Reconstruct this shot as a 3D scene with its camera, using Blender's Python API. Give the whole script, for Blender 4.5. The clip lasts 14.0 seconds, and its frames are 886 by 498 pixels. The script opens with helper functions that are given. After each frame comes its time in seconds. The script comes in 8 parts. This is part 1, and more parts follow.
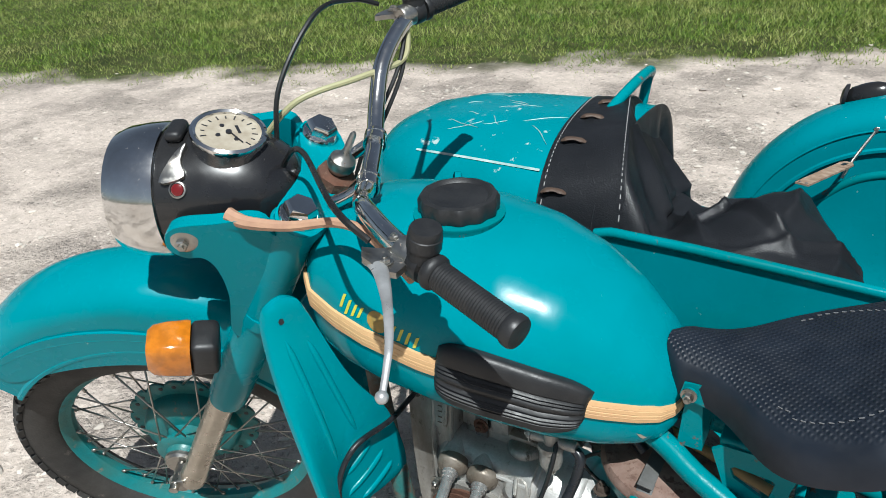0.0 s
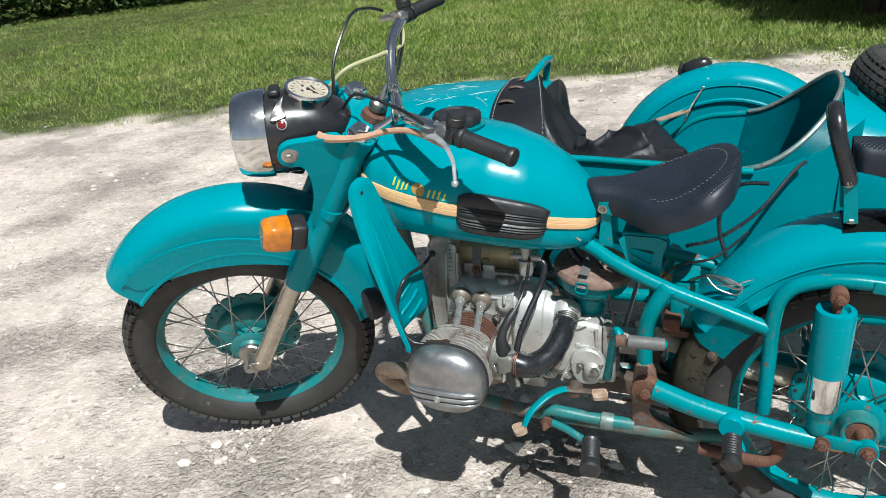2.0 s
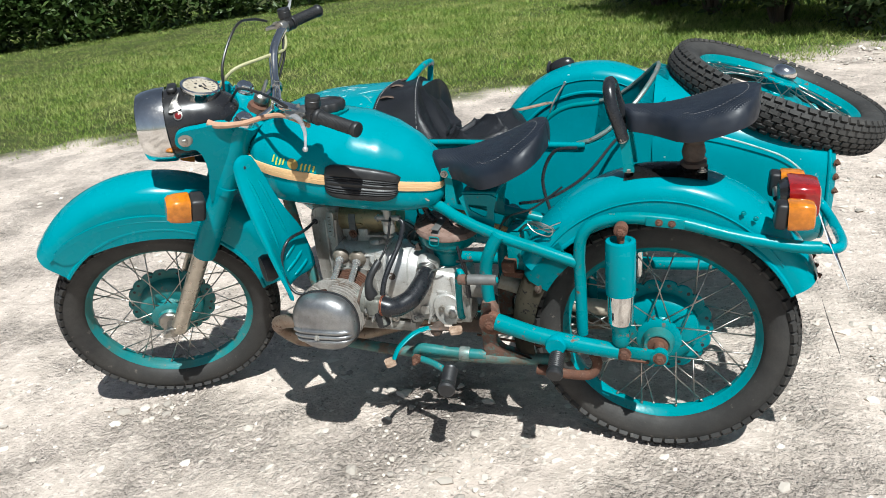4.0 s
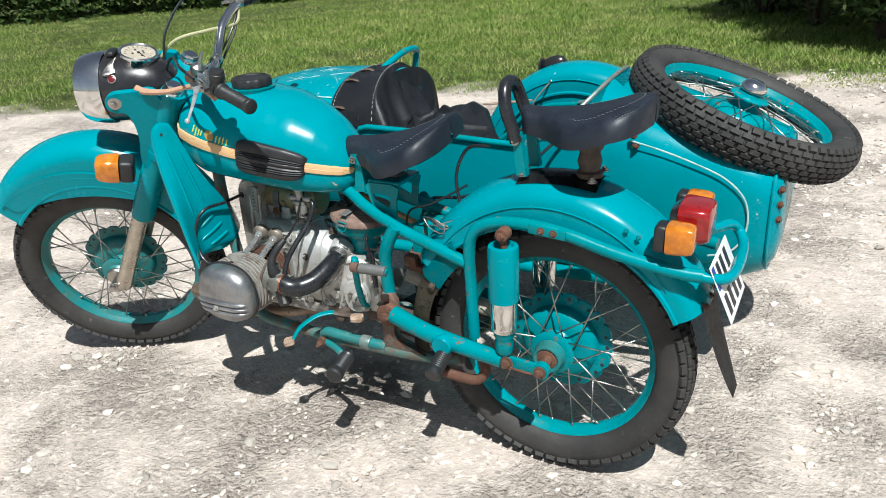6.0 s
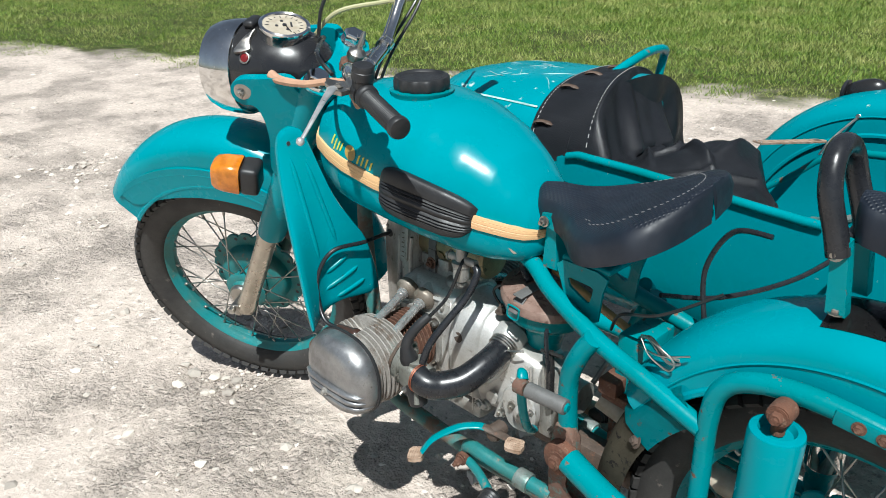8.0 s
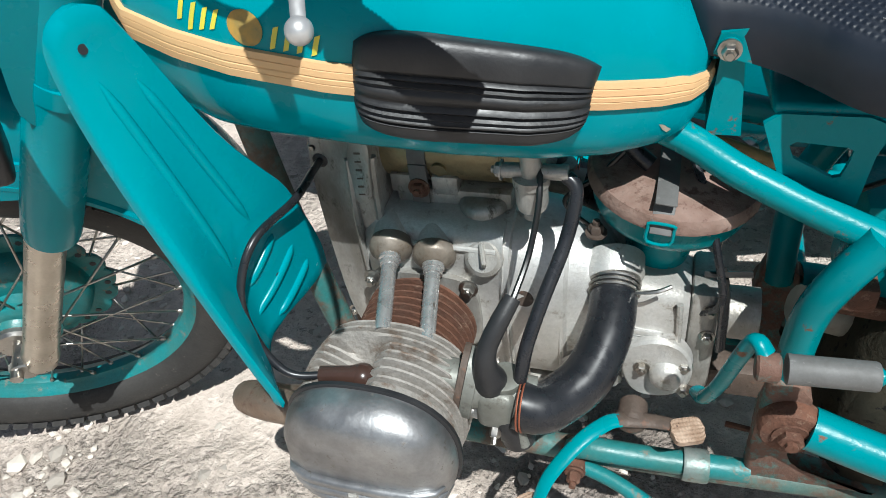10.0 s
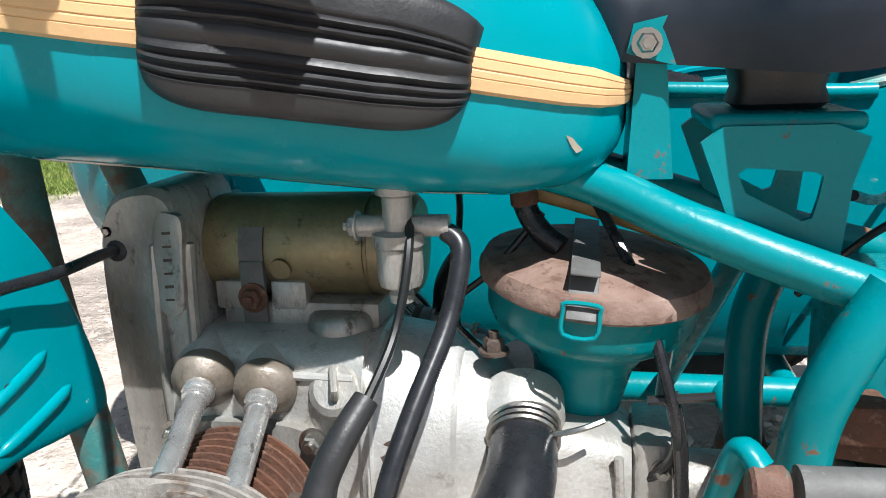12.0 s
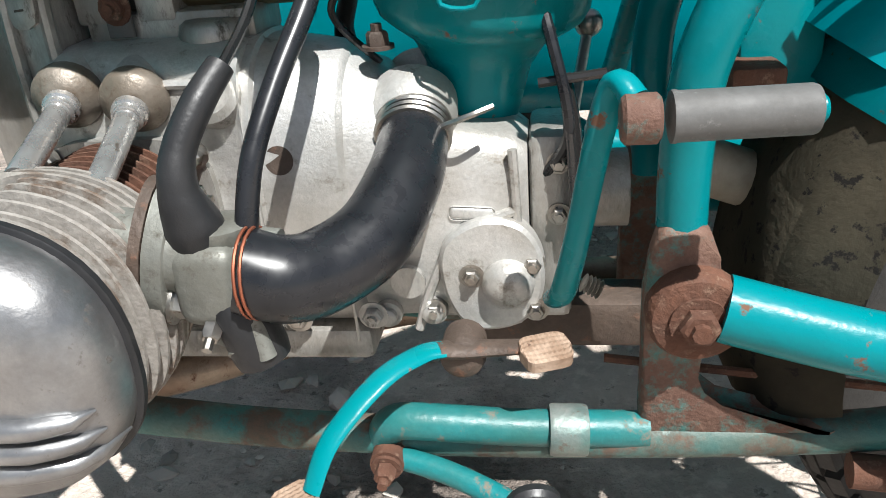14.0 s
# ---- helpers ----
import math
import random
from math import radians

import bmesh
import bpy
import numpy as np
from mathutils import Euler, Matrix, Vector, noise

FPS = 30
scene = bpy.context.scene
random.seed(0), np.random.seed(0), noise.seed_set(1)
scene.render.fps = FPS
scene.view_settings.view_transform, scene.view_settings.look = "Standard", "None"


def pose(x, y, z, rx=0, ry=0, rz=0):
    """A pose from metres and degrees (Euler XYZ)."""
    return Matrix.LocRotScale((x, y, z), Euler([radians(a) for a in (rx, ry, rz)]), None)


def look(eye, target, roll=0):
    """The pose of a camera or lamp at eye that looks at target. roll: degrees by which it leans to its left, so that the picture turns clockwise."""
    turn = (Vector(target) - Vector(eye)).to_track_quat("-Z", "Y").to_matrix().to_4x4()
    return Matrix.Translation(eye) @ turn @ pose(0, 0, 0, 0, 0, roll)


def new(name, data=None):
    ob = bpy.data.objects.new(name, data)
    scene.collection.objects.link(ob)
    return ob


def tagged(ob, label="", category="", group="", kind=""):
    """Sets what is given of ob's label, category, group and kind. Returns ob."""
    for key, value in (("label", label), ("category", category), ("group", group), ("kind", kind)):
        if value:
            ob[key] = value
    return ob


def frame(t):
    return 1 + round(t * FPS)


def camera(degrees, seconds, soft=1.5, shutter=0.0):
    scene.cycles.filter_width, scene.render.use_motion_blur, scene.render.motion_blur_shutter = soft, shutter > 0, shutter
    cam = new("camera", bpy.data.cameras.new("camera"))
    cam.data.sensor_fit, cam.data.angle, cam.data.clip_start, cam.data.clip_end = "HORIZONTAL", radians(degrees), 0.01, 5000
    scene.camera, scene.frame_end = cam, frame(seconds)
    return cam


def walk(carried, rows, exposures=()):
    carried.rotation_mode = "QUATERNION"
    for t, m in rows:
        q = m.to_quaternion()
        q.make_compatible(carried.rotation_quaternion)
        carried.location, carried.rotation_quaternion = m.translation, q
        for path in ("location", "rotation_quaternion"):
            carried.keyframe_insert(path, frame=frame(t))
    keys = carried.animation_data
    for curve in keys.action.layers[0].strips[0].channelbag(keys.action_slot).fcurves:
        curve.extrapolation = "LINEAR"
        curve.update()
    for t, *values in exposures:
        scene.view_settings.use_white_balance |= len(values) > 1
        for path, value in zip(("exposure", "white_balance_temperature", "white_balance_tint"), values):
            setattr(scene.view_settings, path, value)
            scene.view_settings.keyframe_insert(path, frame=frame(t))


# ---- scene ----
cam = camera(60.8, 14.0, soft=0.9)
PATH = [
    (0, (1.073, -0.781, 1.351), (0.129, 0.718, 0.422), -3.4),
    (0.5, (1.169, -0.949, 1.358), (0.2, 0.56, 0.472), -4.5),
    (1, (1.245, -1.134, 1.358), (0.278, 0.4, 0.513), -3.4),
    (1.5, (1.22, -1.328, 1.371), (0.381, 0.299, 0.565), -4.5),
    (2, (1.197, -1.492, 1.375), (0.478, 0.177, 0.542), -5.1),
    (2.5, (1.228, -1.565, 1.368), (0.583, 0.126, 0.518), -4.7),
    (3, (1.348, -1.66, 1.361), (0.678, 0.038, 0.543), -6.1),
    (3.5, (1.477, -1.739, 1.353), (0.819, -0.041, 0.527), -6.7),
    (3.7, (1.501, -1.761, 1.354), (0.868, -0.044, 0.549), -6.5),
    (5.8, (1.99, -1.628, 1.297), (1.126, 0.018, 0.558), -4.3),
    (6, (2.003, -1.545, 1.306), (1.117, 0.066, 0.516), -3.3),
    (6.5, (1.989, -1.391, 1.296), (0.756, -0.023, 0.515), -4.6),
    (7, (1.961, -1.227, 1.306), (0.547, -0.033, 0.548), -3.4),
    (7.2, (1.907, -1.169, 1.292), (0.525, 0.051, 0.518), -2.3),
    (9.3, (1.07, -0.738, 1.203), (0.164, 0.715, 0.171), -8.2),
    (9.5, (0.981, -0.712, 1.183), (0.284, 0.774, 0.04), -9.3),
    (10, (0.9, -0.642, 1.069), (0.35, 0.786, -0.219), -8.2),
    (10.5, (0.881, -0.582, 0.907), (0.371, 0.905, -0.33), -5.3),
    (11, (0.876, -0.561, 0.793), (0.33, 1.13, -0.125), -3.8),
    (11.5, (0.879, -0.548, 0.784), (0.389, 1.318, 0.257), -3.1),
    (12, (0.903, -0.551, 0.777), (0.526, 1.348, 0.275), -2.4),
    (12.5, (0.949, -0.546, 0.753), (0.601, 1.323, 0.13), -4.2),
    (13, (0.966, -0.54, 0.725), (0.675, 1.297, -0.01), -4.8),
    (13.5, (0.963, -0.543, 0.691), (0.691, 1.265, -0.119), -4.6),
    (14, (0.952, -0.553, 0.662), (0.668, 1.222, -0.215), -4.9),
]
walk(cam, [(t, look(eye, target, roll)) for t, eye, target, roll in PATH], exposures=[(0.0, 0.13, 6100, 5), (1.5, 0.25, 6100, 5), (3.0, 0.41, 6150, 5), (7.0, 0.40, 6150, 5), (9.5, 0.36, 6150, 5), (11.0, 0.46, 6200, 8), (11.5, 0.62, 6250, 9), (12.5, 0.86, 6300, 10), (13.2, 0.86, 6350, 10), (14.0, 0.70, 6400, 9)])

# ---- light ----
SUN_WAY = Vector((-0.37, 0.49, -1.0)).normalized()
world = bpy.data.worlds.new("world")
scene.world = world
world.use_nodes = True
wn, wl = world.node_tree.nodes, world.node_tree.links
sky = wn.new("ShaderNodeTexSky")
sky.sky_type, sky.sun_disc = "NISHITA", False
sky.sun_elevation = math.asin(-SUN_WAY.z)
sky.sun_rotation = math.atan2(-SUN_WAY.x, -SUN_WAY.y)
haze = wn.new("ShaderNodeHueSaturation")
haze.inputs["Saturation"].default_value = 0.62
wl.new(sky.outputs[0], haze.inputs["Color"])
wl.new(haze.outputs[0], wn["Background"].inputs[0])
wn["Background"].inputs[1].default_value = 0.050
sun = new("sun", bpy.data.lights.new("sun", "SUN"))
sun.data.energy, sun.data.angle, sun.data.color = 5.0, radians(0.55), (1.0, 0.985, 0.955)
sun.matrix_world = look((0, 0, 6), Vector((0, 0, 6)) + SUN_WAY)


# ---- materials ----
def nodes_of(name):
    m = bpy.data.materials.new(name)
    m.use_nodes = True
    n = m.node_tree.nodes
    return m, n, m.node_tree.links, n["Principled BSDF"]


def noise_fac(n, l, scale, detail=4.0, lo=0.4, hi=0.6, stretch=None, rough=0.55):
    """A 0..1 mask from object-space noise between two thresholds."""
    co = n.new("ShaderNodeTexCoord").outputs["Object"]
    if stretch:
        mp = n.new("ShaderNodeMapping")
        mp.inputs["Scale"].default_value = stretch
        l.new(co, mp.inputs[0])
        co = mp.outputs[0]
    t = n.new("ShaderNodeTexNoise")
    t.inputs["Scale"].default_value, t.inputs["Detail"].default_value, t.inputs["Roughness"].default_value = scale, detail, rough
    l.new(co, t.inputs["Vector"])
    r = n.new("ShaderNodeMapRange")
    r.inputs["From Min"].default_value, r.inputs["From Max"].default_value = lo, hi
    l.new(t.outputs["Fac"], r.inputs["Value"])
    return r.outputs[0]


def mix_col(n, l, fac, a, b):
    m = n.new("ShaderNodeMix")
    m.data_type = "RGBA"
    l.new(fac, m.inputs[0])
    for sock, v in ((m.inputs[6], a), (m.inputs[7], b)):
        if isinstance(v, bpy.types.NodeSocket):
            l.new(v, sock)
        else:
            sock.default_value = (*v, 1)
    return m.outputs[2]


def mix_val(n, l, fac, a, b):
    m = n.new("ShaderNodeMapRange")
    l.new(fac, m.inputs["Value"])
    m.inputs["To Min"].default_value, m.inputs["To Max"].default_value = a, b
    return m.outputs[0]


def surface(name, base, rough, metal=0.0, shade=None, shade_scale=6.0, spots=None, spot_scale=40.0, spot_cut=0.62,
            spot_rough=None, spot_metal=None, bump=0.0, bump_scale=200.0, coat=0.0, stretch=None, spec=0.5,
            edge=0.035, grain=0.0):
    """A worn surface: a slow drift of tone, spots of another colour, and a fine relief."""
    m, n, l, b = nodes_of(name)
    shade = shade or tuple(c * 0.82 for c in base)
    col = mix_col(n, l, noise_fac(n, l, shade_scale, 5, 0.35, 0.68, stretch), base, shade)
    rg = noise_fac(n, l, shade_scale * 3, 5, 0.3, 0.7, stretch)
    rgh = mix_val(n, l, rg, max(rough - 0.07, 0.02), min(rough + 0.10, 1))
    if spots:
        f = noise_fac(n, l, spot_scale, 10, spot_cut - edge * 0.3, spot_cut + edge, stretch, 0.62 + min(edge, 0.12))
        col = mix_col(n, l, f, col, spots)
        if spot_rough is not None:
            mm = n.new("ShaderNodeMix")
            l.new(f, mm.inputs[0]); l.new(rgh, mm.inputs[2]); mm.inputs[3].default_value = spot_rough
            rgh = mm.outputs[0]
        if spot_metal is not None:
            l.new(mix_val(n, l, f, metal, spot_metal), b.inputs["Metallic"])
    if grain:
        fine = noise_fac(n, l, 240, 4, 0.30, 0.70, stretch, 0.7)
        patch = noise_fac(n, l, 17, 9, 0.46, 0.70, stretch, 0.75)
        col = mix_col(n, l, mix_val(n, l, fine, grain, 0.0), col, tuple(c * 0.35 for c in base))
        col = mix_col(n, l, mix_val(n, l, patch, 0.0, grain * 1.3), col, tuple(c * q for c, q in zip(base, (0.42, 0.37, 0.30))))
    l.new(col, b.inputs["Base Color"])
    l.new(rgh, b.inputs["Roughness"])
    if spots is None or spot_metal is None:
        b.inputs["Metallic"].default_value = metal
    b.inputs["Coat Weight"].default_value, b.inputs["Coat Roughness"].default_value = coat, 0.08
    b.inputs["Specular IOR Level"].default_value = spec
    if bump:
        f = noise_fac(n, l, bump_scale, 6, 0.2, 0.8, stretch)
        bp = n.new("ShaderNodeBump")
        bp.inputs["Strength"].default_value, bp.inputs["Distance"].default_value = bump, 0.002
        l.new(f, bp.inputs["Height"]); l.new(bp.outputs[0], b.inputs["Normal"])
    return m


TEAL = (0.0, 0.236, 0.286)
M_paint = surface("teal_paint", TEAL, 0.23, shade=(0.0, 0.212, 0.252), spots=(0.30, 0.44, 0.40), spot_scale=55, spot_cut=0.712, spot_rough=0.6, bump=0.05, bump_scale=60, coat=0.03, spec=0.20)
M_paint_side = surface("sidecar_paint", TEAL, 0.27, shade=(0.0, 0.212, 0.252), spots=(0.36, 0.46, 0.42), spot_scale=42, spot_cut=0.675, spot_rough=0.6, bump=0.07, bump_scale=45, coat=0.03, spec=0.20)
M_paint_worn = surface("worn_teal_paint", (0.0, 0.222, 0.258), 0.28, shade=(0.002, 0.178, 0.192), spots=(0.16, 0.085, 0.055), spot_scale=38, spot_cut=0.63, spot_rough=0.85, bump=0.15, bump_scale=120, spec=0.22)
M_paint_dusty = surface("dusty_teal_paint", (0.002, 0.20, 0.215), 0.40, shade=(0.035, 0.150, 0.135), shade_scale=14, spots=(0.24, 0.17, 0.12), spot_scale=42, spot_cut=0.60, spot_rough=0.9, bump=0.2, bump_scale=150, edge=0.07, grain=0.25)
M_black_lamp = surface("black_enamel", (0.012, 0.012, 0.014), 0.24, shade=(0.022, 0.021, 0.02), spots=(0.10, 0.095, 0.085), spot_scale=70, spot_cut=0.70, spot_rough=0.6, coat=0.3)
M_chrome = surface("chrome", (0.84, 0.84, 0.83), 0.09, 1.0, shade=(0.66, 0.64, 0.61), shade_scale=18, spots=(0.17, 0.10, 0.06), spot_scale=90, spot_cut=0.67, spot_rough=0.8, spot_metal=0.1, bump=0.015)
M_steel = surface("dull_steel", (0.52, 0.51, 0.48), 0.34, 1.0, shade=(0.40, 0.37, 0.33), shade_scale=30, spots=(0.20, 0.12, 0.08), spot_scale=110, spot_cut=0.63, spot_rough=0.85, spot_metal=0.0, bump=0.1, edge=0.06, grain=0.25)
M_fork = surface("fork_steel", (0.60, 0.55, 0.47), 0.30, 0.9, shade=(0.48, 0.43, 0.36), shade_scale=20, bump=0.05, edge=0.05, grain=0.20)
M_alloy = surface("cast_alloy", (0.68, 0.675, 0.655), 0.40, 0.45, shade=(0.44, 0.42, 0.385), shade_scale=11, spots=(0.20, 0.17, 0.135), spot_scale=34, spot_cut=0.605, spot_rough=0.75, bump=0.20, bump_scale=330, edge=0.10, grain=0.30)
M_tube_steel = surface("bright_steel_tube", (0.60, 0.60, 0.59), 0.26, 0.75, shade=(0.42, 0.41, 0.40), shade_scale=30, spots=(0.25, 0.22, 0.19), spot_scale=80, spot_cut=0.62, bump=0.1)
M_sleeve = surface("grey_sleeve", (0.135, 0.135, 0.132), 0.6, 0.1, shade=(0.105, 0.104, 0.10), shade_scale=24, spots=(0.25, 0.25, 0.245), spot_scale=50, spot_cut=0.62, bump=0.08, bump_scale=300, edge=0.08, grain=0.25)
M_alloy_dark = surface("grimy_alloy", (0.52, 0.51, 0.48), 0.40, 0.45, shade=(0.27, 0.255, 0.23), shade_scale=24, spots=(0.08, 0.07, 0.055), spot_scale=70, spot_cut=0.595, spot_rough=0.9, bump=0.22, bump_scale=300, stretch=(1, 1, 0.45), edge=0.10, grain=0.42)
M_pot = surface("pot_metal", (0.26, 0.27, 0.245), 0.5, 0.35, shade=(0.18, 0.18, 0.16), shade_scale=30, spots=(0.10, 0.09, 0.075), spot_scale=80, spot_cut=0.60, spot_rough=0.9, bump=0.15, bump_scale=300, edge=0.10, grain=0.35)
M_lug = surface("rusted_lug", (0.150, 0.080, 0.058), 0.75, 0.1, shade=(0.24, 0.145, 0.105), shade_scale=24, spots=(0.06, 0.21, 0.19), spot_scale=38, spot_cut=0.525, spot_rough=0.5, bump=0.5, bump_scale=200, edge=0.09, grain=0.35)
M_cover = surface("polished_alloy", (0.42, 0.425, 0.43), 0.37, 0.85, shade=(0.21, 0.21, 0.215), shade_scale=18, spots=(0.22, 0.20, 0.18), spot_scale=90, spot_cut=0.625, spot_rough=0.7, bump=0.08, bump_scale=260, edge=0.08, grain=0.22)
M_fin = surface("dusty_fins", (0.33, 0.305, 0.275), 0.68, 0.25, shade=(0.43, 0.40, 0.365), shade_scale=30, spots=(0.19, 0.115, 0.075), spot_scale=34, spot_cut=0.56, bump=0.35, edge=0.10, grain=0.40)
M_rust = surface("rust", (0.17, 0.075, 0.045), 0.85, 0.1, shade=(0.10, 0.05, 0.035), shade_scale=40, spots=(0.30, 0.19, 0.13), spot_scale=80, spot_cut=0.58, bump=0.5, bump_scale=240, edge=0.10, grain=0.40)
M_grime = surface("oily_grime", (0.13, 0.095, 0.075), 0.6, 0.2, shade=(0.07, 0.052, 0.042), shade_scale=26, spots=(0.27, 0.13, 0.08), spot_scale=45, spot_cut=0.60, spot_rough=0.9, bump=0.4, bump_scale=180, edge=0.10, grain=0.35)
M_paint_grimy = surface("grimy_teal_paint", (0.02, 0.17, 0.165), 0.5, shade=(0.13, 0.12, 0.09), shade_scale=9, spots=(0.14, 0.085, 0.06), spot_scale=20, spot_cut=0.51, spot_rough=0.9, bump=0.3, bump_scale=140, edge=0.07, grain=0.35)
M_bare = surface("rubbed_bare_metal", (0.36, 0.36, 0.34), 0.45, 0.5, shade=(0.05, 0.20, 0.18), shade_scale=20, spots=(0.18, 0.12, 0.09), spot_scale=50, spot_cut=0.58, bump=0.2, edge=0.07, grain=0.30)
M_ochre = surface("ochre_hose", (0.34, 0.23, 0.09), 0.5, shade=(0.24, 0.16, 0.07), shade_scale=30)
M_pipe = surface("scorched_pipe", (0.34, 0.28, 0.22), 0.45, 0.7, shade=(0.20, 0.12, 0.08), shade_scale=14, spots=(0.14, 0.07, 0.045), spot_scale=60, spot_cut=0.58, spot_rough=0.9, bump=0.2, edge=0.10, grain=0.30)
M_rust_pale = surface("flaking_lid", (0.31, 0.215, 0.175), 0.75, 0.05, shade=(0.16, 0.09, 0.068), shade_scale=30, spots=(0.11, 0.055, 0.04), spot_scale=75, spot_cut=0.555, bump=0.35, bump_scale=180, edge=0.07, grain=0.35)
M_rubber = surface("black_rubber", (0.013, 0.0135, 0.015), 0.45, shade=(0.023, 0.023, 0.024), shade_scale=25, bump=0.1, bump_scale=300)
M_flap = surface("dusty_flap_rubber", (0.060, 0.053, 0.040), 0.95, shade=(0.105, 0.092, 0.066), shade_scale=12, spec=0.1, spots=(0.035, 0.032, 0.03), spot_scale=60, spot_cut=0.60, bump=0.3, bump_scale=160)
M_hose = surface("black_hose", (0.011, 0.012, 0.0145), 0.28, shade=(0.018, 0.019, 0.022), shade_scale=30)
M_tyre = surface("tyre_rubber", (0.027, 0.026, 0.025), 0.70, shade=(0.050, 0.047, 0.043), shade_scale=9, spots=(0.15, 0.13, 0.11), spot_scale=40, spot_cut=0.64, bump=0.25, bump_scale=180, edge=0.06, grain=0.30)
M_vinyl = surface("black_vinyl", (0.024, 0.026, 0.031), 0.36, shade=(0.036, 0.038, 0.044), shade_scale=12, bump=0.25, bump_scale=320)
M_thread = surface("grey_thread", (0.38, 0.38, 0.37), 0.8)
M_thread_dark = surface("grey_seat_thread", (0.17, 0.17, 0.175), 0.8)
M_leather = surface("tan_leather", (0.50, 0.30, 0.19), 0.62, shade=(0.40, 0.23, 0.15), shade_scale=40, bump=0.2)
M_strap = surface("old_leather", (0.22, 0.14, 0.09), 0.75, shade=(0.42, 0.31, 0.23), shade_scale=60, bump=0.3)
M_band = surface("cream_rubber_band", (0.66, 0.43, 0.205), 0.55, shade=(0.64, 0.37, 0.19), shade_scale=4, spots=(0.55, 0.30, 0.15), spot_scale=60, spot_cut=0.66, bump=0.15)
M_brown = surface("brown_bakelite", (0.026, 0.015, 0.013), 0.22, shade=(0.06, 0.032, 0.024))
M_brass = surface("oily_brass", (0.42, 0.34, 0.19), 0.40, 0.65, shade=(0.24, 0.20, 0.12), shade_scale=16, spots=(0.06, 0.05, 0.035), spot_scale=50, spot_cut=0.60, bump=0.15, edge=0.08, grain=0.35)
M_copper = surface("copper_wire", (0.38, 0.13, 0.075), 0.45, 0.7)
M_cable_yellow = surface("yellowed_cable", (0.42, 0.40, 0.22), 0.5)
M_cream = surface("cream_enamel", (0.44, 0.39, 0.31), 0.5, shade=(0.33, 0.28, 0.21), shade_scale=60)
M_yellow = surface("yellow_transfer", (0.66, 0.58, 0.06), 0.4, shade=(0.50, 0.46, 0.06), shade_scale=60)
M_lever = surface("polished_lever", (0.64, 0.64, 0.635), 0.34, 0.6, shade=(0.40, 0.395, 0.39), shade_scale=30, spots=(0.30, 0.29, 0.27), spot_scale=80, spot_cut=0.66, bump=0.05)
M_cup = surface("oily_cup", (0.33, 0.29, 0.245), 0.42, 0.4, shade=(0.19, 0.155, 0.12), shade_scale=30, spots=(0.11, 0.075, 0.05), spot_scale=60, spot_cut=0.57, spot_rough=0.8, bump=0.2, bump_scale=220, edge=0.10, grain=0.40)
M_gold = surface("worn_gold_transfer", (0.40, 0.24, 0.05), 0.45, shade=(0.20, 0.17, 0.06), shade_scale=90)
M_white = surface("white_line", (0.50, 0.58, 0.56), 0.5, shade=(0.16, 0.36, 0.34), shade_scale=14)
M_nose = surface("scratched_paint", TEAL, 0.27, shade=(0.0, 0.212, 0.252), spots=(0.38, 0.50, 0.48), spot_scale=26, spot_cut=0.635, spot_rough=0.6, bump=0.06, bump_scale=45, spec=0.2)
M_toggle = surface("dark_leather", (0.065, 0.038, 0.026), 0.6, shade=(0.10, 0.065, 0.045), shade_scale=50, bump=0.3)
M_plate = surface("white_plate", (0.78, 0.78, 0.77), 0.45)
M_blue = surface("blue_field", (0.03, 0.06, 0.25), 0.5)
M_dark = surface("dark_print", (0.02, 0.02, 0.025), 0.5)
M_wire_gloss = surface("thin_black_wire", (0.012, 0.012, 0.012), 0.3)
M_red_gem = surface("red_gem", (0.16, 0.01, 0.012), 0.12)


def lens(name, colour, rough=0.12):
    m, n, l, b = nodes_of(name)
    l.new(mix_col(n, l, noise_fac(n, l, 60, 4), colour, tuple(c * 0.75 for c in colour)), b.inputs["Base Color"])
    b.inputs["Roughness"].default_value = rough
    b.inputs["Transmission Weight"].default_value, b.inputs["Subsurface Weight"].default_value = 0.25, 0.0
    b.inputs["Coat Weight"].default_value = 0.6
    return m


M_amber = lens("amber_lens", (0.75, 0.24, 0.015))
M_red_lens = lens("red_lens", (0.36, 0.012, 0.012))
M_glass = nodes_of("lamp_glass")[0]
_b = M_glass.node_tree.nodes["Principled BSDF"]
_b.inputs["Transmission Weight"].default_value, _b.inputs["Roughness"].default_value, _b.inputs["Base Color"].default_value = 0.9, 0.08, (0.9, 0.92, 0.9, 1)


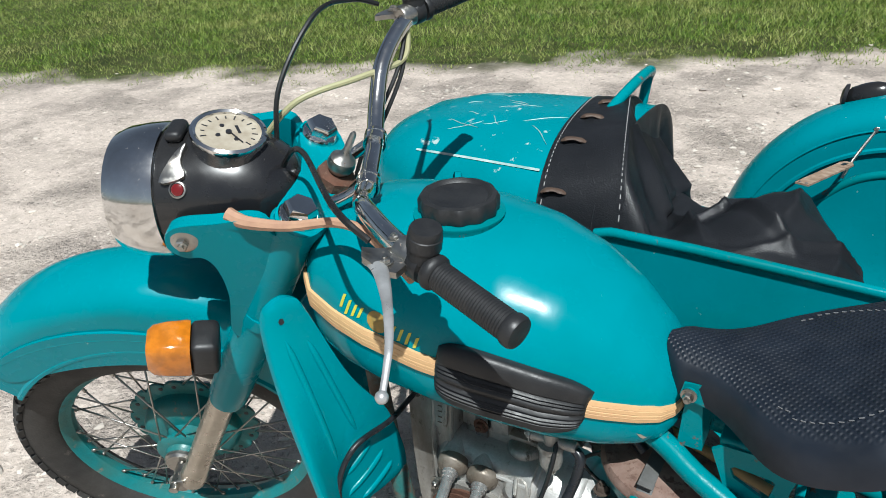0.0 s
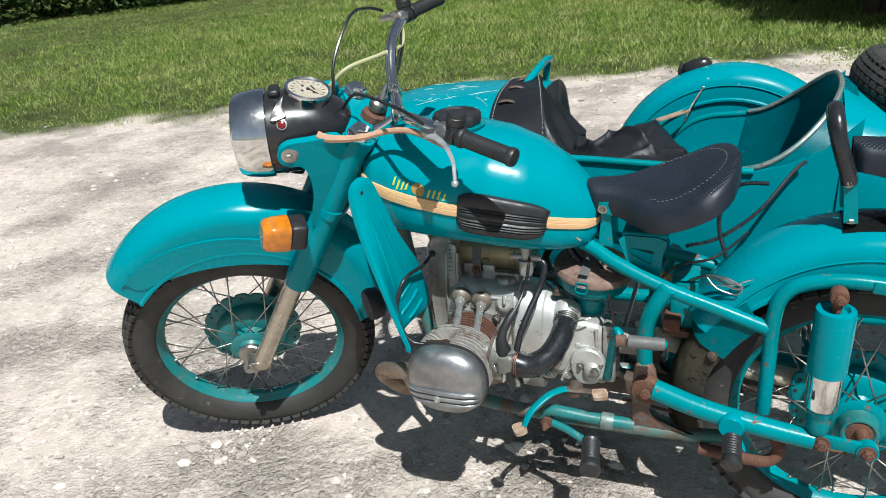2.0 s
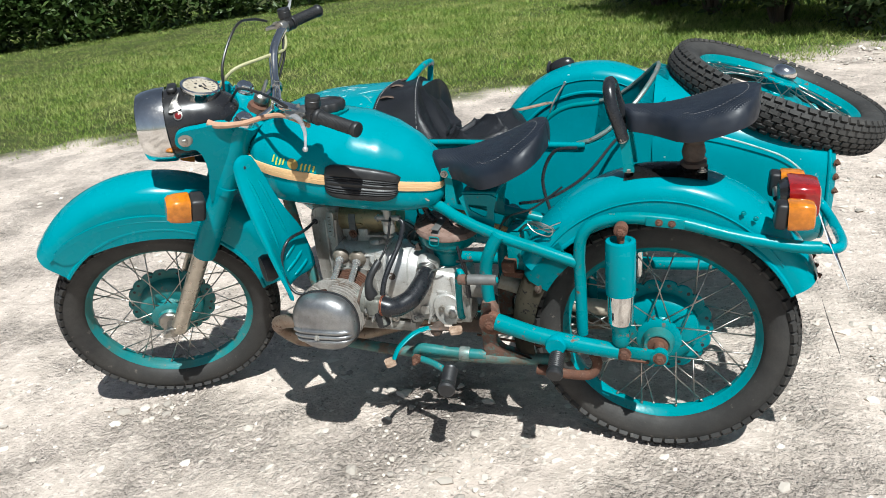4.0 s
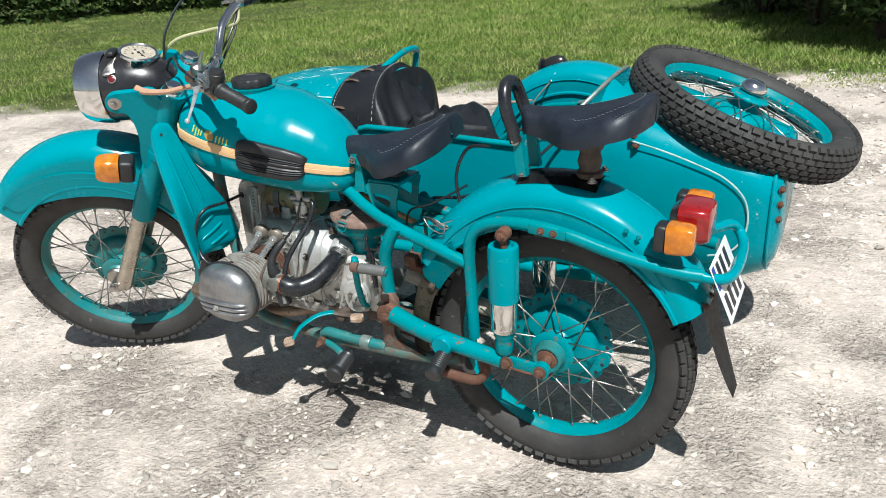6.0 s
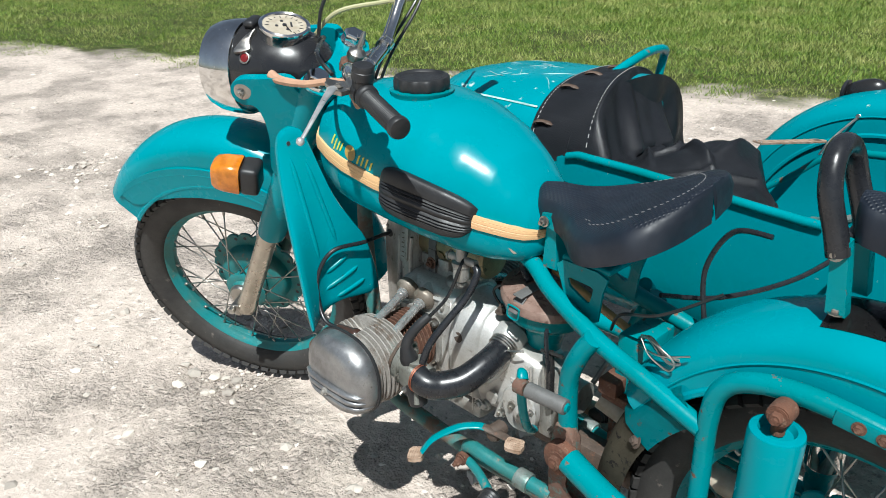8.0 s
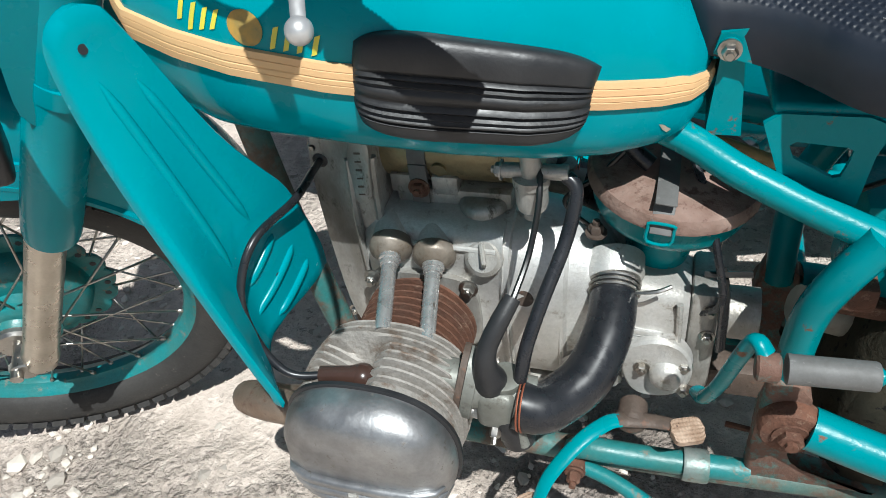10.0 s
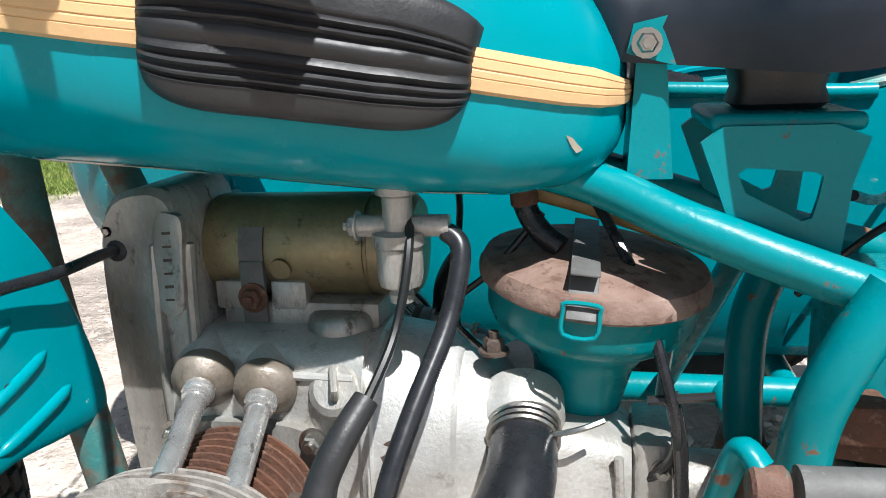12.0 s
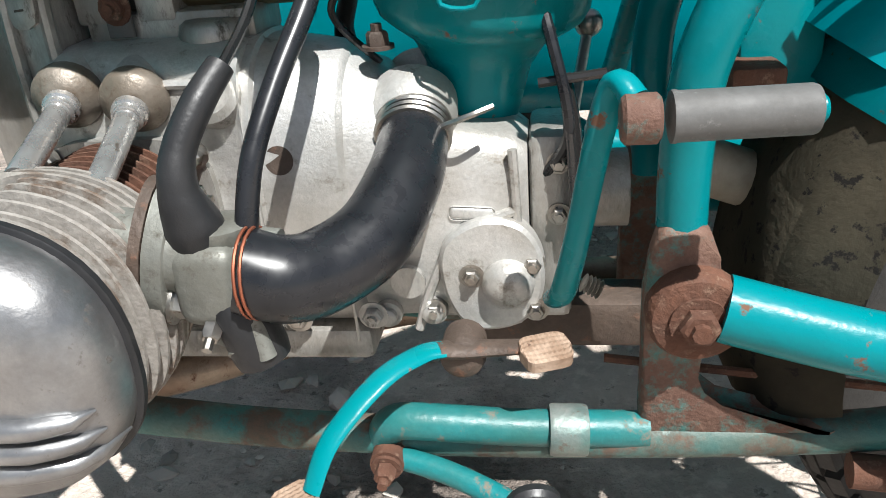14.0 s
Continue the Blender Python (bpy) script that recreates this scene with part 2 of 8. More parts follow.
def seat_cover():
    """Black seat vinyl with a pressed basket-weave pattern."""
    m, n, l, b = nodes_of("woven_vinyl")
    co = n.new("ShaderNodeTexCoord").outputs["Object"]
    hs = []
    for rot in (42, -42):
        mp = n.new("ShaderNodeMapping")
        mp.inputs["Rotation"].default_value = (0, 0, radians(rot))
        l.new(co, mp.inputs[0])
        w = n.new("ShaderNodeTexWave")
        w.inputs["Scale"].default_value, w.inputs["Distortion"].default_value = 52, 0.2
        l.new(mp.outputs[0], w.inputs["Vector"])
        hs.append(w.outputs["Fac"])
    mul = n.new("ShaderNodeMath"); mul.operation = "MULTIPLY"
    l.new(hs[0], mul.inputs[0]); l.new(hs[1], mul.inputs[1])
    bp = n.new("ShaderNodeBump")
    bp.inputs["Strength"].default_value, bp.inputs["Distance"].default_value = 0.55, 0.003
    ge = n.new("ShaderNodeNewGeometry")
    sp = n.new("ShaderNodeSeparateXYZ"); l.new(ge.outputs["Normal"], sp.inputs[0])
    up = n.new("ShaderNodeMapRange"); up.inputs["From Min"].default_value, up.inputs["From Max"].default_value = 0.70, 0.84; up.inputs["To Max"].default_value = 0.42
    l.new(sp.outputs[2], up.inputs["Value"]); l.new(up.outputs[0], bp.inputs["Strength"])
    l.new(mul.outputs[0], bp.inputs["Height"]); l.new(bp.outputs[0], b.inputs["Normal"])
    l.new(mix_col(n, l, noise_fac(n, l, 18, 4), (0.006, 0.0095, 0.017), (0.010, 0.0145, 0.024)), b.inputs["Base Color"])
    l.new(mix_val(n, l, noise_fac(n, l, 40, 4), 0.46, 0.6), b.inputs["Roughness"])
    return m


M_seat = seat_cover()


def ground_material():
    """Pale packed sand and lime gravel, turning to soil under the lawn."""
    m, n, l, b = nodes_of("sandy_ground")
    dust = mix_col(n, l, noise_fac(n, l, 1.1, 6, 0.35, 0.65), (0.62, 0.525, 0.455), (0.54, 0.455, 0.395))
    dust = mix_col(n, l, noise_fac(n, l, 13, 9, 0.44, 0.68, rough=0.65), dust, (0.43, 0.365, 0.31))
    dust = mix_col(n, l, noise_fac(n, l, 3.1, 12, 0.50, 0.64, rough=0.72), dust, (0.53, 0.45, 0.385))
    dust = mix_col(n, l, noise_fac(n, l, 45, 6, 0.52, 0.66), dust, (0.68, 0.585, 0.51))
    dust = mix_col(n, l, noise_fac(n, l, 42, 8, 0.59, 0.66, rough=0.65), dust, (0.28, 0.24, 0.205))
    co = n.new("ShaderNodeTexCoord").outputs["Object"]
    sep = n.new("ShaderNodeSeparateXYZ"); l.new(co, sep.inputs[0])
    # oil dripped under the engine, plus shade there put into the colour
    mp = n.new("ShaderNodeMapping")
    mp.inputs["Location"].default_value, mp.inputs["Scale"].default_value = (-2.05, -0.45, 0), (2.5, 3.6, 0)
    l.new(co, mp.inputs[0])
    ln = n.new("ShaderNodeVectorMath"); ln.operation = "LENGTH"; l.new(mp.outputs[0], ln.inputs[0])
    wob = n.new("ShaderNodeMath"); wob.operation = "MULTIPLY_ADD"
    l.new(noise_fac(n, l, 9, 8, 0.2, 0.8, rough=0.7), wob.inputs[0]); wob.inputs[1].default_value = 0.9; l.new(ln.outputs["Value"], wob.inputs[2])
    oil = n.new("ShaderNodeMapRange"); oil.inputs["From Min"].default_value, oil.inputs["From Max"].default_value = 1.15, 0.65; oil.inputs["To Max"].default_value = 0.75
    l.new(wob.outputs[0], oil.inputs["Value"])
    dust = mix_col(n, l, oil.outputs[0], dust, (0.13, 0.105, 0.09))
    # how far inside the lawn: y - 4.25 - 0.48 x, roughened
    a = n.new("ShaderNodeMath"); a.operation = "MULTIPLY_ADD"; l.new(sep.outputs[0], a.inputs[0]); a.inputs[1].default_value = -0.48; l.new(sep.outputs[1], a.inputs[2])
    t = n.new("ShaderNodeTexNoise"); t.inputs["Scale"].default_value, t.inputs["Detail"].default_value = 1.6, 8; l.new(co, t.inputs["Vector"])
    a2 = n.new("ShaderNodeMath"); a2.operation = "MULTIPLY_ADD"; l.new(t.outputs["Fac"], a2.inputs[0]); a2.inputs[1].default_value = 1.6; l.new(a.outputs[0], a2.inputs[2])
    r = n.new("ShaderNodeMapRange"); r.inputs["From Min"].default_value, r.inputs["From Max"].default_value = 5.25, 5.60; l.new(a2.outputs[0], r.inputs["Value"])
    soil = mix_col(n, l, noise_fac(n, l, 9, 6, 0.4, 0.65), (0.045, 0.065, 0.014), (0.09, 0.095, 0.032))
    l.new(mix_col(n, l, r.outputs[0], dust, soil), b.inputs["Base Color"])
    b.inputs["Roughness"].default_value = 0.92
    b.inputs["Specular IOR Level"].default_value = 0.25
    add = n.new("ShaderNodeMath"); add.operation = "MULTIPLY_ADD"
    l.new(noise_fac(n, l, 24, 9, 0.30, 0.75, rough=0.62), add.inputs[0]); add.inputs[1].default_value = 1.6
    l.new(noise_fac(n, l, 85, 5, 0.45, 0.72), add.inputs[2])
    bp = n.new("ShaderNodeBump"); bp.inputs["Distance"].default_value = 0.014
    l.new(mix_val(n, l, noise_fac(n, l, 1.9, 6, 0.42, 0.60, rough=0.6), 0.38, 1.0), bp.inputs["Strength"])
    l.new(add.outputs[0], bp.inputs["Height"]); l.new(bp.outputs[0], b.inputs["Normal"])
    return m


def island_material(name, a, bcol, rough=0.6, trans=0.0):
    m, n, l, b = nodes_of(name)
    g = n.new("ShaderNodeNewGeometry")
    l.new(mix_col(n, l, g.outputs["Random Per Island"], a, bcol), b.inputs["Base Color"])
    b.inputs["Roughness"].default_value = rough
    b.inputs["Specular IOR Level"].default_value = 0.3
    if trans:
        b.inputs["Subsurface Weight"].default_value = 0.0
        tr = n.new("ShaderNodeBsdfTranslucent")
        l.new(mix_col(n, l, g.outputs["Random Per Island"], a, bcol), tr.inputs[0])
        mx = n.new("ShaderNodeMixShader"); mx.inputs[0].default_value = trans
        l.new(b.outputs[0], mx.inputs[1]); l.new(tr.outputs[0], mx.inputs[2])
        l.new(mx.outputs[0], n["Material Output"].inputs[0])
    return m


def grass_material():
    """Blades that differ one by one, in patches of fresh and dry turf."""
    m, n, l, b = nodes_of("grass_blades")
    g = n.new("ShaderNodeNewGeometry")
    one = mix_col(n, l, g.outputs["Random Per Island"], (0.060, 0.150, 0.018), (0.36, 0.46, 0.10))
    dry = mix_col(n, l, g.outputs["Random Per Island"], (0.16, 0.22, 0.04), (0.62, 0.60, 0.24))
    col = mix_col(n, l, noise_fac(n, l, 1.5, 8, 0.44, 0.66, rough=0.7), one, dry)
    l.new(col, b.inputs["Base Color"])
    b.inputs["Roughness"].default_value, b.inputs["Specular IOR Level"].default_value = 0.5, 0.3
    tr = n.new("ShaderNodeBsdfTranslucent")
    l.new(col, tr.inputs[0])
    mx = n.new("ShaderNodeMixShader"); mx.inputs[0].default_value = 0.35
    l.new(b.outputs[0], mx.inputs[1]); l.new(tr.outputs[0], mx.inputs[2])
    l.new(mx.outputs[0], n["Material Output"].inputs[0])
    return m


M_ground = ground_material()
M_stone = island_material("limestone_gravel", (0.30, 0.265, 0.23), (0.74, 0.665, 0.58), 0.9)
M_grass = grass_material()
M_leaf = island_material("hedge_leaves", (0.030, 0.065, 0.014), (0.085, 0.13, 0.035), 0.45, 0.25)
M_leaf_blue = island_material("bush_leaves", (0.035, 0.075, 0.022), (0.13, 0.18, 0.075), 0.45, 0.25)
M_bark = surface("bark", (0.10, 0.075, 0.05), 0.9, bump=0.6, bump_scale=60)


# ---- shaping helpers ----
def part(name, bm, material, parent, label="", smooth=38):
    """One mesh object from a bmesh (in world places), under a thing or a part."""
    me = bpy.data.meshes.new(name)
    bmesh.ops.recalc_face_normals(bm, faces=bm.faces)
    bm.to_mesh(me)
    bm.free()
    me.materials.append(material)
    if smooth:
        me.shade_smooth()
        me.set_sharp_from_angle(angle=radians(smooth))
    ob = new(name, me)
    if parent:
        ob.parent = parent
        ob.matrix_parent_inverse = WORLD_OF[parent.name].inverted()
    WORLD_OF[ob.name] = Matrix.Identity(4)
    if label:
        tagged(ob, label)
    return ob


WORLD_OF = {}


def thing(name, label, category, at=(0, 0, 0), group="", kind=""):
    ob = new(name)
    ob.empty_display_size = 0.05
    ob.location = at
    WORLD_OF[ob.name] = Matrix.Translation(at)
    return tagged(ob, label, category, group, kind)


def spline(pts, n=8, closed=False):
    """A smooth line through points (Catmull-Rom)."""
    P = [Vector(p) for p in pts]
    out, k = [], len(P)
    for i in range(k if closed else k - 1):
        a, b, c, d = (P[(i + j) % k] if closed else P[min(max(i + j, 0), k - 1)] for j in (-1, 0, 1, 2))
        for s in range(n):
            t = s / n
            out.append(0.5 * (2 * b + (c - a) * t + (2 * a - 5 * b + 4 * c - d) * t * t + (3 * b - a - 3 * c + d) * t ** 3))
    return out if closed else out + [P[-1]]


def bridge(bm, rings, wrap=True, caps=True, loop=False):
    """Quads between rings of vertices."""
    R = [[bm.verts.new(p) for p in ring] for ring in rings]
    for i in range(len(R) if loop else len(R) - 1):
        a, b = R[i], R[(i + 1) % len(R)]
        for j in range(len(a) if wrap else len(a) - 1):
            k = (j + 1) % len(a)
            bm.faces.new((a[j], a[k], b[k], b[j]))
    if caps and wrap and not loop:
        bm.faces.new(R[0][::-1])
        bm.faces.new(R[-1])
    return R


def tube(bm, pts, r, seg=12, n=8, smooth=True, closed=False, squash=1.0, up=(0, 0, 1)):
    """A round bar along points; r is a radius or one for each point."""
    radii = list(r) if isinstance(r, (list, tuple)) else [r] * len(pts)
    line = spline(pts, n, closed) if smooth and len(pts) > 2 else [Vector(p) for p in pts]
    rr = np.interp(np.linspace(0, 1, len(line)), np.linspace(0, 1, len(radii)), radii)
    rings, side = [], None
    for i, p in enumerate(line):
        a, b = (line[i - 1], line[(i + 1) % len(line)]) if closed else (line[max(i - 1, 0)], line[min(i + 1, len(line) - 1)])
        t = (b - a).normalized()
        if side is None:
            side = t.cross(Vector(up))
            side = side if side.length > 0.1 else t.cross(Vector((1, 0, 0)))
        side = (side - t * side.dot(t)).normalized()
        top = t.cross(side)
        q = float(rr[i])
        rings.append([p + q * (math.cos(w) * side + squash * math.sin(w) * top) for w in np.linspace(0, 2 * math.pi, seg, endpoint=False)])
    bridge(bm, rings, caps=not closed, loop=closed)
    return bm


def frame_to(a, b):
    """A matrix at a whose z points to b."""
    z = (Vector(b) - Vector(a)).normalized()
    return Matrix.Translation(a) @ z.to_track_quat("Z", "Y").to_matrix().to_4x4()


def lathe(bm, prof, m=Matrix.Identity(4), seg=32, sx=1.0, sy=1.0, shape=2.0):
    """A turned body: prof is (radius, height) pairs along the matrix's z."""
    rings = []
    for r, h in prof:
        ring = []
        for w in np.linspace(0, 2 * math.pi, seg, endpoint=False):
            c, s = math.cos(w), math.sin(w)
            e = 2.0 / shape
            ring.append(m @ Vector((sx * r * math.copysign(abs(c) ** e, c), sy * r * math.copysign(abs(s) ** e, s), h)))
        rings.append(ring)
    bridge(bm, rings)
    return bm


def box(bm, size, m=Matrix.Identity(4), bevel=0.0, seg=2):
    g = bmesh.ops.create_cube(bm, size=1.0, matrix=m @ Matrix.Diagonal((*size, 1)))
    if bevel:
        edges = list({e for v in g["verts"] for e in v.link_edges})
        bmesh.ops.bevel(bm, geom=edges, offset=bevel, segments=seg, profile=0.5, affect="EDGES")
    return bm


def bolt(bm, at, way, r=0.008, h=0.006, washer=True):
    """A hexagon head with its washer."""
    m = frame_to(at, Vector(at) + Vector(way))
    if washer:
        lathe(bm, [(r * 1.45, 0), (r * 1.45, h * 0.25)], m, 14)
    lathe(bm, [(r, h * 0.2), (r, h), (r * 0.8, h * 1.2)], m, 6)
    lathe(bm, [(r * 0.5, h), (r * 0.5, h * 1.7)], m, 8)
    return bm


def slab(bm, outline, depth):
    """A plate: a closed outline of points, thickened along depth."""
    d = Vector(depth)
    bridge(bm, [[Vector(p) for p in outline], [Vector(p) + d for p in outline]])
    return bm


B = bmesh.new


# ---- ground, lawn and hedges ----
def lawn_depth(x, y):
    """Metres inside the lawn's ragged edge; below zero on the sand."""
    return y - 4.25 - 0.48 * x


def build_ground():
    u = np.linspace(-1, 1, 340)
    g = np.sinh(u * 5.2) / np.sinh(5.2) * 90
    xs, ys = g + 0.7, g + 0.6
    verts, faces = [], []
    for y in ys:
        for x in xs:
            d = math.hypot(x - 0.7, y - 0.2)
            k = 1.0 / (1 + (d / 9) ** 2)
            z = 0.010 * noise.noise((x * 1.7, y * 1.7, 0)) + 0.008 * noise.noise((x * 6, y * 6, 3)) + (0.008 * noise.noise((x * 15, y * 15, 5)) if d < 7 else 0.0) + 0.05 * (1 - k) * noise.noise((x * 0.2, y * 0.2, 7))
            verts.append((x, y, z + 0.004))
    n = len(xs)
    faces = [(j * n + i, j * n + i + 1, (j + 1) * n + i + 1, (j + 1) * n + i) for j in range(n - 1) for i in range(n - 1)]
    me = bpy.data.meshes.new("ground")
    me.from_pydata(verts, [], faces)
    me.materials.append(M_ground)
    me.shade_smooth()
    return tagged(new("ground", me), "pale sandy gravel yard meeting a mown lawn", "ground", kind="structure")


def stuff_mesh(name, verts, faces, material, label, category, smooth=False):
    me = bpy.data.meshes.new(name)
    me.from_pydata([tuple(v) for v in verts], [], faces)
    me.materials.append(material)
    if smooth:
        me.shade_smooth()
    return tagged(new(name, me), label, category, kind="stuff")


def build_gravel():
    """Small broken limestone pieces lying in the dust."""
    rng = np.random.default_rng(4)
    base = bmesh.new()
    bmesh.ops.create_icosphere(base, subdivisions=1, radius=1)
    bv = np.array([v.co for v in base.verts]); bf = [[v.index for v in f.verts] for f in base.faces]
    base.free()
    V, F, o = [], [], 0
    for i in range(62000):
        x, y = (rng.uniform(-2.6, 3.4), rng.uniform(-1.3, 3.4)) if i > 30000 else (rng.uniform(-7, 4.5), rng.uniform(-2.0, 6.5))
        if lawn_depth(x, y) > 0.1 + rng.normal() * 0.3:
            continue
        clump = noise.noise((x * 1.3, y * 1.3, 5)) + 0.5 * noise.noise((x * 4.0, y * 4.0, 8))
        if clump < 0.05 and rng.random() < 0.86:
            continue
        s = (0.0034 + 0.0006 * max(0.0, y - 1.0)) * math.exp(rng.normal() * 0.6) * (2.6 if rng.random() < 0.05 else 1)
        s = min(s, 0.018)
        p = bv * (1 + rng.normal(size=(len(bv), 1)) * 0.22) * (s * np.array([1.3, 1, 0.6]))
        a = rng.uniform(0, 6.3); c, n = math.cos(a), math.sin(a)
        p = p @ np.array([[c, n, 0], [-n, c, 0], [0, 0, 1]])
        V.extend(p + (x, y, s * 0.15)); F.extend([[k + o for k in f] for f in bf]); o += len(bv)
    stuff_mesh("gravel", V, F, M_stone, "scattered pale limestone gravel on the sandy yard", "gravel")


def build_big_stones():
    """The few larger stones that lie beside the machine."""
    rng = random.Random(8)
    spots = [(0.957, -0.079, 0.017), (0.508, -0.142, 0.013), (1.231, -0.041, 0.011), (0.41, -0.338, 0.010), (0.495, -0.545, 0.012), (0.156, -0.202, 0.009), (-0.33, -0.435, 0.012), (1.02, -0.30, 0.010), (1.62, -0.46, 0.011), (1.95, -0.15, 0.012), (0.72, -0.41, 0.008), (-0.86, 0.11, 0.014)]
    for x, y, s in spots:
        bm = B()
        bmesh.ops.create_icosphere(bm, subdivisions=2, radius=1)
        for v in bm.verts:
            v.co *= s * (1 + 0.28 * noise.noise(v.co * 1.6 + Vector((x * 9, y * 9, 0))))
            v.co.z *= 0.6
            v.co += Vector((x, y, s * 0.25))
        ob = part("stone", bm, M_stone, None, smooth=30)
        tagged(ob, "small pale broken limestone lying on the sand", "stone", "loose stones on the yard")


def build_grass():
    """Short mown blades, thinning out at the ragged edge of the sand."""
    rng = np.random.default_rng(9)
    N = 1300000
    x = rng.uniform(-14, 7.5, N); y = rng.uniform(-3.5, 15.0, N)
    dep = lawn_depth(x, y)
    edge = np.array([noise.noise((a * 1.1, b * 1.1, 2)) * 0.75 + noise.noise((a * 4.5, b * 4.5, 6)) * 0.55 for a, b in zip(x, y)])
    bare = np.array([noise.noise((a * 0.6, b * 0.6, 11)) for a, b in zip(x, y)])
    dist = np.hypot(x - 1.2, y + 1.5)
    keep = (dep + edge > 0.05) & (rng.random(N) < np.clip(0.18 + (dep + edge) * 1.0, 0, 1)) & (rng.random(N) < np.clip(1.25 - dist / 17, 0.25, 1))
    keep &= ~((bare > 0.42) & (rng.random(N) < 0.5))
    x, y, dep, dist = x[keep], y[keep], dep[keep], dist[keep]
    n = len(x)
    h = rng.uniform(0.014, 0.050, n) * np.clip(0.55 + dep * 0.5, 0.5, 1.15)
    w = 0.0028 + 0.0012 * dist / 4
    a = rng.uniform(0, 2 * math.pi, n); lean = rng.uniform(0.3, 1.5, n) * h; la = rng.uniform(0, 2 * math.pi, n)
    cx, sx = np.cos(a) * w, np.sin(a) * w
    V = np.empty((n, 3, 3))
    V[:, 0] = np.stack([x - cx, y - sx, np.full(n, -0.004)], 1)
    V[:, 1] = np.stack([x + cx, y + sx, np.full(n, -0.004)], 1)
    V[:, 2] = np.stack([x + np.cos(la) * lean, y + np.sin(la) * lean, h], 1)
    me = bpy.data.meshes.new("grass")
    me.vertices.add(3 * n); me.vertices.foreach_set("co", V.ravel())
    me.loops.add(3 * n); me.loops.foreach_set("vertex_index", np.arange(3 * n))
    me.polygons.add(n); me.polygons.foreach_set("loop_start", np.arange(n) * 3); me.polygons.foreach_set("loop_total", np.full(n, 3))
    me.update(); me.validate()
    me.materials.append(M_grass)
    tagged(new("grass", me), "short mown sunlit grass thinning at the sand", "grass", kind="stuff")


def leaf_cloud(rng, centres, radii, count, size):
    """Folded leaf blades spread over the shells of clumps."""
    V, F = [], []
    pick = rng.integers(0, len(centres), count)
    for i in range(count):
        c, r = centres[pick[i]], radii[pick[i]]
        d = rng.normal(size=3); d /= np.linalg.norm(d)
        p = c + d * r * rng.uniform(0.55, 1.08)
        if p[2] < 0.02:
            p[2] = abs(p[2]) + 0.02
        u = rng.normal(size=3); u[2] *= 0.6; u /= np.linalg.norm(u)
        v = np.cross(u, d + rng.normal(size=3) * 0.5); v /= np.linalg.norm(v) + 1e-9
        s = size * rng.uniform(0.6, 1.4)
        dip = np.array([0, 0, -0.25 * s])
        o = len(V)
        V += [p - u * s, p + v * s * 0.42, p + u * s + dip, p - v * s * 0.42]
        F += [(o, o + 1, o + 2), (o, o + 2, o + 3)]
    return V, F


def build_hedge():
    rng = np.random.default_rng(12)
    C, R = [], []
    line = spline([(-19, -1.0, 0), (-16, 1.5, 0), (-14, 4.4, 0), (-12, 7.0, 0), (-10.3, 8.9, 0), (-8.8, 10.4, 0), (-7.4, 12.4, 0), (-5.6, 15.0, 0), (-3.0, 18.0, 0)], 14)
    for p in line:
        for k in range(7):
            C.append(np.array([p.x - 0.55 + rng.normal() * 0.3, p.y + 0.45 + rng.normal() * 0.3, rng.uniform(0.15, 2.6)])); R.append(rng.uniform(0.35, 0.70))
    V, F = leaf_cloud(rng, C, R, 90000, 0.075)
    crown = stuff_mesh("hedge", V, F, M_leaf, "dense dark green hedge behind the lawn", "hedge")


def build_bush(name, at, seed, spread, count, material, label):
    rng = np.random.default_rng(seed)
    t = thing(name, label, "shrub", at)
    at = np.array(at, float)
    bm, C, R = B(), [], []
    for k in range(9):
        a, reach = rng.uniform(0, 6.3), rng.uniform(0.3, 0.8) * spread
        tip = at + (math.cos(a) * reach, math.sin(a) * reach, rng.uniform(0.9, 2.1))
        mid = (at + tip) / 2 + rng.normal(size=3) * 0.08
        tube(bm, [tuple(at + (math.cos(a) * 0.05, math.sin(a) * 0.05, -0.03)), tuple(mid), tuple(tip)], [0.035, 0.02, 0.008], 7, 5)
        for q in range(7):
            f = rng.uniform(0.35, 1.1)
            C.append(at + (tip - at) * f + rng.normal(size=3) * 0.22 * spread); R.append(rng.uniform(0.22, 0.42))
    part("stem", bm, M_bark, t, "brown woody stems")
    V, F = leaf_cloud(rng, C, R, count, 0.05)
    me = bpy.data.meshes.new("crown")
    me.from_pydata([tuple(v) for v in V], [], F)
    me.materials.append(material)
    ob = new("crown", me)
    ob.parent, ob.matrix_parent_inverse = t, WORLD_OF[t.name].inverted()
    return t


build_ground()
build_gravel()
build_big_stones()
build_grass()
build_hedge()
for k, (x, y, s, c) in enumerate([(0.9, 9.6, 1.0, 8000), (1.6, 8.5, 1.0, 8000), (2.3, 7.4, 0.95, 9000), (3.0, 6.9, 1.0, 8000), (4.0, 6.4, 1.1, 7500), (1.7, 10.0, 1.2, 6000), (3.4, 8.8, 1.3, 6000)]):
    build_bush("shrub", (x, y, 0), 30 + k, s, c, M_leaf_blue, "grey-green leafy shrub shading the lawn's edge")


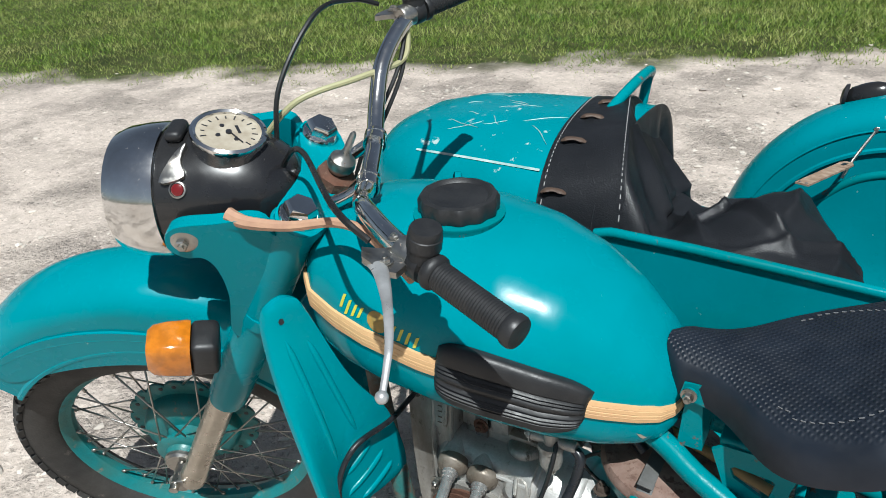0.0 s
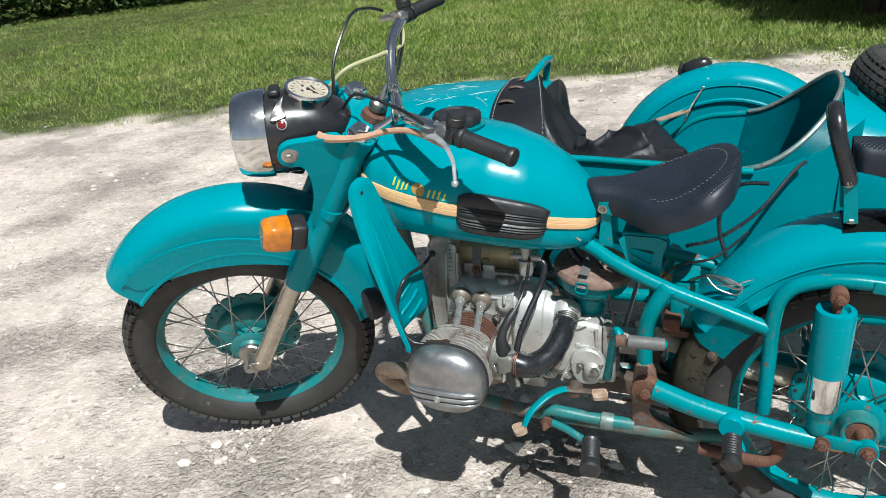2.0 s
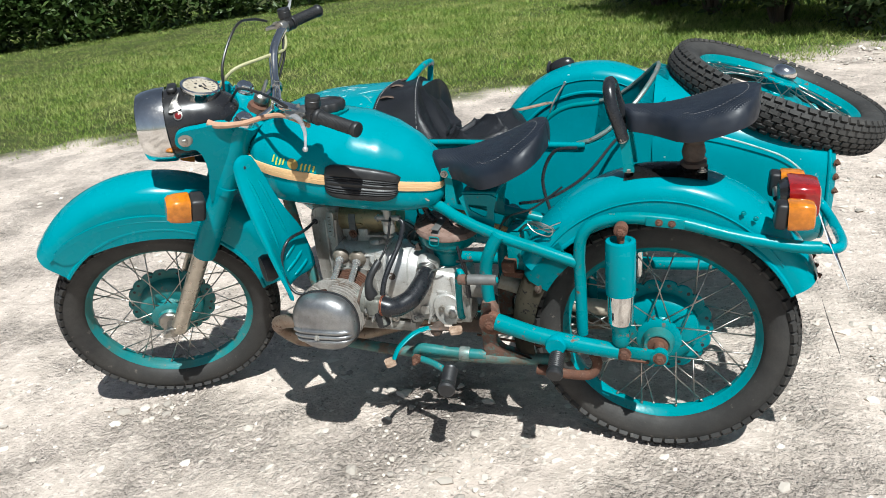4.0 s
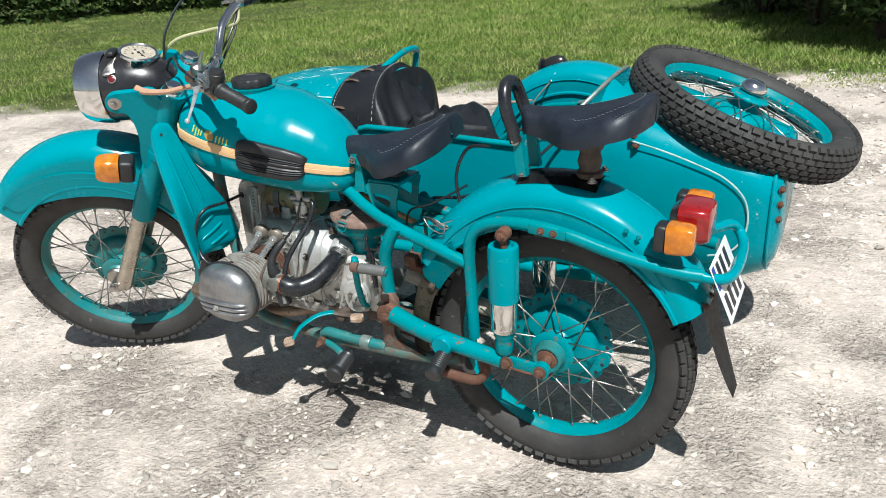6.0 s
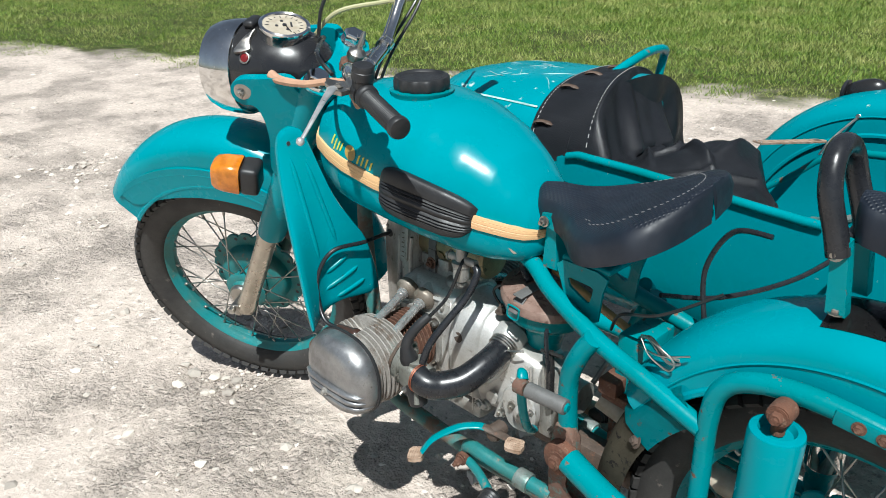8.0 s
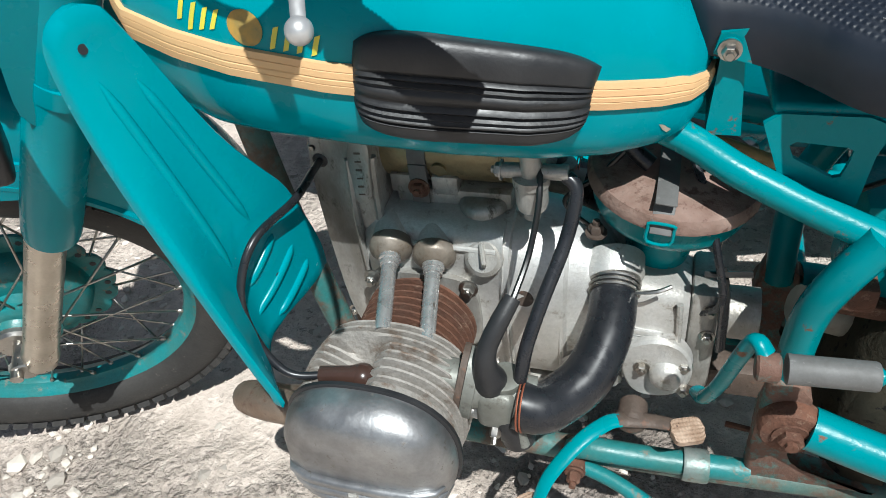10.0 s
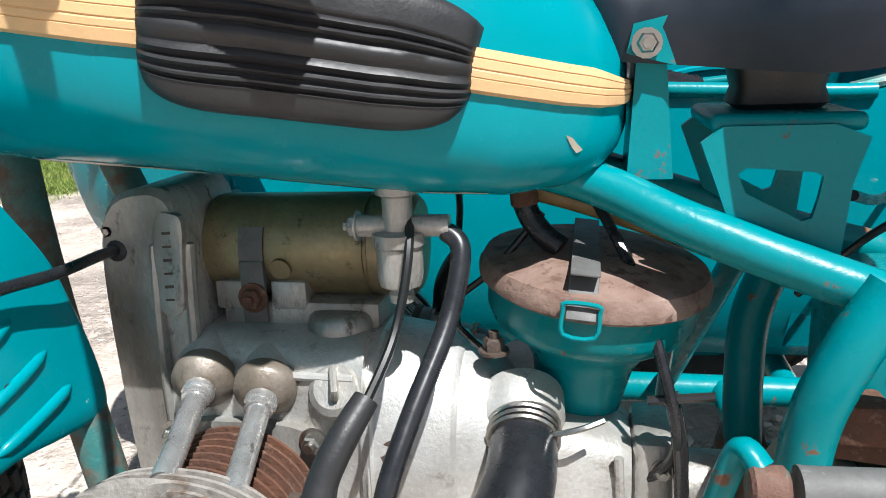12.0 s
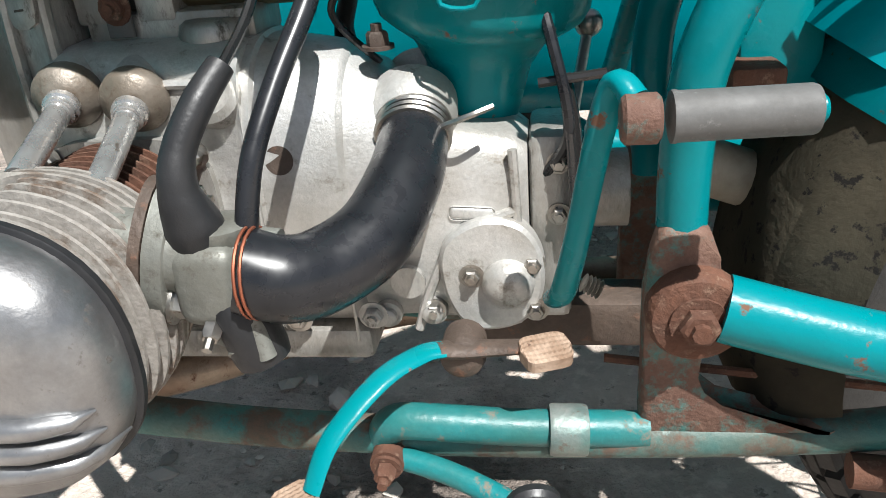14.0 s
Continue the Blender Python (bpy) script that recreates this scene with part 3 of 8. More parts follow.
# ---- wheels ----
def tyre_mesh(bm, m, R=0.343, width=0.052):
    """The carcass and its sidewalls, turned round the wheel's axis (local y)."""
    t = m @ Matrix.Rotation(radians(-90), 4, "X")
    prof = [(0.246, -0.026), (0.253, -0.036), (0.268, -0.0445), (0.287, -0.0485), (0.303, -0.046), (0.315, -0.040), (0.322, -0.030), (0.3255, -0.012), (0.326, 0.0)]
    prof += [(r, -h) for r, h in prof[-2::-1]]
    rings = []
    for w in np.linspace(0, 2 * math.pi, 72, endpoint=False):
        rings.append([t @ Vector((r * math.cos(w), r * math.sin(w), h)) for r, h in prof])
    bridge(bm, rings, wrap=True, caps=False, loop=True)


def tread_mesh(bm, m, rows=7, count=64):
    """Blocks standing on the carcass, in staggered rows."""
    for j in range(rows):
        y = (j - (rows - 1) / 2) * 0.0148
        drop = 0.0075 * (abs(y) / 0.03) ** 2
        tilt = math.degrees(y * 18)
        for i in range(count):
            a = 360 * (i + 0.5 * (j % 2)) / count
            q = m @ pose(0, 0, 0, 0, a, 0) @ pose(0, y, 0.3275 - drop, -tilt, 0, 0)
            w, d, tall = (0.0122, 0.0258, 0.0052) if 0 < j < rows - 1 else (0.0150, 0.0225, 0.0062)
            v = [bm.verts.new(q @ Vector((sx * d / 2 * k, sy * w / 2 * k, h))) for h, k in ((-0.004, 1.08), (tall, 0.93)) for sx, sy in ((-1, -1), (1, -1), (1, 1), (-1, 1))]
            bm.faces.new(v[4:8])
            for k in range(4):
                bm.faces.new((v[k], v[(k + 1) % 4], v[4 + (k + 1) % 4], v[4 + k]))


def build_wheel(name, m, parent, drum_side=-1, worn=M_paint_worn, label="", thing_label=""):
    """Hub with its drum on one side, rim, tyre, tread and crossed spokes; the axle is local y."""
    t = m @ Matrix.Rotation(radians(-90), 4, "X")
    flip = Matrix.Diagonal((1, 1, drum_side, 1))
    bm = B()
    prof = [(0.012, -0.064), (0.026, -0.062), (0.033, -0.054), (0.036, -0.046), (0.052, -0.044), (0.056, -0.041), (0.056, -0.037), (0.040, -0.034), (0.037, -0.018), (0.046, -0.008), (0.070, -0.006), (0.086, -0.001), (0.0945, 0.008), (0.0965, 0.020), (0.0965, 0.034), (0.100, 0.040), (0.098, 0.060), (0.085, 0.066), (0.03, 0.068), (0.012, 0.066)]
    lathe(bm, prof, t @ flip, 48)
    if parent is None:
        hub = part(name, bm, worn, None)
    else:
        hub = part(name, bm, worn, parent, label)
    # scalloped flange of the drum, drilled in pairs
    bm = B()
    bridge(bm, [[t @ flip @ Vector((r * math.cos(w), r * math.sin(w), h)) for w in np.linspace(0, 2 * math.pi, 144, endpoint=False) for r in [q + k * (0.122 + 0.009 * abs(math.cos(9 * w)) ** 0.5)]] for q, k, h in ((0.09, 0, 0.0295), (-0.002, 1, 0.0290), (0, 1, 0.0305), (0, 1, 0.0355), (-0.002, 1, 0.037), (0.09, 0, 0.0365))], caps=False, loop=True)
    part("hub_flange", bm, worn, hub, "scalloped drum flange, dusty and chipped")
    for i in range(18):
        bm = B()
        lathe(bm, [(0.0048, 0.0284), (0.0048, 0.0297)], t @ flip @ pose(0, 0, 0, 0, 0, i * 20 + (5.5 if i % 2 else -0.5)) @ pose(0.117, 0, 0), 8)
        part("hub_hole", bm, M_dark, hub)
    bm = B()
    prof = [(0.2625, -0.029), (0.2615, -0.0315), (0.2575, -0.0315), (0.251, -0.0285), (0.242, -0.023), (0.237, -0.014), (0.229, -0.008), (0.2275, 0.0), (0.229, 0.008), (0.237, 0.014), (0.242, 0.023), (0.251, 0.0285), (0.2575, 0.0315), (0.2615, 0.0315), (0.2625, 0.029), (0.249, 0.024), (0.245, 0.0), (0.249, -0.024)]
    rings = [[t @ Vector((r * math.cos(w), r * math.sin(w), h)) for r, h in prof] for w in np.linspace(0, 2 * math.pi, 72, endpoint=False)]
    bridge(bm, rings, caps=False, loop=True)
    part("rim", bm, worn, hub, "green painted rim with chipped, dusty paint")
    bm = B(); tyre_mesh(bm, m); part("tyre", bm, M_tyre, hub, "black tyre with dusty sidewall")
    bm = B(); tread_mesh(bm, m); part("tread", bm, M_tyre, hub, "staggered rubber tread blocks", smooth=0)
    # two kinds of spoke, each sharing one mesh: long ones to the small flange, short ones to the drum
    kinds = []
    for r0, y0, turn in ((0.052, -0.041, 43), (0.119, 0.033, 21)):
        end = (0.233 * math.cos(radians(turn)), 0.10 * y0, 0.233 * math.sin(radians(turn)))
        start = (r0, y0, 0.0)
        near = tuple(a + (b - a) * 0.93 for a, b in zip(start, end))
        bm = B()
        tube(bm, [start, end], 0.0019, 6, 1, smooth=False)
        tube(bm, [near, end], 0.0036, 6, 1, smooth=False)
        me = bpy.data.meshes.new("spoke"); bm.to_mesh(me); bm.free(); me.materials.append(M_steel); me.shade_smooth()
        kinds.append(me)
    for i in range(36):
        far, way = i % 2, (1 if (i // 2) % 2 else -1)
        s = new("spoke", kinds[far])
        s.parent, s.matrix_parent_inverse = hub, Matrix.Identity(4)
        s.matrix_basis = m @ Matrix.Diagonal((1, drum_side, 1, 1)) @ pose(0, 0, 0, 0, i * 10.0 + (4 if way > 0 else -4), 0) @ Matrix.Diagonal((1, 1, way, 1))
    return hub


def fender_mesh(bm, m, centre, radius, a0, a1, half, skirt, crown=0.035, steps=44, thick=0.002, lip=0.004, skirts=None):
    """A mudguard swept round a centre in the local xz plane. radius and skirt are functions of the angle (0 ahead, 90 up)."""
    rings = []
    for a in np.linspace(a0, a1, steps):
        w = radians(a)
        out = Vector((-math.cos(w), 0, math.sin(w)))
        r, sk = radius(a), skirt(a)
        sec = []
        for k in np.linspace(-1, 1, 15):
            y = half * math.sin(k * math.pi / 2)
            sec.append((y, -crown * (1 - math.cos(k * math.pi / 2)) ** 1.15))
        sec = [(-half - lip, -crown - sk), (-half - lip, -crown - sk + 0.006), (-half, -crown - sk + 0.010), (-half, -crown - sk * 0.5)] + sec + [(half, -crown - sk * 0.5), (half, -crown - sk + 0.010), (half + lip, -crown - sk + 0.006), (half + lip, -crown - sk)]
        outer = [Vector(centre) + out * (r + dr) + Vector((0, y, 0)) for y, dr in sec]
        inner = [Vector(centre) + out * (r + dr - thick) + Vector((0, y * (1 - thick / half), 0)) for y, dr in sec[::-1]]
        rings.append([m @ p for p in outer + inner])
    bridge(bm, rings)


# ---- the motorcycle ----
bike = thing("motorcycle", "teal painted vintage flat-twin motorcycle with worn black saddles", "motorcycle", (0.75, 0, 0))
MIRROR = Matrix.Diagonal((1, -1, 1, 1))

# the fork is turned to the left: local x runs back, y to the right, z up the steering axis
UP = Vector((0.5075, -0.001, 0.8616)).normalized()
ACROSS = Vector((-0.455, 0.850, 0.261))
ACROSS = (ACROSS - UP * ACROSS.dot(UP)).normalized()
BACK = ACROSS.cross(UP)
FORK = Matrix(((BACK.x, ACROSS.x, UP.x, 0.3987), (BACK.y, ACROSS.y, UP.y, -0.0395), (BACK.z, ACROSS.z, UP.z, 0.9743), (0, 0, 0, 1)))
HUB_F = Vector((-0.034, 0, -0.752))
REAR = Vector((1.460, 0.0, 0.337))


def fk(*p):
    return FORK @ Vector(p)


front_wheel = build_wheel("front_wheel", FORK @ Matrix.Translation(HUB_F), bike, 1, M_paint_dusty, "spoked front wheel with green drum hub")
rear_wheel = build_wheel("rear_wheel", Matrix.Translation(REAR), bike, 1, M_paint_worn, "spoked rear wheel with green hub")

# front mudguard; angles count from ahead in the fork's plane, which leans back by 26 degrees
bm = B()
fender_mesh(bm, FORK, HUB_F, lambda a: 0.396 + 0.090 * math.sin(radians(min(180, max(0, a + 12)))) ** 2, 20, 138, 0.074, lambda a: 0.05 + 0.035 * math.sin(radians(a + 12)) ** 2, 0.048)
front_fender = part("front_fender", bm, M_paint, bike, "deep valanced teal front mudguard")
for s in (-1, 1):
    bm = B()
    # lower valance panel with its rolled edge
    rows = []
    for a in np.linspace(26, 96, 30):
        w, f = radians(a), math.sin(math.pi * (a - 26) / 70) ** 0.35
        out = Vector((-math.cos(w), 0, math.sin(w)))
        rows.append([FORK @ (HUB_F + out * (0.352 - 0.006 * 0 + 0.0 + d * (0.03 + 0.022 * f)) + Vector((0, s * y, 0))) for d, y in ((-0.6 * f, 0.0735), (-0.6 * f, 0.0765), (1, 0.0785), (1, 0.072))])
    bridge(bm, rows)
    part("valance", bm, M_paint, front_fender)
for s in (-1, 1):
    bm = B(); tube(bm, [FORK @ (HUB_F + Vector((-math.cos(radians(a)), 0, math.sin(radians(a)))) * 0.385 + Vector((0, s * 0.0765, 0))) for a in np.linspace(24, 100, 16)], 0.0022, 6, 2)
    part("pressed_bead", bm, M_paint, front_fender)

# fork legs
for s, nm in ((-1, "fork_leg"), (1, "fork_leg")):
    bm = B()
    y = s * 0.0935
    lathe(bm, [(0.031, -0.45), (0.033, -0.44), (0.034, -0.40), (0.033, -0.25), (0.0325, -0.18), (0.032, -0.05), (0.034, -0.035), (0.034, -0.022), (0.029, -0.016)], FORK @ Matrix.Translation((0, y, 0)), 28)
    leg = part(nm, bm, M_paint, bike, "telescopic fork leg with teal shroud")
    bm = B()
    lathe(bm, [(0.0215, -0.752), (0.025, -0.747), (0.026, -0.727), (0.024, -0.712), (0.0235, -0.66), (0.0235, -0.44)], FORK @ Matrix.Translation((-0.006, y, 0)), 24)
    part("slider", bm, M_fork, leg, "bare steel lower fork slider")
    bm = B()
    m = FORK @ Matrix.Translation((-0.024, y, -0.752))
    lathe(bm, [(0.017, -0.020), (0.019, -0.018), (0.019, 0.018), (0.017, 0.02)], m @ pose(0, 0, 0, 90), 18)
    box(bm, (0.012, 0.026, 0.036), m @ pose(-0.012, 0, -0.012), 0.003)
    bolt(bm, m @ Vector((-0.012, 0, -0.020)), -UP, 0.008, 0.010)
    part("axle_clamp", bm, M_steel, leg)
    bm = B()
    lathe(bm, [(0.027, -0.012), (0.027, 0.0), (0.025, 0.003)], FORK @ Matrix.Translation((0, y, -0.008)), 24)
    lathe(bm, [(0.023, 0.0), (0.023, 0.013), (0.019, 0.018)], FORK @ Matrix.Translation((0, y, -0.006)), 6)
    part("top_nut", bm, M_chrome, leg, "chromed hexagon fork cap")
    # headlamp ear
    bm = B()
    out = [(-0.018, -0.030), (-0.05, -0.012), (-0.10, -0.040), (-0.140, -0.064), (-0.152, -0.086), (-0.144, -0.108), (-0.12, -0.114), (-0.098, -0.105), (-0.075, -0.120), (-0.05, -0.165), (-0.03, -0.235), (0.0, -0.25), (0.02, -0.14), (0.018, -0.04)]
    ring = spline([(x, 0, z) for x, z in out], 4, True)
    bridge(bm, [[FORK @ Vector((p.x, y + s * (0.012 + 0.0), p.z)) for p in ring], [FORK @ Vector((p.x * 1.0, y + s * 0.030 - s * 0.012 * min(1, max(0, (p.x + 0.03) / 0.03)), p.z)) for p in ring], [FORK @ Vector((p.x * 0.985 - 0.001, y + s * 0.033 - s * 0.012 * min(1, max(0, (p.x + 0.03) / 0.03)), p.z)) for p in ring]])
    part("lamp_ear", bm, M_paint, leg, "teal headlamp bracket")
    bm = B()
    at = FORK @ Vector((-0.128, y + s * 0.026, -0.088))
    lathe(bm, [(0.021, 0), (0.021, 0.004), (0.016, 0.007), (0.012, 0.008)], frame_to(at, at + ACROSS * s), 20)
    bolt(bm, at + ACROSS * s * 0.007, ACROSS * s, 0.009, 0.007, False)
    part("lamp_bolt", bm, M_steel, leg)

# axle
bm = B()
tube(bm, [fk(HUB_F.x, -0.125, HUB_F.z), fk(HUB_F.x, 0.125, HUB_F.z)], 0.009, 14, 1, False)
lathe(bm, [(0.030, -0.07), (0.034, -0.065), (0.034, -0.058), (0.026, -0.054)], FORK @ Matrix.Translation(HUB_F) @ pose(0, 0, 0, -90), 20)
part("front_axle", bm, M_steel, bike)

# yokes and steering head
bm = B()
for z, t in ((-0.012, 0.018), (-0.20, 0.022)):
    ring = spline([(-0.030, -0.1, 0), (0.0, -0.130, 0), (0.03, -0.112, 0), (0.062, -0.03, 0), (0.062, 0.03, 0), (0.03, 0.112, 0), (0.0, 0.130, 0), (-0.03, 0.1, 0), (-0.012, 0.0, 0)], 4, True)
    bridge(bm, [[FORK @ Vector((p.x, p.y, z - t)) for p in ring], [FORK @ Vector((p.x, p.y, z)) for p in ring]])
yoke = part("fork_yoke", bm, M_paint, bike, "teal top and bottom fork yokes")
bm = B()
lathe(bm, [(0.028, -0.012), (0.028, 0.004), (0.022, 0.008)], FORK @ Matrix.Translation((0.036, 0, 0)), 8)
part("stem_nut", bm, M_rust, yoke, "rusty steering stem nut")
bm = B()
lathe(bm, [(0.012, 0.008), (0.017, 0.014), (0.020, 0.022), (0.018, 0.032), (0.010, 0.038), (0.0055, 0.046), (0.0045, 0.075), (0.002, 0.080)], FORK @ Matrix.Translation((0.036, 0, 0)), 20)
part("damper_knob", bm, M_steel, yoke, "worn alloy steering damper knob")
bm = B()
lathe(bm, [(0.030, -0.20), (0.030, -0.02)], FORK @ Matrix.Translation((0.037, 0, 0)), 24)
part("steering_head", bm, M_paint_worn, bike)

# ---- headlamp ----
LAMP = FORK @ Matrix.Translation((-0.122, 0, -0.098)) @ Matrix.Rotation(radians(-116), 4, "Y")
bm = B()
lathe(bm, [(0.004, -0.140), (0.030, -0.136), (0.056, -0.121), (0.075, -0.094), (0.0855, -0.055), (0.0905, -0.01), (0.0920, 0.030), (0.0920, 0.052)], LAMP, 48)
headlamp = part("headlamp", bm, M_black_lamp, bike, "black headlamp shell with chrome rim")
bm = B()
lathe(bm, [(0.0930, 0.042), (0.0965, 0.044), (0.0975, 0.052), (0.0965, 0.075), (0.0930, 0.100), (0.0865, 0.116), (0.0830, 0.118), (0.082, 0.112), (0.087, 0.09), (0.089, 0.05)], LAMP, 56)
part("rim_ring", bm, M_chrome, headlamp, "chromed rim with a rust-flecked lower half")
bm = B()
lathe(bm, [(0.084, 0.110), (0.069, 0.120), (0.042, 0.127), (0.012, 0.130)], LAMP, 40)
part("glass", bm, M_glass, headlamp)
SPEEDO = LAMP @ Matrix.Translation((0.0925, 0.0, -0.050)) @ Matrix.Rotation(radians(104), 4, "Y")
bm = B()
lathe(bm, [(0.048, -0.05), (0.049, -0.004), (0.051, 0.0), (0.0505, 0.006), (0.0465, 0.0085), (0.043, 0.006), (0.042, 0.002)], SPEEDO, 40)
speedo = part("speedometer", bm, M_chrome, headlamp, "chrome-ringed speedometer")
bm = B()
lathe(bm, [(0.0425, 0.0), (0.0425, 0.003)], SPEEDO, 36)
part("dial", bm, M_cream, speedo, "yellowed dial with faded marks")
bm = B()
for k in range(13):
    a = radians(-120 + k * 20)
    box(bm, (0.0016, 0.0052 if k % 2 else 0.008, 0.0006), SPEEDO @ pose(math.sin(a) * 0.034, math.cos(a) * 0.034, 0.0034, 0, 0, -math.degrees(a)))
lathe(bm, [(0.0042, 0.003), (0.0042, 0.0055)], SPEEDO, 12)
for x, y in ((-0.012, 0.012), (0.013, -0.012), (-0.012, -0.010)):
    lathe(bm, [(0.0033, 0.003), (0.0033, 0.0042)], SPEEDO @ Matrix.Translation((x, y, 0)), 10)
box(bm, (0.0016, 0.03, 0.001), SPEEDO @ pose(0.011, -0.008, 0.0045, 0, 0, 50))
box(bm, (0.004, 0.018, 0.0005), SPEEDO @ pose(0.010, 0.010, 0.0034, 0, 0, 30))
part("dial_mark", bm, M_dark, speedo)


def on_lamp(h, ang, lift=0.0):
    """A frame on the lamp's shell: h along its axis, ang round it from the top; z points outwards."""
    r = float(np.interp(h, [-0.140, -0.121, -0.094, -0.055, -0.01, 0.052], [0.004, 0.056, 0.075, 0.0855, 0.0905, 0.0920])) + lift
    a = radians(ang)
    return LAMP @ Matrix(((math.cos(a), -math.sin(a), 0, 0), (math.sin(a), math.cos(a), 0, 0), (0, 0, 1, 0), (0, 0, 0, 1))) @ Matrix.Translation((r, 0, h)) @ Matrix.Rotation(radians(90), 4, "Y")


TOP = 180.0 if (LAMP.to_3x3() @ Vector((1, 0, 0))).z < 0 else 0.0
SIDE = 1.0 if (on_lamp(0, TOP + 30).translation - LAMP.translation).dot(ACROSS) < 0 else -1.0
bm = B()
m = on_lamp(0.022, TOP - SIDE * 3, 0.0)
box(bm, (0.024, 0.044, 0.016), m @ pose(0, 0, 0.006), 0.007, 3)
part("ignition_switch", bm, M_rubber, headlamp, "black ignition key cover")
bm = B()
m = on_lamp(0.016, TOP + SIDE * 30, 0.0015)
ring = spline([(-0.016, -0.028, 0), (0.016, -0.020, 0), (0.010, 0.004, 0), (0.014, 0.028, 0), (-0.004, 0.006, 0)], 4, True)
bridge(bm, [[m @ (p + Vector((0, 0, -0.004))) for p in ring], [m @ (p + Vector((0, 0, 0.003))) for p in ring], [m @ (p * 0.86 + Vector((0, 0, 0.004))) for p in ring]])
part("badge", bm, M_steel, headlamp, "worn metal winged badge")
bm = B()
m = on_lamp(0.010, TOP + SIDE * 52)
lathe(bm, [(0.0115, -0.002), (0.0115, 0.003), (0.0095, 0.0035), (0.009, 0.001)], m, 20)
part("warning_ring", bm, M_steel, headlamp)
bm = B()
lathe(bm, [(0.009, -0.001), (0.008, 0.003), (0.004, 0.0045)], m, 16)
part("warning_lamp", bm, M_red_gem, headlamp, "small red warning lamp")

# ---- handlebar ----
bar_line = [(0.206, -0.372, 0.189), (0.167, -0.332, 0.173), (0.126, -0.289, 0.155), (0.092, -0.240, 0.133), (0.064, -0.165, 0.098), (0.066, -0.105, 0.06), (0.073, -0.05, 0.044), (0.074, 0.0, 0.042), (0.073, 0.05, 0.044), (0.064, 0.105, 0.06), (0.054, 0.165, 0.098), (0.066, 0.232, 0.131), (0.088, 0.276, 0.150), (0.128, 0.316, 0.167), (0.168, 0.356, 0.184)]
bm = B()
tube(bm, [fk(*p) for p in bar_line], 0.0125, 16, 8)
bars = part("handlebar", bm, M_chrome, bike, "chromed handlebar speckled with rust")


def bar_at(f):
    """Place and direction on the bar; f runs from the left tip (0) to the right tip (1)."""
    line = spline([fk(*p) for p in bar_line], 16)
    i = min(int(f * (len(line) - 1)), len(line) - 2)
    return line[i].lerp(line[i + 1], f * (len(line) - 1) - i), (line[i + 1] - line[i]).normalized()


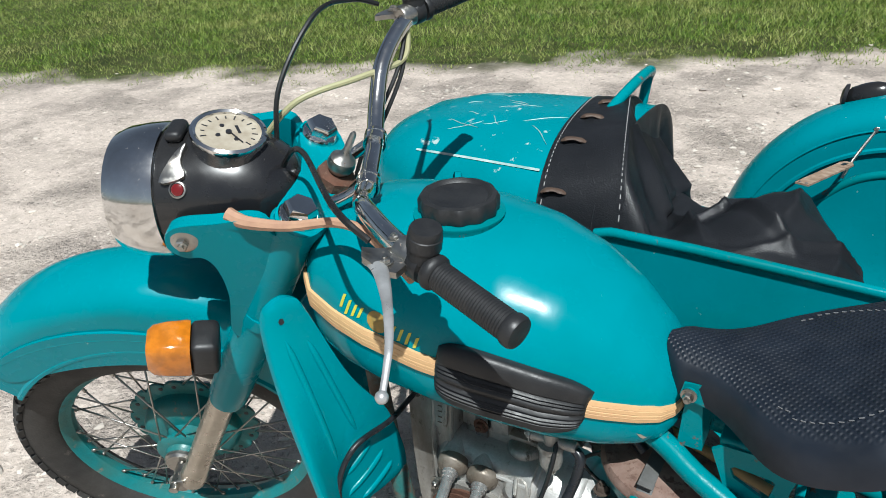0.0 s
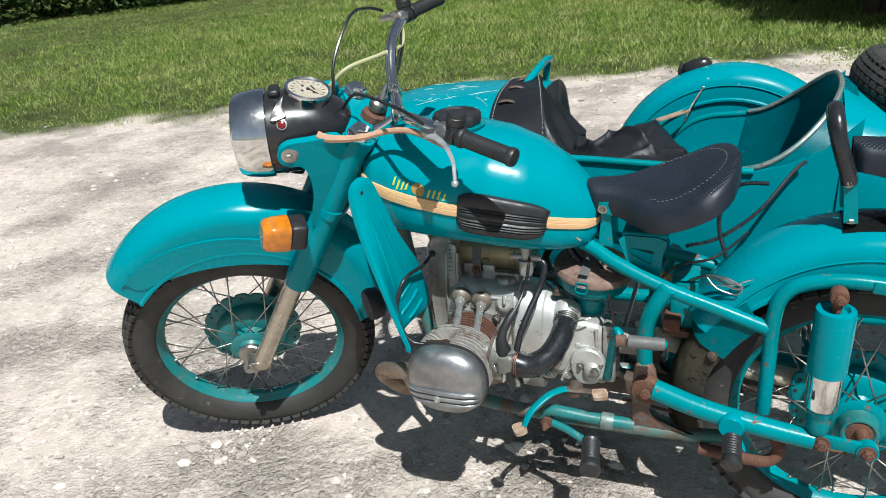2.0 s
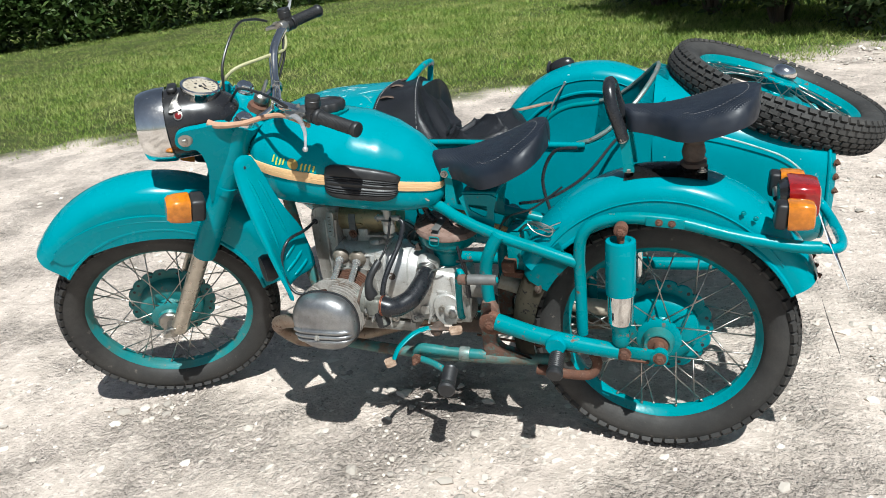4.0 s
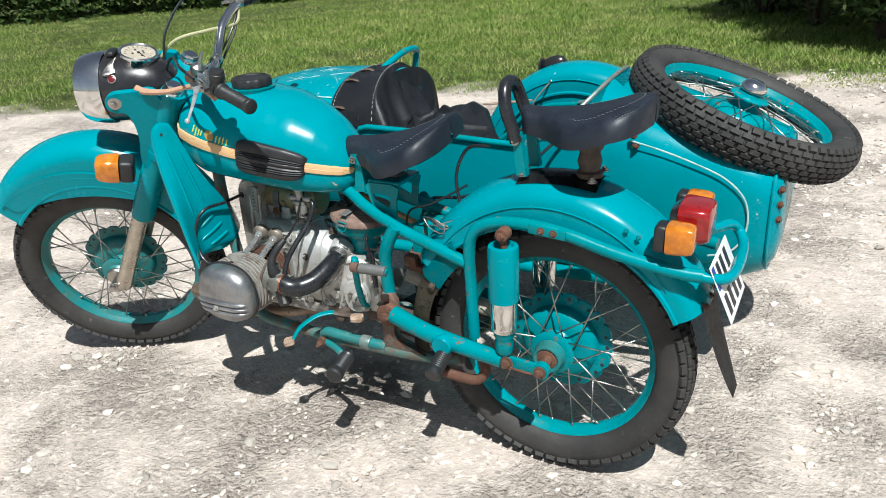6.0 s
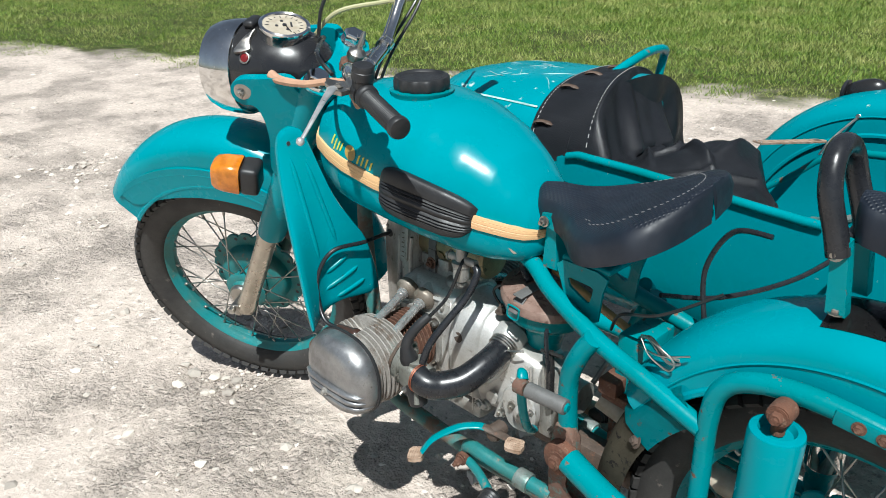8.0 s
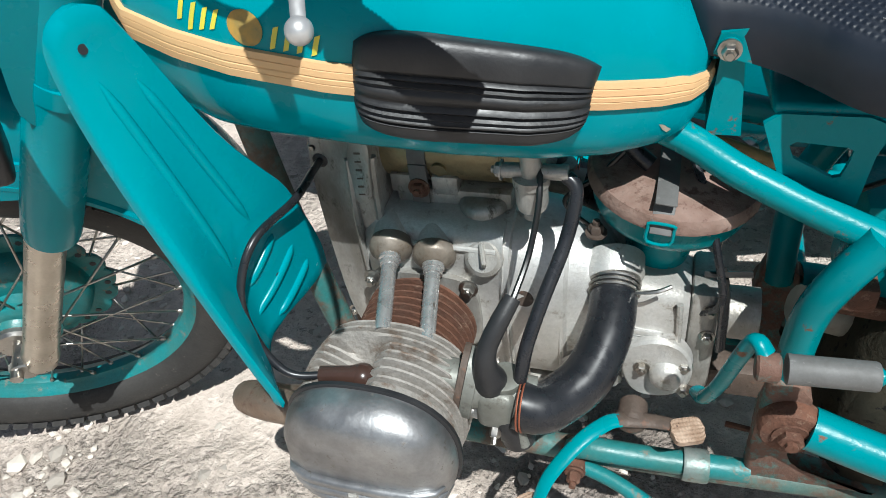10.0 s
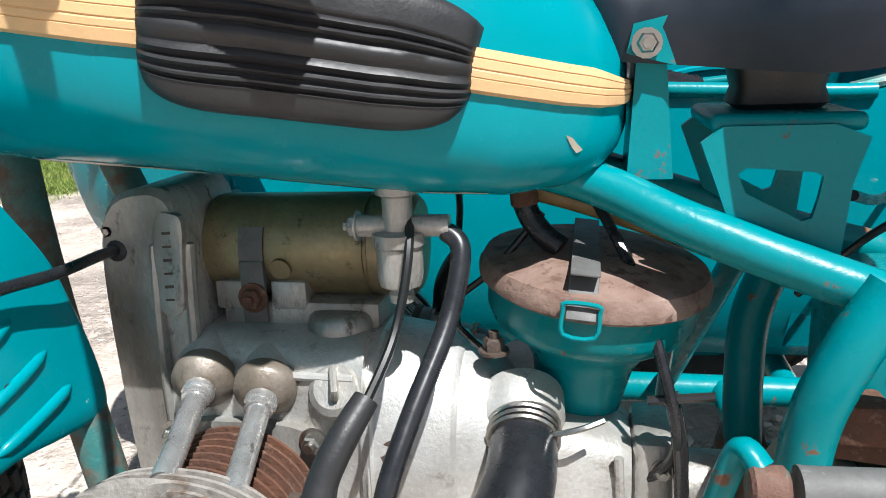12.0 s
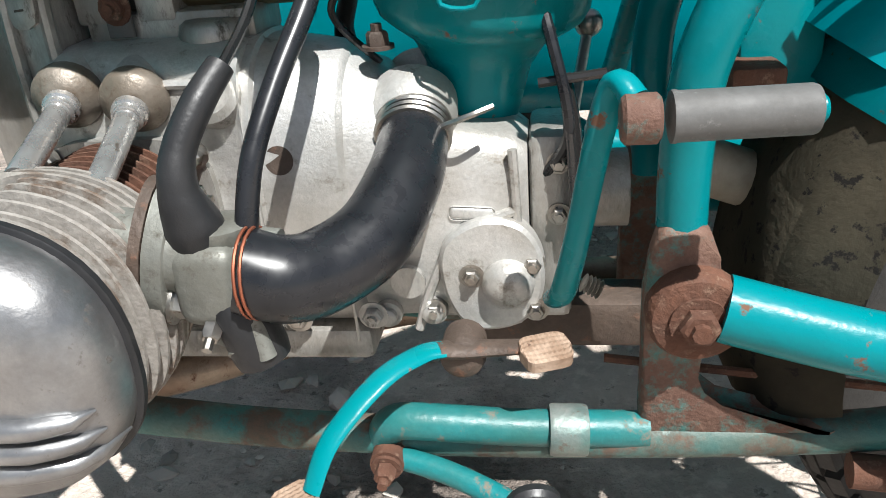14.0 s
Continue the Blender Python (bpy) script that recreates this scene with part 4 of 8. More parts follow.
for s in (-1, 1):
    bm = B()
    a = fk(0.038, s * 0.05, -0.010)
    b = fk(0.073, s * 0.05, 0.044)
    tube(bm, [a, fk(0.055, s * 0.05, 0.012), b], [0.010, 0.009, 0.010], 12, 4)
    d = ACROSS
    for o in (-0.009, 0.009):
        lathe(bm, [(0.0165, -0.003), (0.0165, 0.003)], frame_to(b + d * o, b + d), 18)
    lathe(bm, [(0.0155, -0.012), (0.0155, 0.012)], frame_to(b, b + d), 18)
    part("bar_clamp", bm, M_chrome, bars, "chromed handlebar clamp")
    f0, f1 = (0.0, 0.165) if s < 0 else (1.0, 0.835)
    p0, w0 = bar_at(f0)
    p1, w1 = bar_at(f1)
    z = (p1 - p0).normalized()
    m = frame_to(p0 - z * 0.004, p1)
    L = 0.122
    prof = [(0.013, 0.0), (0.0165, 0.001), (0.0180, 0.004), (0.0180, 0.011), (0.0165, 0.014)]
    k = 0.016
    while k < L - 0.014:
        prof += [(0.0152, k), (0.0162, k + 0.0012), (0.0162, k + 0.0022), (0.0152, k + 0.0032)]
        k += 0.0036
    prof += [(0.0168, L - 0.012), (0.0195, L - 0.009), (0.0200, L - 0.004), (0.0185, L), (0.0135, L)]
    bm = B(); lathe(bm, prof, m, 26)
    part("grip", bm, M_rubber, bars, "ribbed black rubber grip")
    # perch, lever and switch
    pp = p0 + z * (L + 0.028)
    side = z.cross(Vector((0, 0, 1))).normalized()
    ahead = side if side.dot(BACK) < 0 else -side
    bm = B()
    lathe(bm, [(0.0165, -0.013), (0.0175, -0.010), (0.0175, 0.010), (0.0165, 0.013)], frame_to(pp, pp + z), 20)
    slab(bm, [pp + ahead * x + z * y + Vector((0, 0, -0.002)) for x, y in ((0.010, -0.014), (0.036, -0.020), (0.046, -0.008), (0.046, 0.022), (0.036, 0.034), (0.024, 0.022), (0.010, 0.014))], (0, 0, 0.007))
    bolt(bm, pp + ahead * 0.033 + z * 0.0 + Vector((0, 0, 0.005)), (0, 0, 1), 0.006, 0.004)
    bolt(bm, pp + ahead * 0.006 + z * 0.016 + Vector((0, 0, 0.012)), (0, 0, 1), 0.005, 0.004)
    perch = part("lever_perch", bm, M_steel, bars, "pitted alloy lever perch")
    bm = B()
    lv = [fk(x, s * y, h) for x, y, h in ((0.072, 0.274, 0.127), (0.078, 0.305, 0.147), (0.084, 0.36, 0.164), (0.089, 0.406, 0.167), (0.091, 0.433, 0.161), (0.092, 0.457, 0.153))]
    tube(bm, lv, [0.0100, 0.0085, 0.0052, 0.0040, 0.0034, 0.0032], 14, 6, squash=0.5)
    bmesh.ops.create_uvsphere(bm, u_segments=14, v_segments=10, radius=0.0062, matrix=Matrix.Translation(lv[-1]))
    part("lever", bm, M_lever, perch, "polished lever with a ball end")
    bm = B()
    q = p0 + z * (L + 0.005)
    lathe(bm, [(0.019, -0.004), (0.0195, 0.0), (0.0195, 0.010), (0.018, 0.013)], frame_to(q, q + z), 22)
    up = Vector((0, 0, 1)); up = (up - z * up.dot(z)).normalized()
    lathe(bm, [(0.017, 0.008), (0.017, 0.022), (0.0185, 0.023), (0.0185, 0.036), (0.0175, 0.037), (0.0175, 0.043), (0.016, 0.046)], frame_to(q + z * 0.004, q + z * 0.004 + up), 26)
    part("switch", bm, M_rubber, bars, "black round dip switch")


def cable(name, pts, r, material, parent, label="", n=10):
    bm = B(); tube(bm, pts, r, 8, n)
    return part(name, bm, material, parent, label)


pl = bar_at(0.0)[0] + (bar_at(0.165)[0] - bar_at(0.0)[0]).normalized() * 0.15
pr = bar_at(1.0)[0] + (bar_at(0.835)[0] - bar_at(1.0)[0]).normalized() * 0.15
fw = -BACK
cable("clutch_cable", [pl + fw * 0.045, pl + fw * 0.09 + ACROSS * 0.04 + Vector((0, 0, -0.005)), fk(-0.02, -0.06, 0.065), fk(-0.035, -0.03, 0.03), fk(-0.03, -0.01, -0.05), fk(0.03, -0.02, -0.16)], 0.0038, M_wire_gloss, bars, "black clutch cable")
cable("brake_cable", [pr + fw * 0.045, pr + fw * 0.085 - ACROSS * 0.02, fk(-0.060, 0.16, 0.135), fk(-0.075, 0.07, 0.06), fk(-0.05, 0.03, -0.02), fk(-0.02, 0.03, -0.16)], 0.0036, M_wire_gloss, bars, "black brake cable")
cable("throttle_cable", [pr + ACROSS * 0.01, fk(0.08, 0.18, 0.09), fk(0.07, 0.10, -0.01), fk(0.08, 0.06, -0.10)], 0.0034, M_wire_gloss, bars)
cable("throttle_cable", [pr + ACROSS * 0.02, fk(0.088, 0.185, 0.085), fk(0.082, 0.105, -0.01), fk(0.09, 0.065, -0.10)], 0.0034, M_wire_gloss, bars)
cable("horn_wire", [pr, fk(0.085, 0.20, 0.10), fk(0.03, 0.13, 0.085), fk(-0.045, 0.075, 0.045), fk(-0.075, 0.06, -0.03)], 0.0045, M_cable_yellow, bars, "yellowed switch cable")
cable("leather_sleeve", [fk(-0.085, -0.112, -0.028), fk(-0.06, -0.122, -0.022), fk(-0.01, -0.135, 0.006), fk(0.04, -0.15, 0.05), fk(0.075, -0.195, 0.088), pl + Vector((0, 0, -0.030))], [0.010, 0.009, 0.007, 0.0065, 0.0065, 0.006], M_leather, bars, "tan leather wiring sleeve")

# front indicators on the fork
for s in (-1, 1):
    c = fk(-0.048, s * 0.138, -0.252)
    ax = -BACK * 0.86 + Vector((0, 0, -0.22)) + ACROSS * s * 0.12
    ax.normalize()
    rot = Matrix((ax, ACROSS - ax * ACROSS.dot(ax), ax.cross(ACROSS))).transposed().to_4x4()
    m = Matrix.Translation(c + ACROSS * s * 0.012) @ rot
    bm = B(); box(bm, (0.040, 0.060, 0.066), m @ pose(0.012, 0, 0), 0.010, 3)
    ind = part("turn_signal", bm, M_rubber, bike, "amber turn signal in a black housing")
    bm = B()
    rings = []
    for x, k in ((0.031, 1.0), (0.036, 1.04), (0.064, 1.0), (0.082, 0.92), (0.090, 0.74)):
        rings.append([m @ Vector((x, 0.032 * k * math.copysign(abs(math.cos(a)) ** 0.45, math.cos(a)), 0.035 * k * math.copysign(abs(math.sin(a)) ** 0.45, math.sin(a)))) for a in np.linspace(0, 2 * math.pi, 28, endpoint=False)])
    bridge(bm, rings)
    part("lens", bm, M_amber, ind, "faded amber lens")

# ---- fuel tank ----
TANK = [(0.405, 0.820, 0.880, 0.035, 0.850), (0.412, 0.790, 0.902, 0.075, 0.847), (0.43, 0.752, 0.920, 0.115, 0.843), (0.46, 0.726, 0.933, 0.143, 0.837), (0.51, 0.714, 0.941, 0.158, 0.827), (0.56, 0.710, 0.944, 0.164, 0.817), (0.64, 0.704, 0.943, 0.163, 0.804), (0.72, 0.694, 0.930, 0.153, 0.793), (0.79, 0.685, 0.904, 0.134, 0.779), (0.85, 0.681, 0.868, 0.106, 0.765), (0.89, 0.686, 0.829, 0.082, 0.756), (0.910, 0.696, 0.802, 0.066, 0.752), (0.922, 0.710, 0.782, 0.046, 0.750), (0.928, 0.724, 0.770, 0.018, 0.750)]
_tx = [r[0] for r in TANK]


def tank_point(x, a):
    """The tank's skin at length x; a runs from the right band (0) over the top (90) to the left band (180) and under it."""
    zb, zt, w, zc = (float(np.interp(x, _tx, [r[k] for r in TANK])) for k in (1, 2, 3, 4))
    c, s = math.cos(radians(a)), math.sin(radians(a))
    e = 0.92 if s > 0 else 0.62
    y = w * math.copysign(abs(c) ** (0.86 if s > 0 else 0.55), c)
    return Vector((x, y, zc + (zt - zc if s > 0 else zc - zb) * math.copysign(abs(s) ** e, s)))


def tank_skin(x, a, lift):
    p = tank_point(x, a)
    n = (tank_point(x, a + 1.5) - tank_point(x, a - 1.5)).cross(tank_point(min(x + 0.004, 0.9275), a) - tank_point(max(x - 0.004, 0.4055), a)).normalized()
    if n.dot(p - Vector((x, 0, 0.79))) < 0:
        n = -n
    return p + n * lift


xs = sorted(set(_tx) | {0.405 + 0.523 * (0.5 - 0.5 * math.cos(math.pi * k / 36)) for k in range(37)})
bm = B()
bridge(bm, [[tank_point(min(x, 0.928), a) for a in np.linspace(0, 360, 56, endpoint=False)] for x in xs])
bmesh.ops.smooth_vert(bm, verts=bm.verts, factor=0.4, use_axis_x=True, use_axis_y=True, use_axis_z=True)
tank = part("fuel_tank", bm, M_paint, bike, "glossy teal fuel tank with a cream side band", smooth=60)
bm = B()
lathe(bm, [(0.057, -0.012), (0.058, 0.0), (0.060, 0.003), (0.060, 0.005), (0.046, 0.006)], Matrix.Translation((0.622, -0.02, 0.937)), 32)
part("filler_neck", bm, M_paint_worn, tank)
bm = B()
CAP = pose(0.622, -0.02, 0.945, 2, 1, 0)
rings = []
for r, h, k in ((0.050, 0.0, 1), (0.0515, 0.004, 1), (0.0515, 0.016, 1), (0.049, 0.021, 0.4), (0.044, 0.0225, 0), (0.040, 0.0205, 0), (0.038, 0.0185, 0), (0.002, 0.0185, 0)):
    rings.append([CAP @ Vector((r * (1 + 0.030 * k * math.cos(12 * a)) * math.cos(a), r * (1 + 0.030 * k * math.cos(12 * a)) * math.sin(a), h)) for a in np.linspace(0, 2 * math.pi, 96, endpoint=False)])
bridge(bm, rings)
part("filler_cap", bm, M_rubber, tank, "scalloped black plastic filler cap")
for s in (1, -1):
    A = (lambda d: 180 + d) if s < 0 else (lambda d: -d)
    # cream band with ridges
    bm = B()
    rings = []
    for x in np.concatenate([np.linspace(0.4055, 0.46, 14), np.linspace(0.47, 0.90, 40), np.linspace(0.904, 0.9278, 16)]):
        sec = [(6.2, 0.000), (6.0, 0.0048), (3.3, 0.0056), (3.0, 0.0049), (2.7, 0.0056), (0.3, 0.0058), (0.0, 0.0050), (-0.1, 0.0058), (-0.9, 0.0057), (-1.1, 0.0050), (-1.3, 0.0056), (-4.4, 0.0048), (-6.0, 0.0)]
        over = min(1.6, 0.0115 / max(0.0012, tank_point(x, 180 - 6).z - tank_point(x, 180).z))
        under = min(1.6, 0.0115 / max(0.0012, tank_point(x, 180).z - tank_point(x, 180 + 6).z))
        rings.append([tank_skin(x, A(-d * (over if d > 0 else under)), l - 0.001) for d, l in sec])
    bridge(bm, rings)
    part("side_band", bm, M_band, tank, "yellowed cream rubber trim band", smooth=25)
    # knee pad
    bm = B()
    rings = []
    for u in np.linspace(-1, 1, 36):
        row = []
        for v in np.linspace(-1, 1, 70):
            k = max(0.0, 1 - abs(u) ** 5 * 0.999) ** 0.5
            vv = v * (1 - 0.30 * abs(u) ** 6)
            x = 0.749 + 0.089 * u * (1 - 0.13 * max(0.0, -v) ** 3) + 0.006 * v
            edge = max(0.0, (1 - abs(u) ** 6) * (1 - abs(v) ** 6)) ** 0.4
            rib = 0.0018 * math.cos(v * 50) if -0.48 < v < 0.36 else 0
            row.append(tank_skin(x, A(-vv * 16), 0.0005 + edge * (0.0155 + rib)))
        rings.append(row)
    bridge(bm, rings, wrap=False, caps=False)
    part("knee_pad", bm, M_rubber, tank, "black rubber knee pad with moulded ribs", smooth=60)
    # maker's transfer, drawn as plain strokes
    if s < 0:
        for x0, a0, x1, a1 in ((0.528, 12, 0.522, 3), (0.538, 10, 0.530, 0), (0.548, 9, 0.541, 1), (0.558, 9, 0.551, 2), (0.606, 6, 0.600, -1), (0.617, 6, 0.611, -1), (0.628, 6, 0.622, -1), (0.639, 5, 0.634, -1)):
            bm = B()
            bridge(bm, [[tank_skin(x0 + (x1 - x0) * t + d, A(-(a0 + (a1 - a0) * t) - 6.5 - d * 150), 0.0006) for d in (-0.0024, 0.0, 0.0024)] for t in np.linspace(0, 1, 5)], wrap=False, caps=False)
            part("transfer_stroke", bm, M_yellow, tank, "worn yellow stroke of a transfer")
        bm = B()
        c = (0.580, 11)
        ring = [tank_skin(c[0] + 0.0145 * math.cos(a), A(-c[1] - 5.8 * math.sin(a)), 0.0008) for a in np.linspace(0, 2 * math.pi, 28, endpoint=False)]
        v = [bm.verts.new(p) for p in ring]; mid = bm.verts.new(tank_skin(c[0], A(-c[1]), 0.0012))
        for k in range(28):
            bm.faces.new((v[k], v[(k + 1) % 28], mid))
        part("emblem", bm, M_gold, tank, "faded round gold emblem")
# bare rubbed patches along the tank's lower edge
for x0, x1, a in ((0.545, 0.665, 240), (0.80, 0.84, 240), (0.892, 0.896, 202)):
    bm = B()
    wide, count = (2.6, 26) if a > 210 else (13, 8)
    rows = [[tank_skin(x + 0.25 * (0 if a > 210 else 0.012 * d / wide), a + d * (0.35 + 0.9 * abs(noise.noise((x * 90, d, a)))), 0.0006) for d in (-wide, 0, wide)] for x in np.linspace(x0, x1, count)]
    bridge(bm, rows, wrap=False, caps=False)
    part("rubbed_patch", bm, M_cream, tank, "bare patches rubbed through the paint")

# ---- frame ----
frame_ = None
R_T = 0.0165


def pair(name, pts, r, material, label="", both=True, n=8):
    obs = []
    for s in ((1, -1) if both else (1,)):
        bm = B(); tube(bm, [(x, s * y, z) for x, y, z in pts], r, 14, n)
        obs.append(part(name, bm, material, bike, label))
    return obs


pair("backbone_tube", [(0.80, -0.015, 0.712), (0.90, -0.034, 0.690), (0.97, -0.060, 0.663), (1.071, -0.082, 0.628), (1.17, -0.092, 0.600), (1.270, -0.100, 0.570)], 0.0148, M_paint_worn, "teal frame tube under the saddle")
pair("seat_tube", [(1.078, -0.096, 0.635), (1.058, -0.098, 0.600), (1.040, -0.096, 0.550), (1.036, -0.090, 0.490), (1.038, -0.084, 0.420)], 0.0165, M_paint_worn, "curved teal frame tube with chipped paint")
pair("cradle_tube", [(0.46, -0.035, 0.80), (0.505, -0.075, 0.62), (0.56, -0.10, 0.42), (0.60, -0.108, 0.318), (0.68, -0.105, 0.292), (0.85, -0.100, 0.278), (1.04, -0.095, 0.277), (1.18, -0.090, 0.283), (1.24, -0.09, 0.30)], 0.0155, M_paint_grimy, "lower frame tube with rusty, chipped paint")
pair("subframe_tube", [(1.277, -0.090, 0.368), (1.277, -0.096, 0.50), (1.277, -0.100, 0.590), (1.288, -0.102, 0.645), (1.325, -0.103, 0.677), (1.40, -0.104, 0.690), (1.505, -0.102, 0.680), (1.62, -0.100, 0.650), (1.74, -0.098, 0.628), (1.80, -0.09, 0.622)], 0.0145, M_paint_worn, "teal rear subframe tube")
bm = B()
tube(bm, [(1.79, -0.092, 0.622), (1.835, -0.075, 0.615), (1.852, -0.02, 0.610), (1.852, 0.09, 0.605), (1.846, 0.155, 0.606), (1.832, 0.185, 0.622), (1.815, 0.170, 0.642), (1.79, 0.11, 0.652), (1.76, 0.06, 0.655)], 0.0115, 14, 8)
part("tail_bumper", bm, M_paint, bike, "bent teal bumper tube round the tail")
# pivot gusset, rusty
for s in (-1, 1):
    bm = B()
    slab(bm, [(x, s * 0.080, z) for x, z in ((1.014, 0.36), (1.014, 0.40), (1.016, 0.43), (1.022, 0.452), (1.052, 0.452), (1.060, 0.43), (1.066, 0.40), (1.062, 0.372), (1.046, 0.352), (1.045, 0.335), (1.051, 0.320), (1.066, 0.307), (1.092, 0.299), (1.130, 0.295), (1.152, 0.291), (1.152, 0.284), (1.016, 0.282), (1.013, 0.30))], (0, s * 0.024, 0))
    bmesh.ops.bevel(bm, geom=list(bm.edges), offset=0.007, segments=3, profile=0.5, affect="EDGES")
    gus = part("pivot_plate", bm, M_lug, bike, "rusted pivot lug with flakes of teal paint")
    bm = B()
    lathe(bm, [(0.030, 0.0), (0.032, 0.004), (0.032, 0.020), (0.029, 0.024), (0.018, 0.026)], frame_to((1.045, s * 0.098, 0.394), (1.045, s, 0.394)), 24)
    bolt(bm, (1.045, s * 0.124, 0.394), (0, s, 0), 0.013, 0.009)
    part("pivot_bolt", bm, M_rust, gus, "rusty swing-arm pivot bolt")
    # swing arm
    bm = B()
    tube(bm, [(1.062, s * 0.112, 0.398), (1.16, s * 0.128, 0.378), (1.27, s * 0.134, 0.362), (1.372, s * 0.136, 0.350)], [0.023, 0.022, 0.021, 0.020], 16, 6)
    arm = part("swing_arm", bm, M_paint_worn, bike, "teal swing-arm with scuffed paint")
    bm = B()
    box(bm, (0.105, 0.012, 0.028), pose(1.425, s * 0.133, 0.347, 0, 4, 0), 0.004)
    lathe(bm, [(0.020, -0.010), (0.020, 0.010)], frame_to((1.468, s * 0.133, 0.342), (1.468, s, 0.342)), 18)
    part("arm_end", bm, M_paint_worn, arm)
    bm = B()
    bolt(bm, (1.468, s * 0.143, 0.342), (0, s, 0), 0.011, 0.010)
    part("axle_nut", bm, M_rust, arm, "rusty axle nut")
    bm = B(); bolt(bm, (1.385, s * 0.145, 0.350), (0, s, 0), 0.012, 0.010)
    part("shock_nut", bm, M_rust, arm, "rusty lower shock nut")
    # shock absorber
    m = frame_to((1.376, s * 0.133, 0.352), (1.378, s * 0.131, 0.672))
    bm = B()
    lathe(bm, [(0.029, 0.155), (0.0350, 0.158), (0.0355, 0.168), (0.0355, 0.286), (0.034, 0.292), (0.024, 0.294), (0.02, 0.286)], m, 32)
    shock = part("shock_absorber", bm, M_paint, bike, "teal telescopic shock absorber with a steel sleeve")
    bm = B(); lathe(bm, [(0.0295, 0.080), (0.0310, 0.083), (0.0310, 0.162)], m, 30)
    part("sleeve", bm, M_chrome, shock, "bright steel sleeve with brown stains")
    bm = B(); lathe(bm, [(0.015, 0.015), (0.021, 0.025), (0.022, 0.045), (0.021, 0.060), (0.025, 0.066), (0.025, 0.080)], m, 24)
    part("lower_mount", bm, M_paint_worn, shock)
    bm = B()
    lathe(bm, [(0.015, -0.014), (0.016, -0.010), (0.016, 0.010), (0.015, 0.014)], frame_to((1.379, s * 0.131, 0.672), (1.379, s, 0.672)), 20)
    bolt(bm, (1.379, s * 0.144, 0.672), (0, s, 0), 0.009, 0.009)
    tube(bm, [(1.378, s * 0.131, 0.64), (1.379, s * 0.131, 0.668)], 0.009, 10, 1, False)
    part("top_eye", bm, M_rust, shock, "rusty upper eye and nut")
    # passenger peg
    bm = B(); lathe(bm, [(0.024, 0), (0.026, 0.003), (0.026, 0.030), (0.023, 0.034)], frame_to((1.219, s * 0.128, 0.364), (1.219, s, 0.364)), 26)
    peg = part("passenger_footrest", bm, M_paint, bike, "folding passenger footrest with grey rubber")
    bm = B(); m = frame_to((1.222, s * 0.140, 0.344), (1.226, s * 0.235, 0.314))
    lathe(bm, [(0.012, 0), (0.019, 0.006), (0.020, 0.012)] + [q for k in range(9) for q in ((0.0175, 0.016 + k * 0.006), (0.0192, 0.019 + k * 0.006))] + [(0.021, 0.074), (0.021, 0.082), (0.017, 0.086)], m, 22)
    part("rubber", bm, M_rubber, peg)
    # tie plate with two bolts on the subframe
    bm = B(); box(bm, (0.085, 0.006, 0.022), pose(1.475, s * 0.117, 0.684, 0, 5, 0), 0.002)
    tie = part("fender_bracket", bm, M_paint_worn, bike)
    for x in (1.462, 1.490):
        bm = B(); bolt(bm, (x, s * 0.120, 0.6845 - (x - 1.475) * 0.09), (0, s, 0), 0.006, 0.005)
        part("bracket_bolt", bm, M_rust, tie)

# rear axle hub end
bm = B()
lathe(bm, [(0.024, -0.074), (0.030, -0.079), (0.034, -0.078), (0.036, -0.072), (0.036, -0.058), (0.040, -0.050)], Matrix.Translation(REAR) @ pose(0, 0, 0, -90), 30)
collar = part("axle_collar", bm, M_paint_dusty, bike, "teal axle collar caked with dust")
bm = B()
tube(bm, [REAR + Vector((0.004, -0.140, 0.003)), REAR + Vector((0, 0.14, 0))], 0.0125, 16, 1, False)
lathe(bm, [(0.010, -0.066), (0.024, -0.070), (0.0255, -0.076), (0.022, -0.078)], Matrix.Translation(REAR) @ pose(0, 0, 0, -90), 24)
part("rear_axle", bm, M_rust, collar, "rusty rear axle")

# rear mudguard
GUARD = Vector((1.456, 0.0, 0.342))


def rear_r(a):
    return 0.392 + 0.045 * max(0.0, math.sin(radians(a))) ** 2.0


bm = B()
fender_mesh(bm, Matrix.Identity(4), GUARD, rear_r, 33, 152, 0.088, lambda a: 0.020 + 0.035 * max(0, math.sin(radians(a))) ** 3, 0.045, steps=56)
rear_fender = part("rear_fender", bm, M_paint, bike, "deep teal rear mudguard")
for s in (-1, 1):
    bm = B(); tube(bm, [GUARD + Vector((-math.cos(radians(a)), 0, math.sin(radians(a)))) * (rear_r(a) - 0.052) + Vector((0, s * 0.0885, 0)) for a in np.linspace(34, 140, 26)], 0.0024, 6, 2)
    part("pressed_bead", bm, M_paint, rear_fender)
bm = B()
rows = []
for u in np.linspace(0, 1, 10):
    h = 0.066 * (1 - 0.55 * u ** 2.2)
    x, z = 1.800 + 0.062 * u + 0.016 * u * u, 0.545 - 0.235 * u
    rows.append([Vector((x, y, z)) for y in np.linspace(-h, h, 9)])
bridge(bm, rows, wrap=False, caps=False)
bmesh.ops.solidify(bm, geom=list(bm.faces), thickness=0.004)
part("mud_flap", bm, M_rubber, rear_fender, "worn grey rubber mud flap")
for y in (-0.055, 0.0, 0.055):
    bm = B(); bolt(bm, (1.806, y, 0.538), (1, 0, 0.3), 0.006, 0.005)
    part("flap_bolt", bm, M_rust, rear_fender)
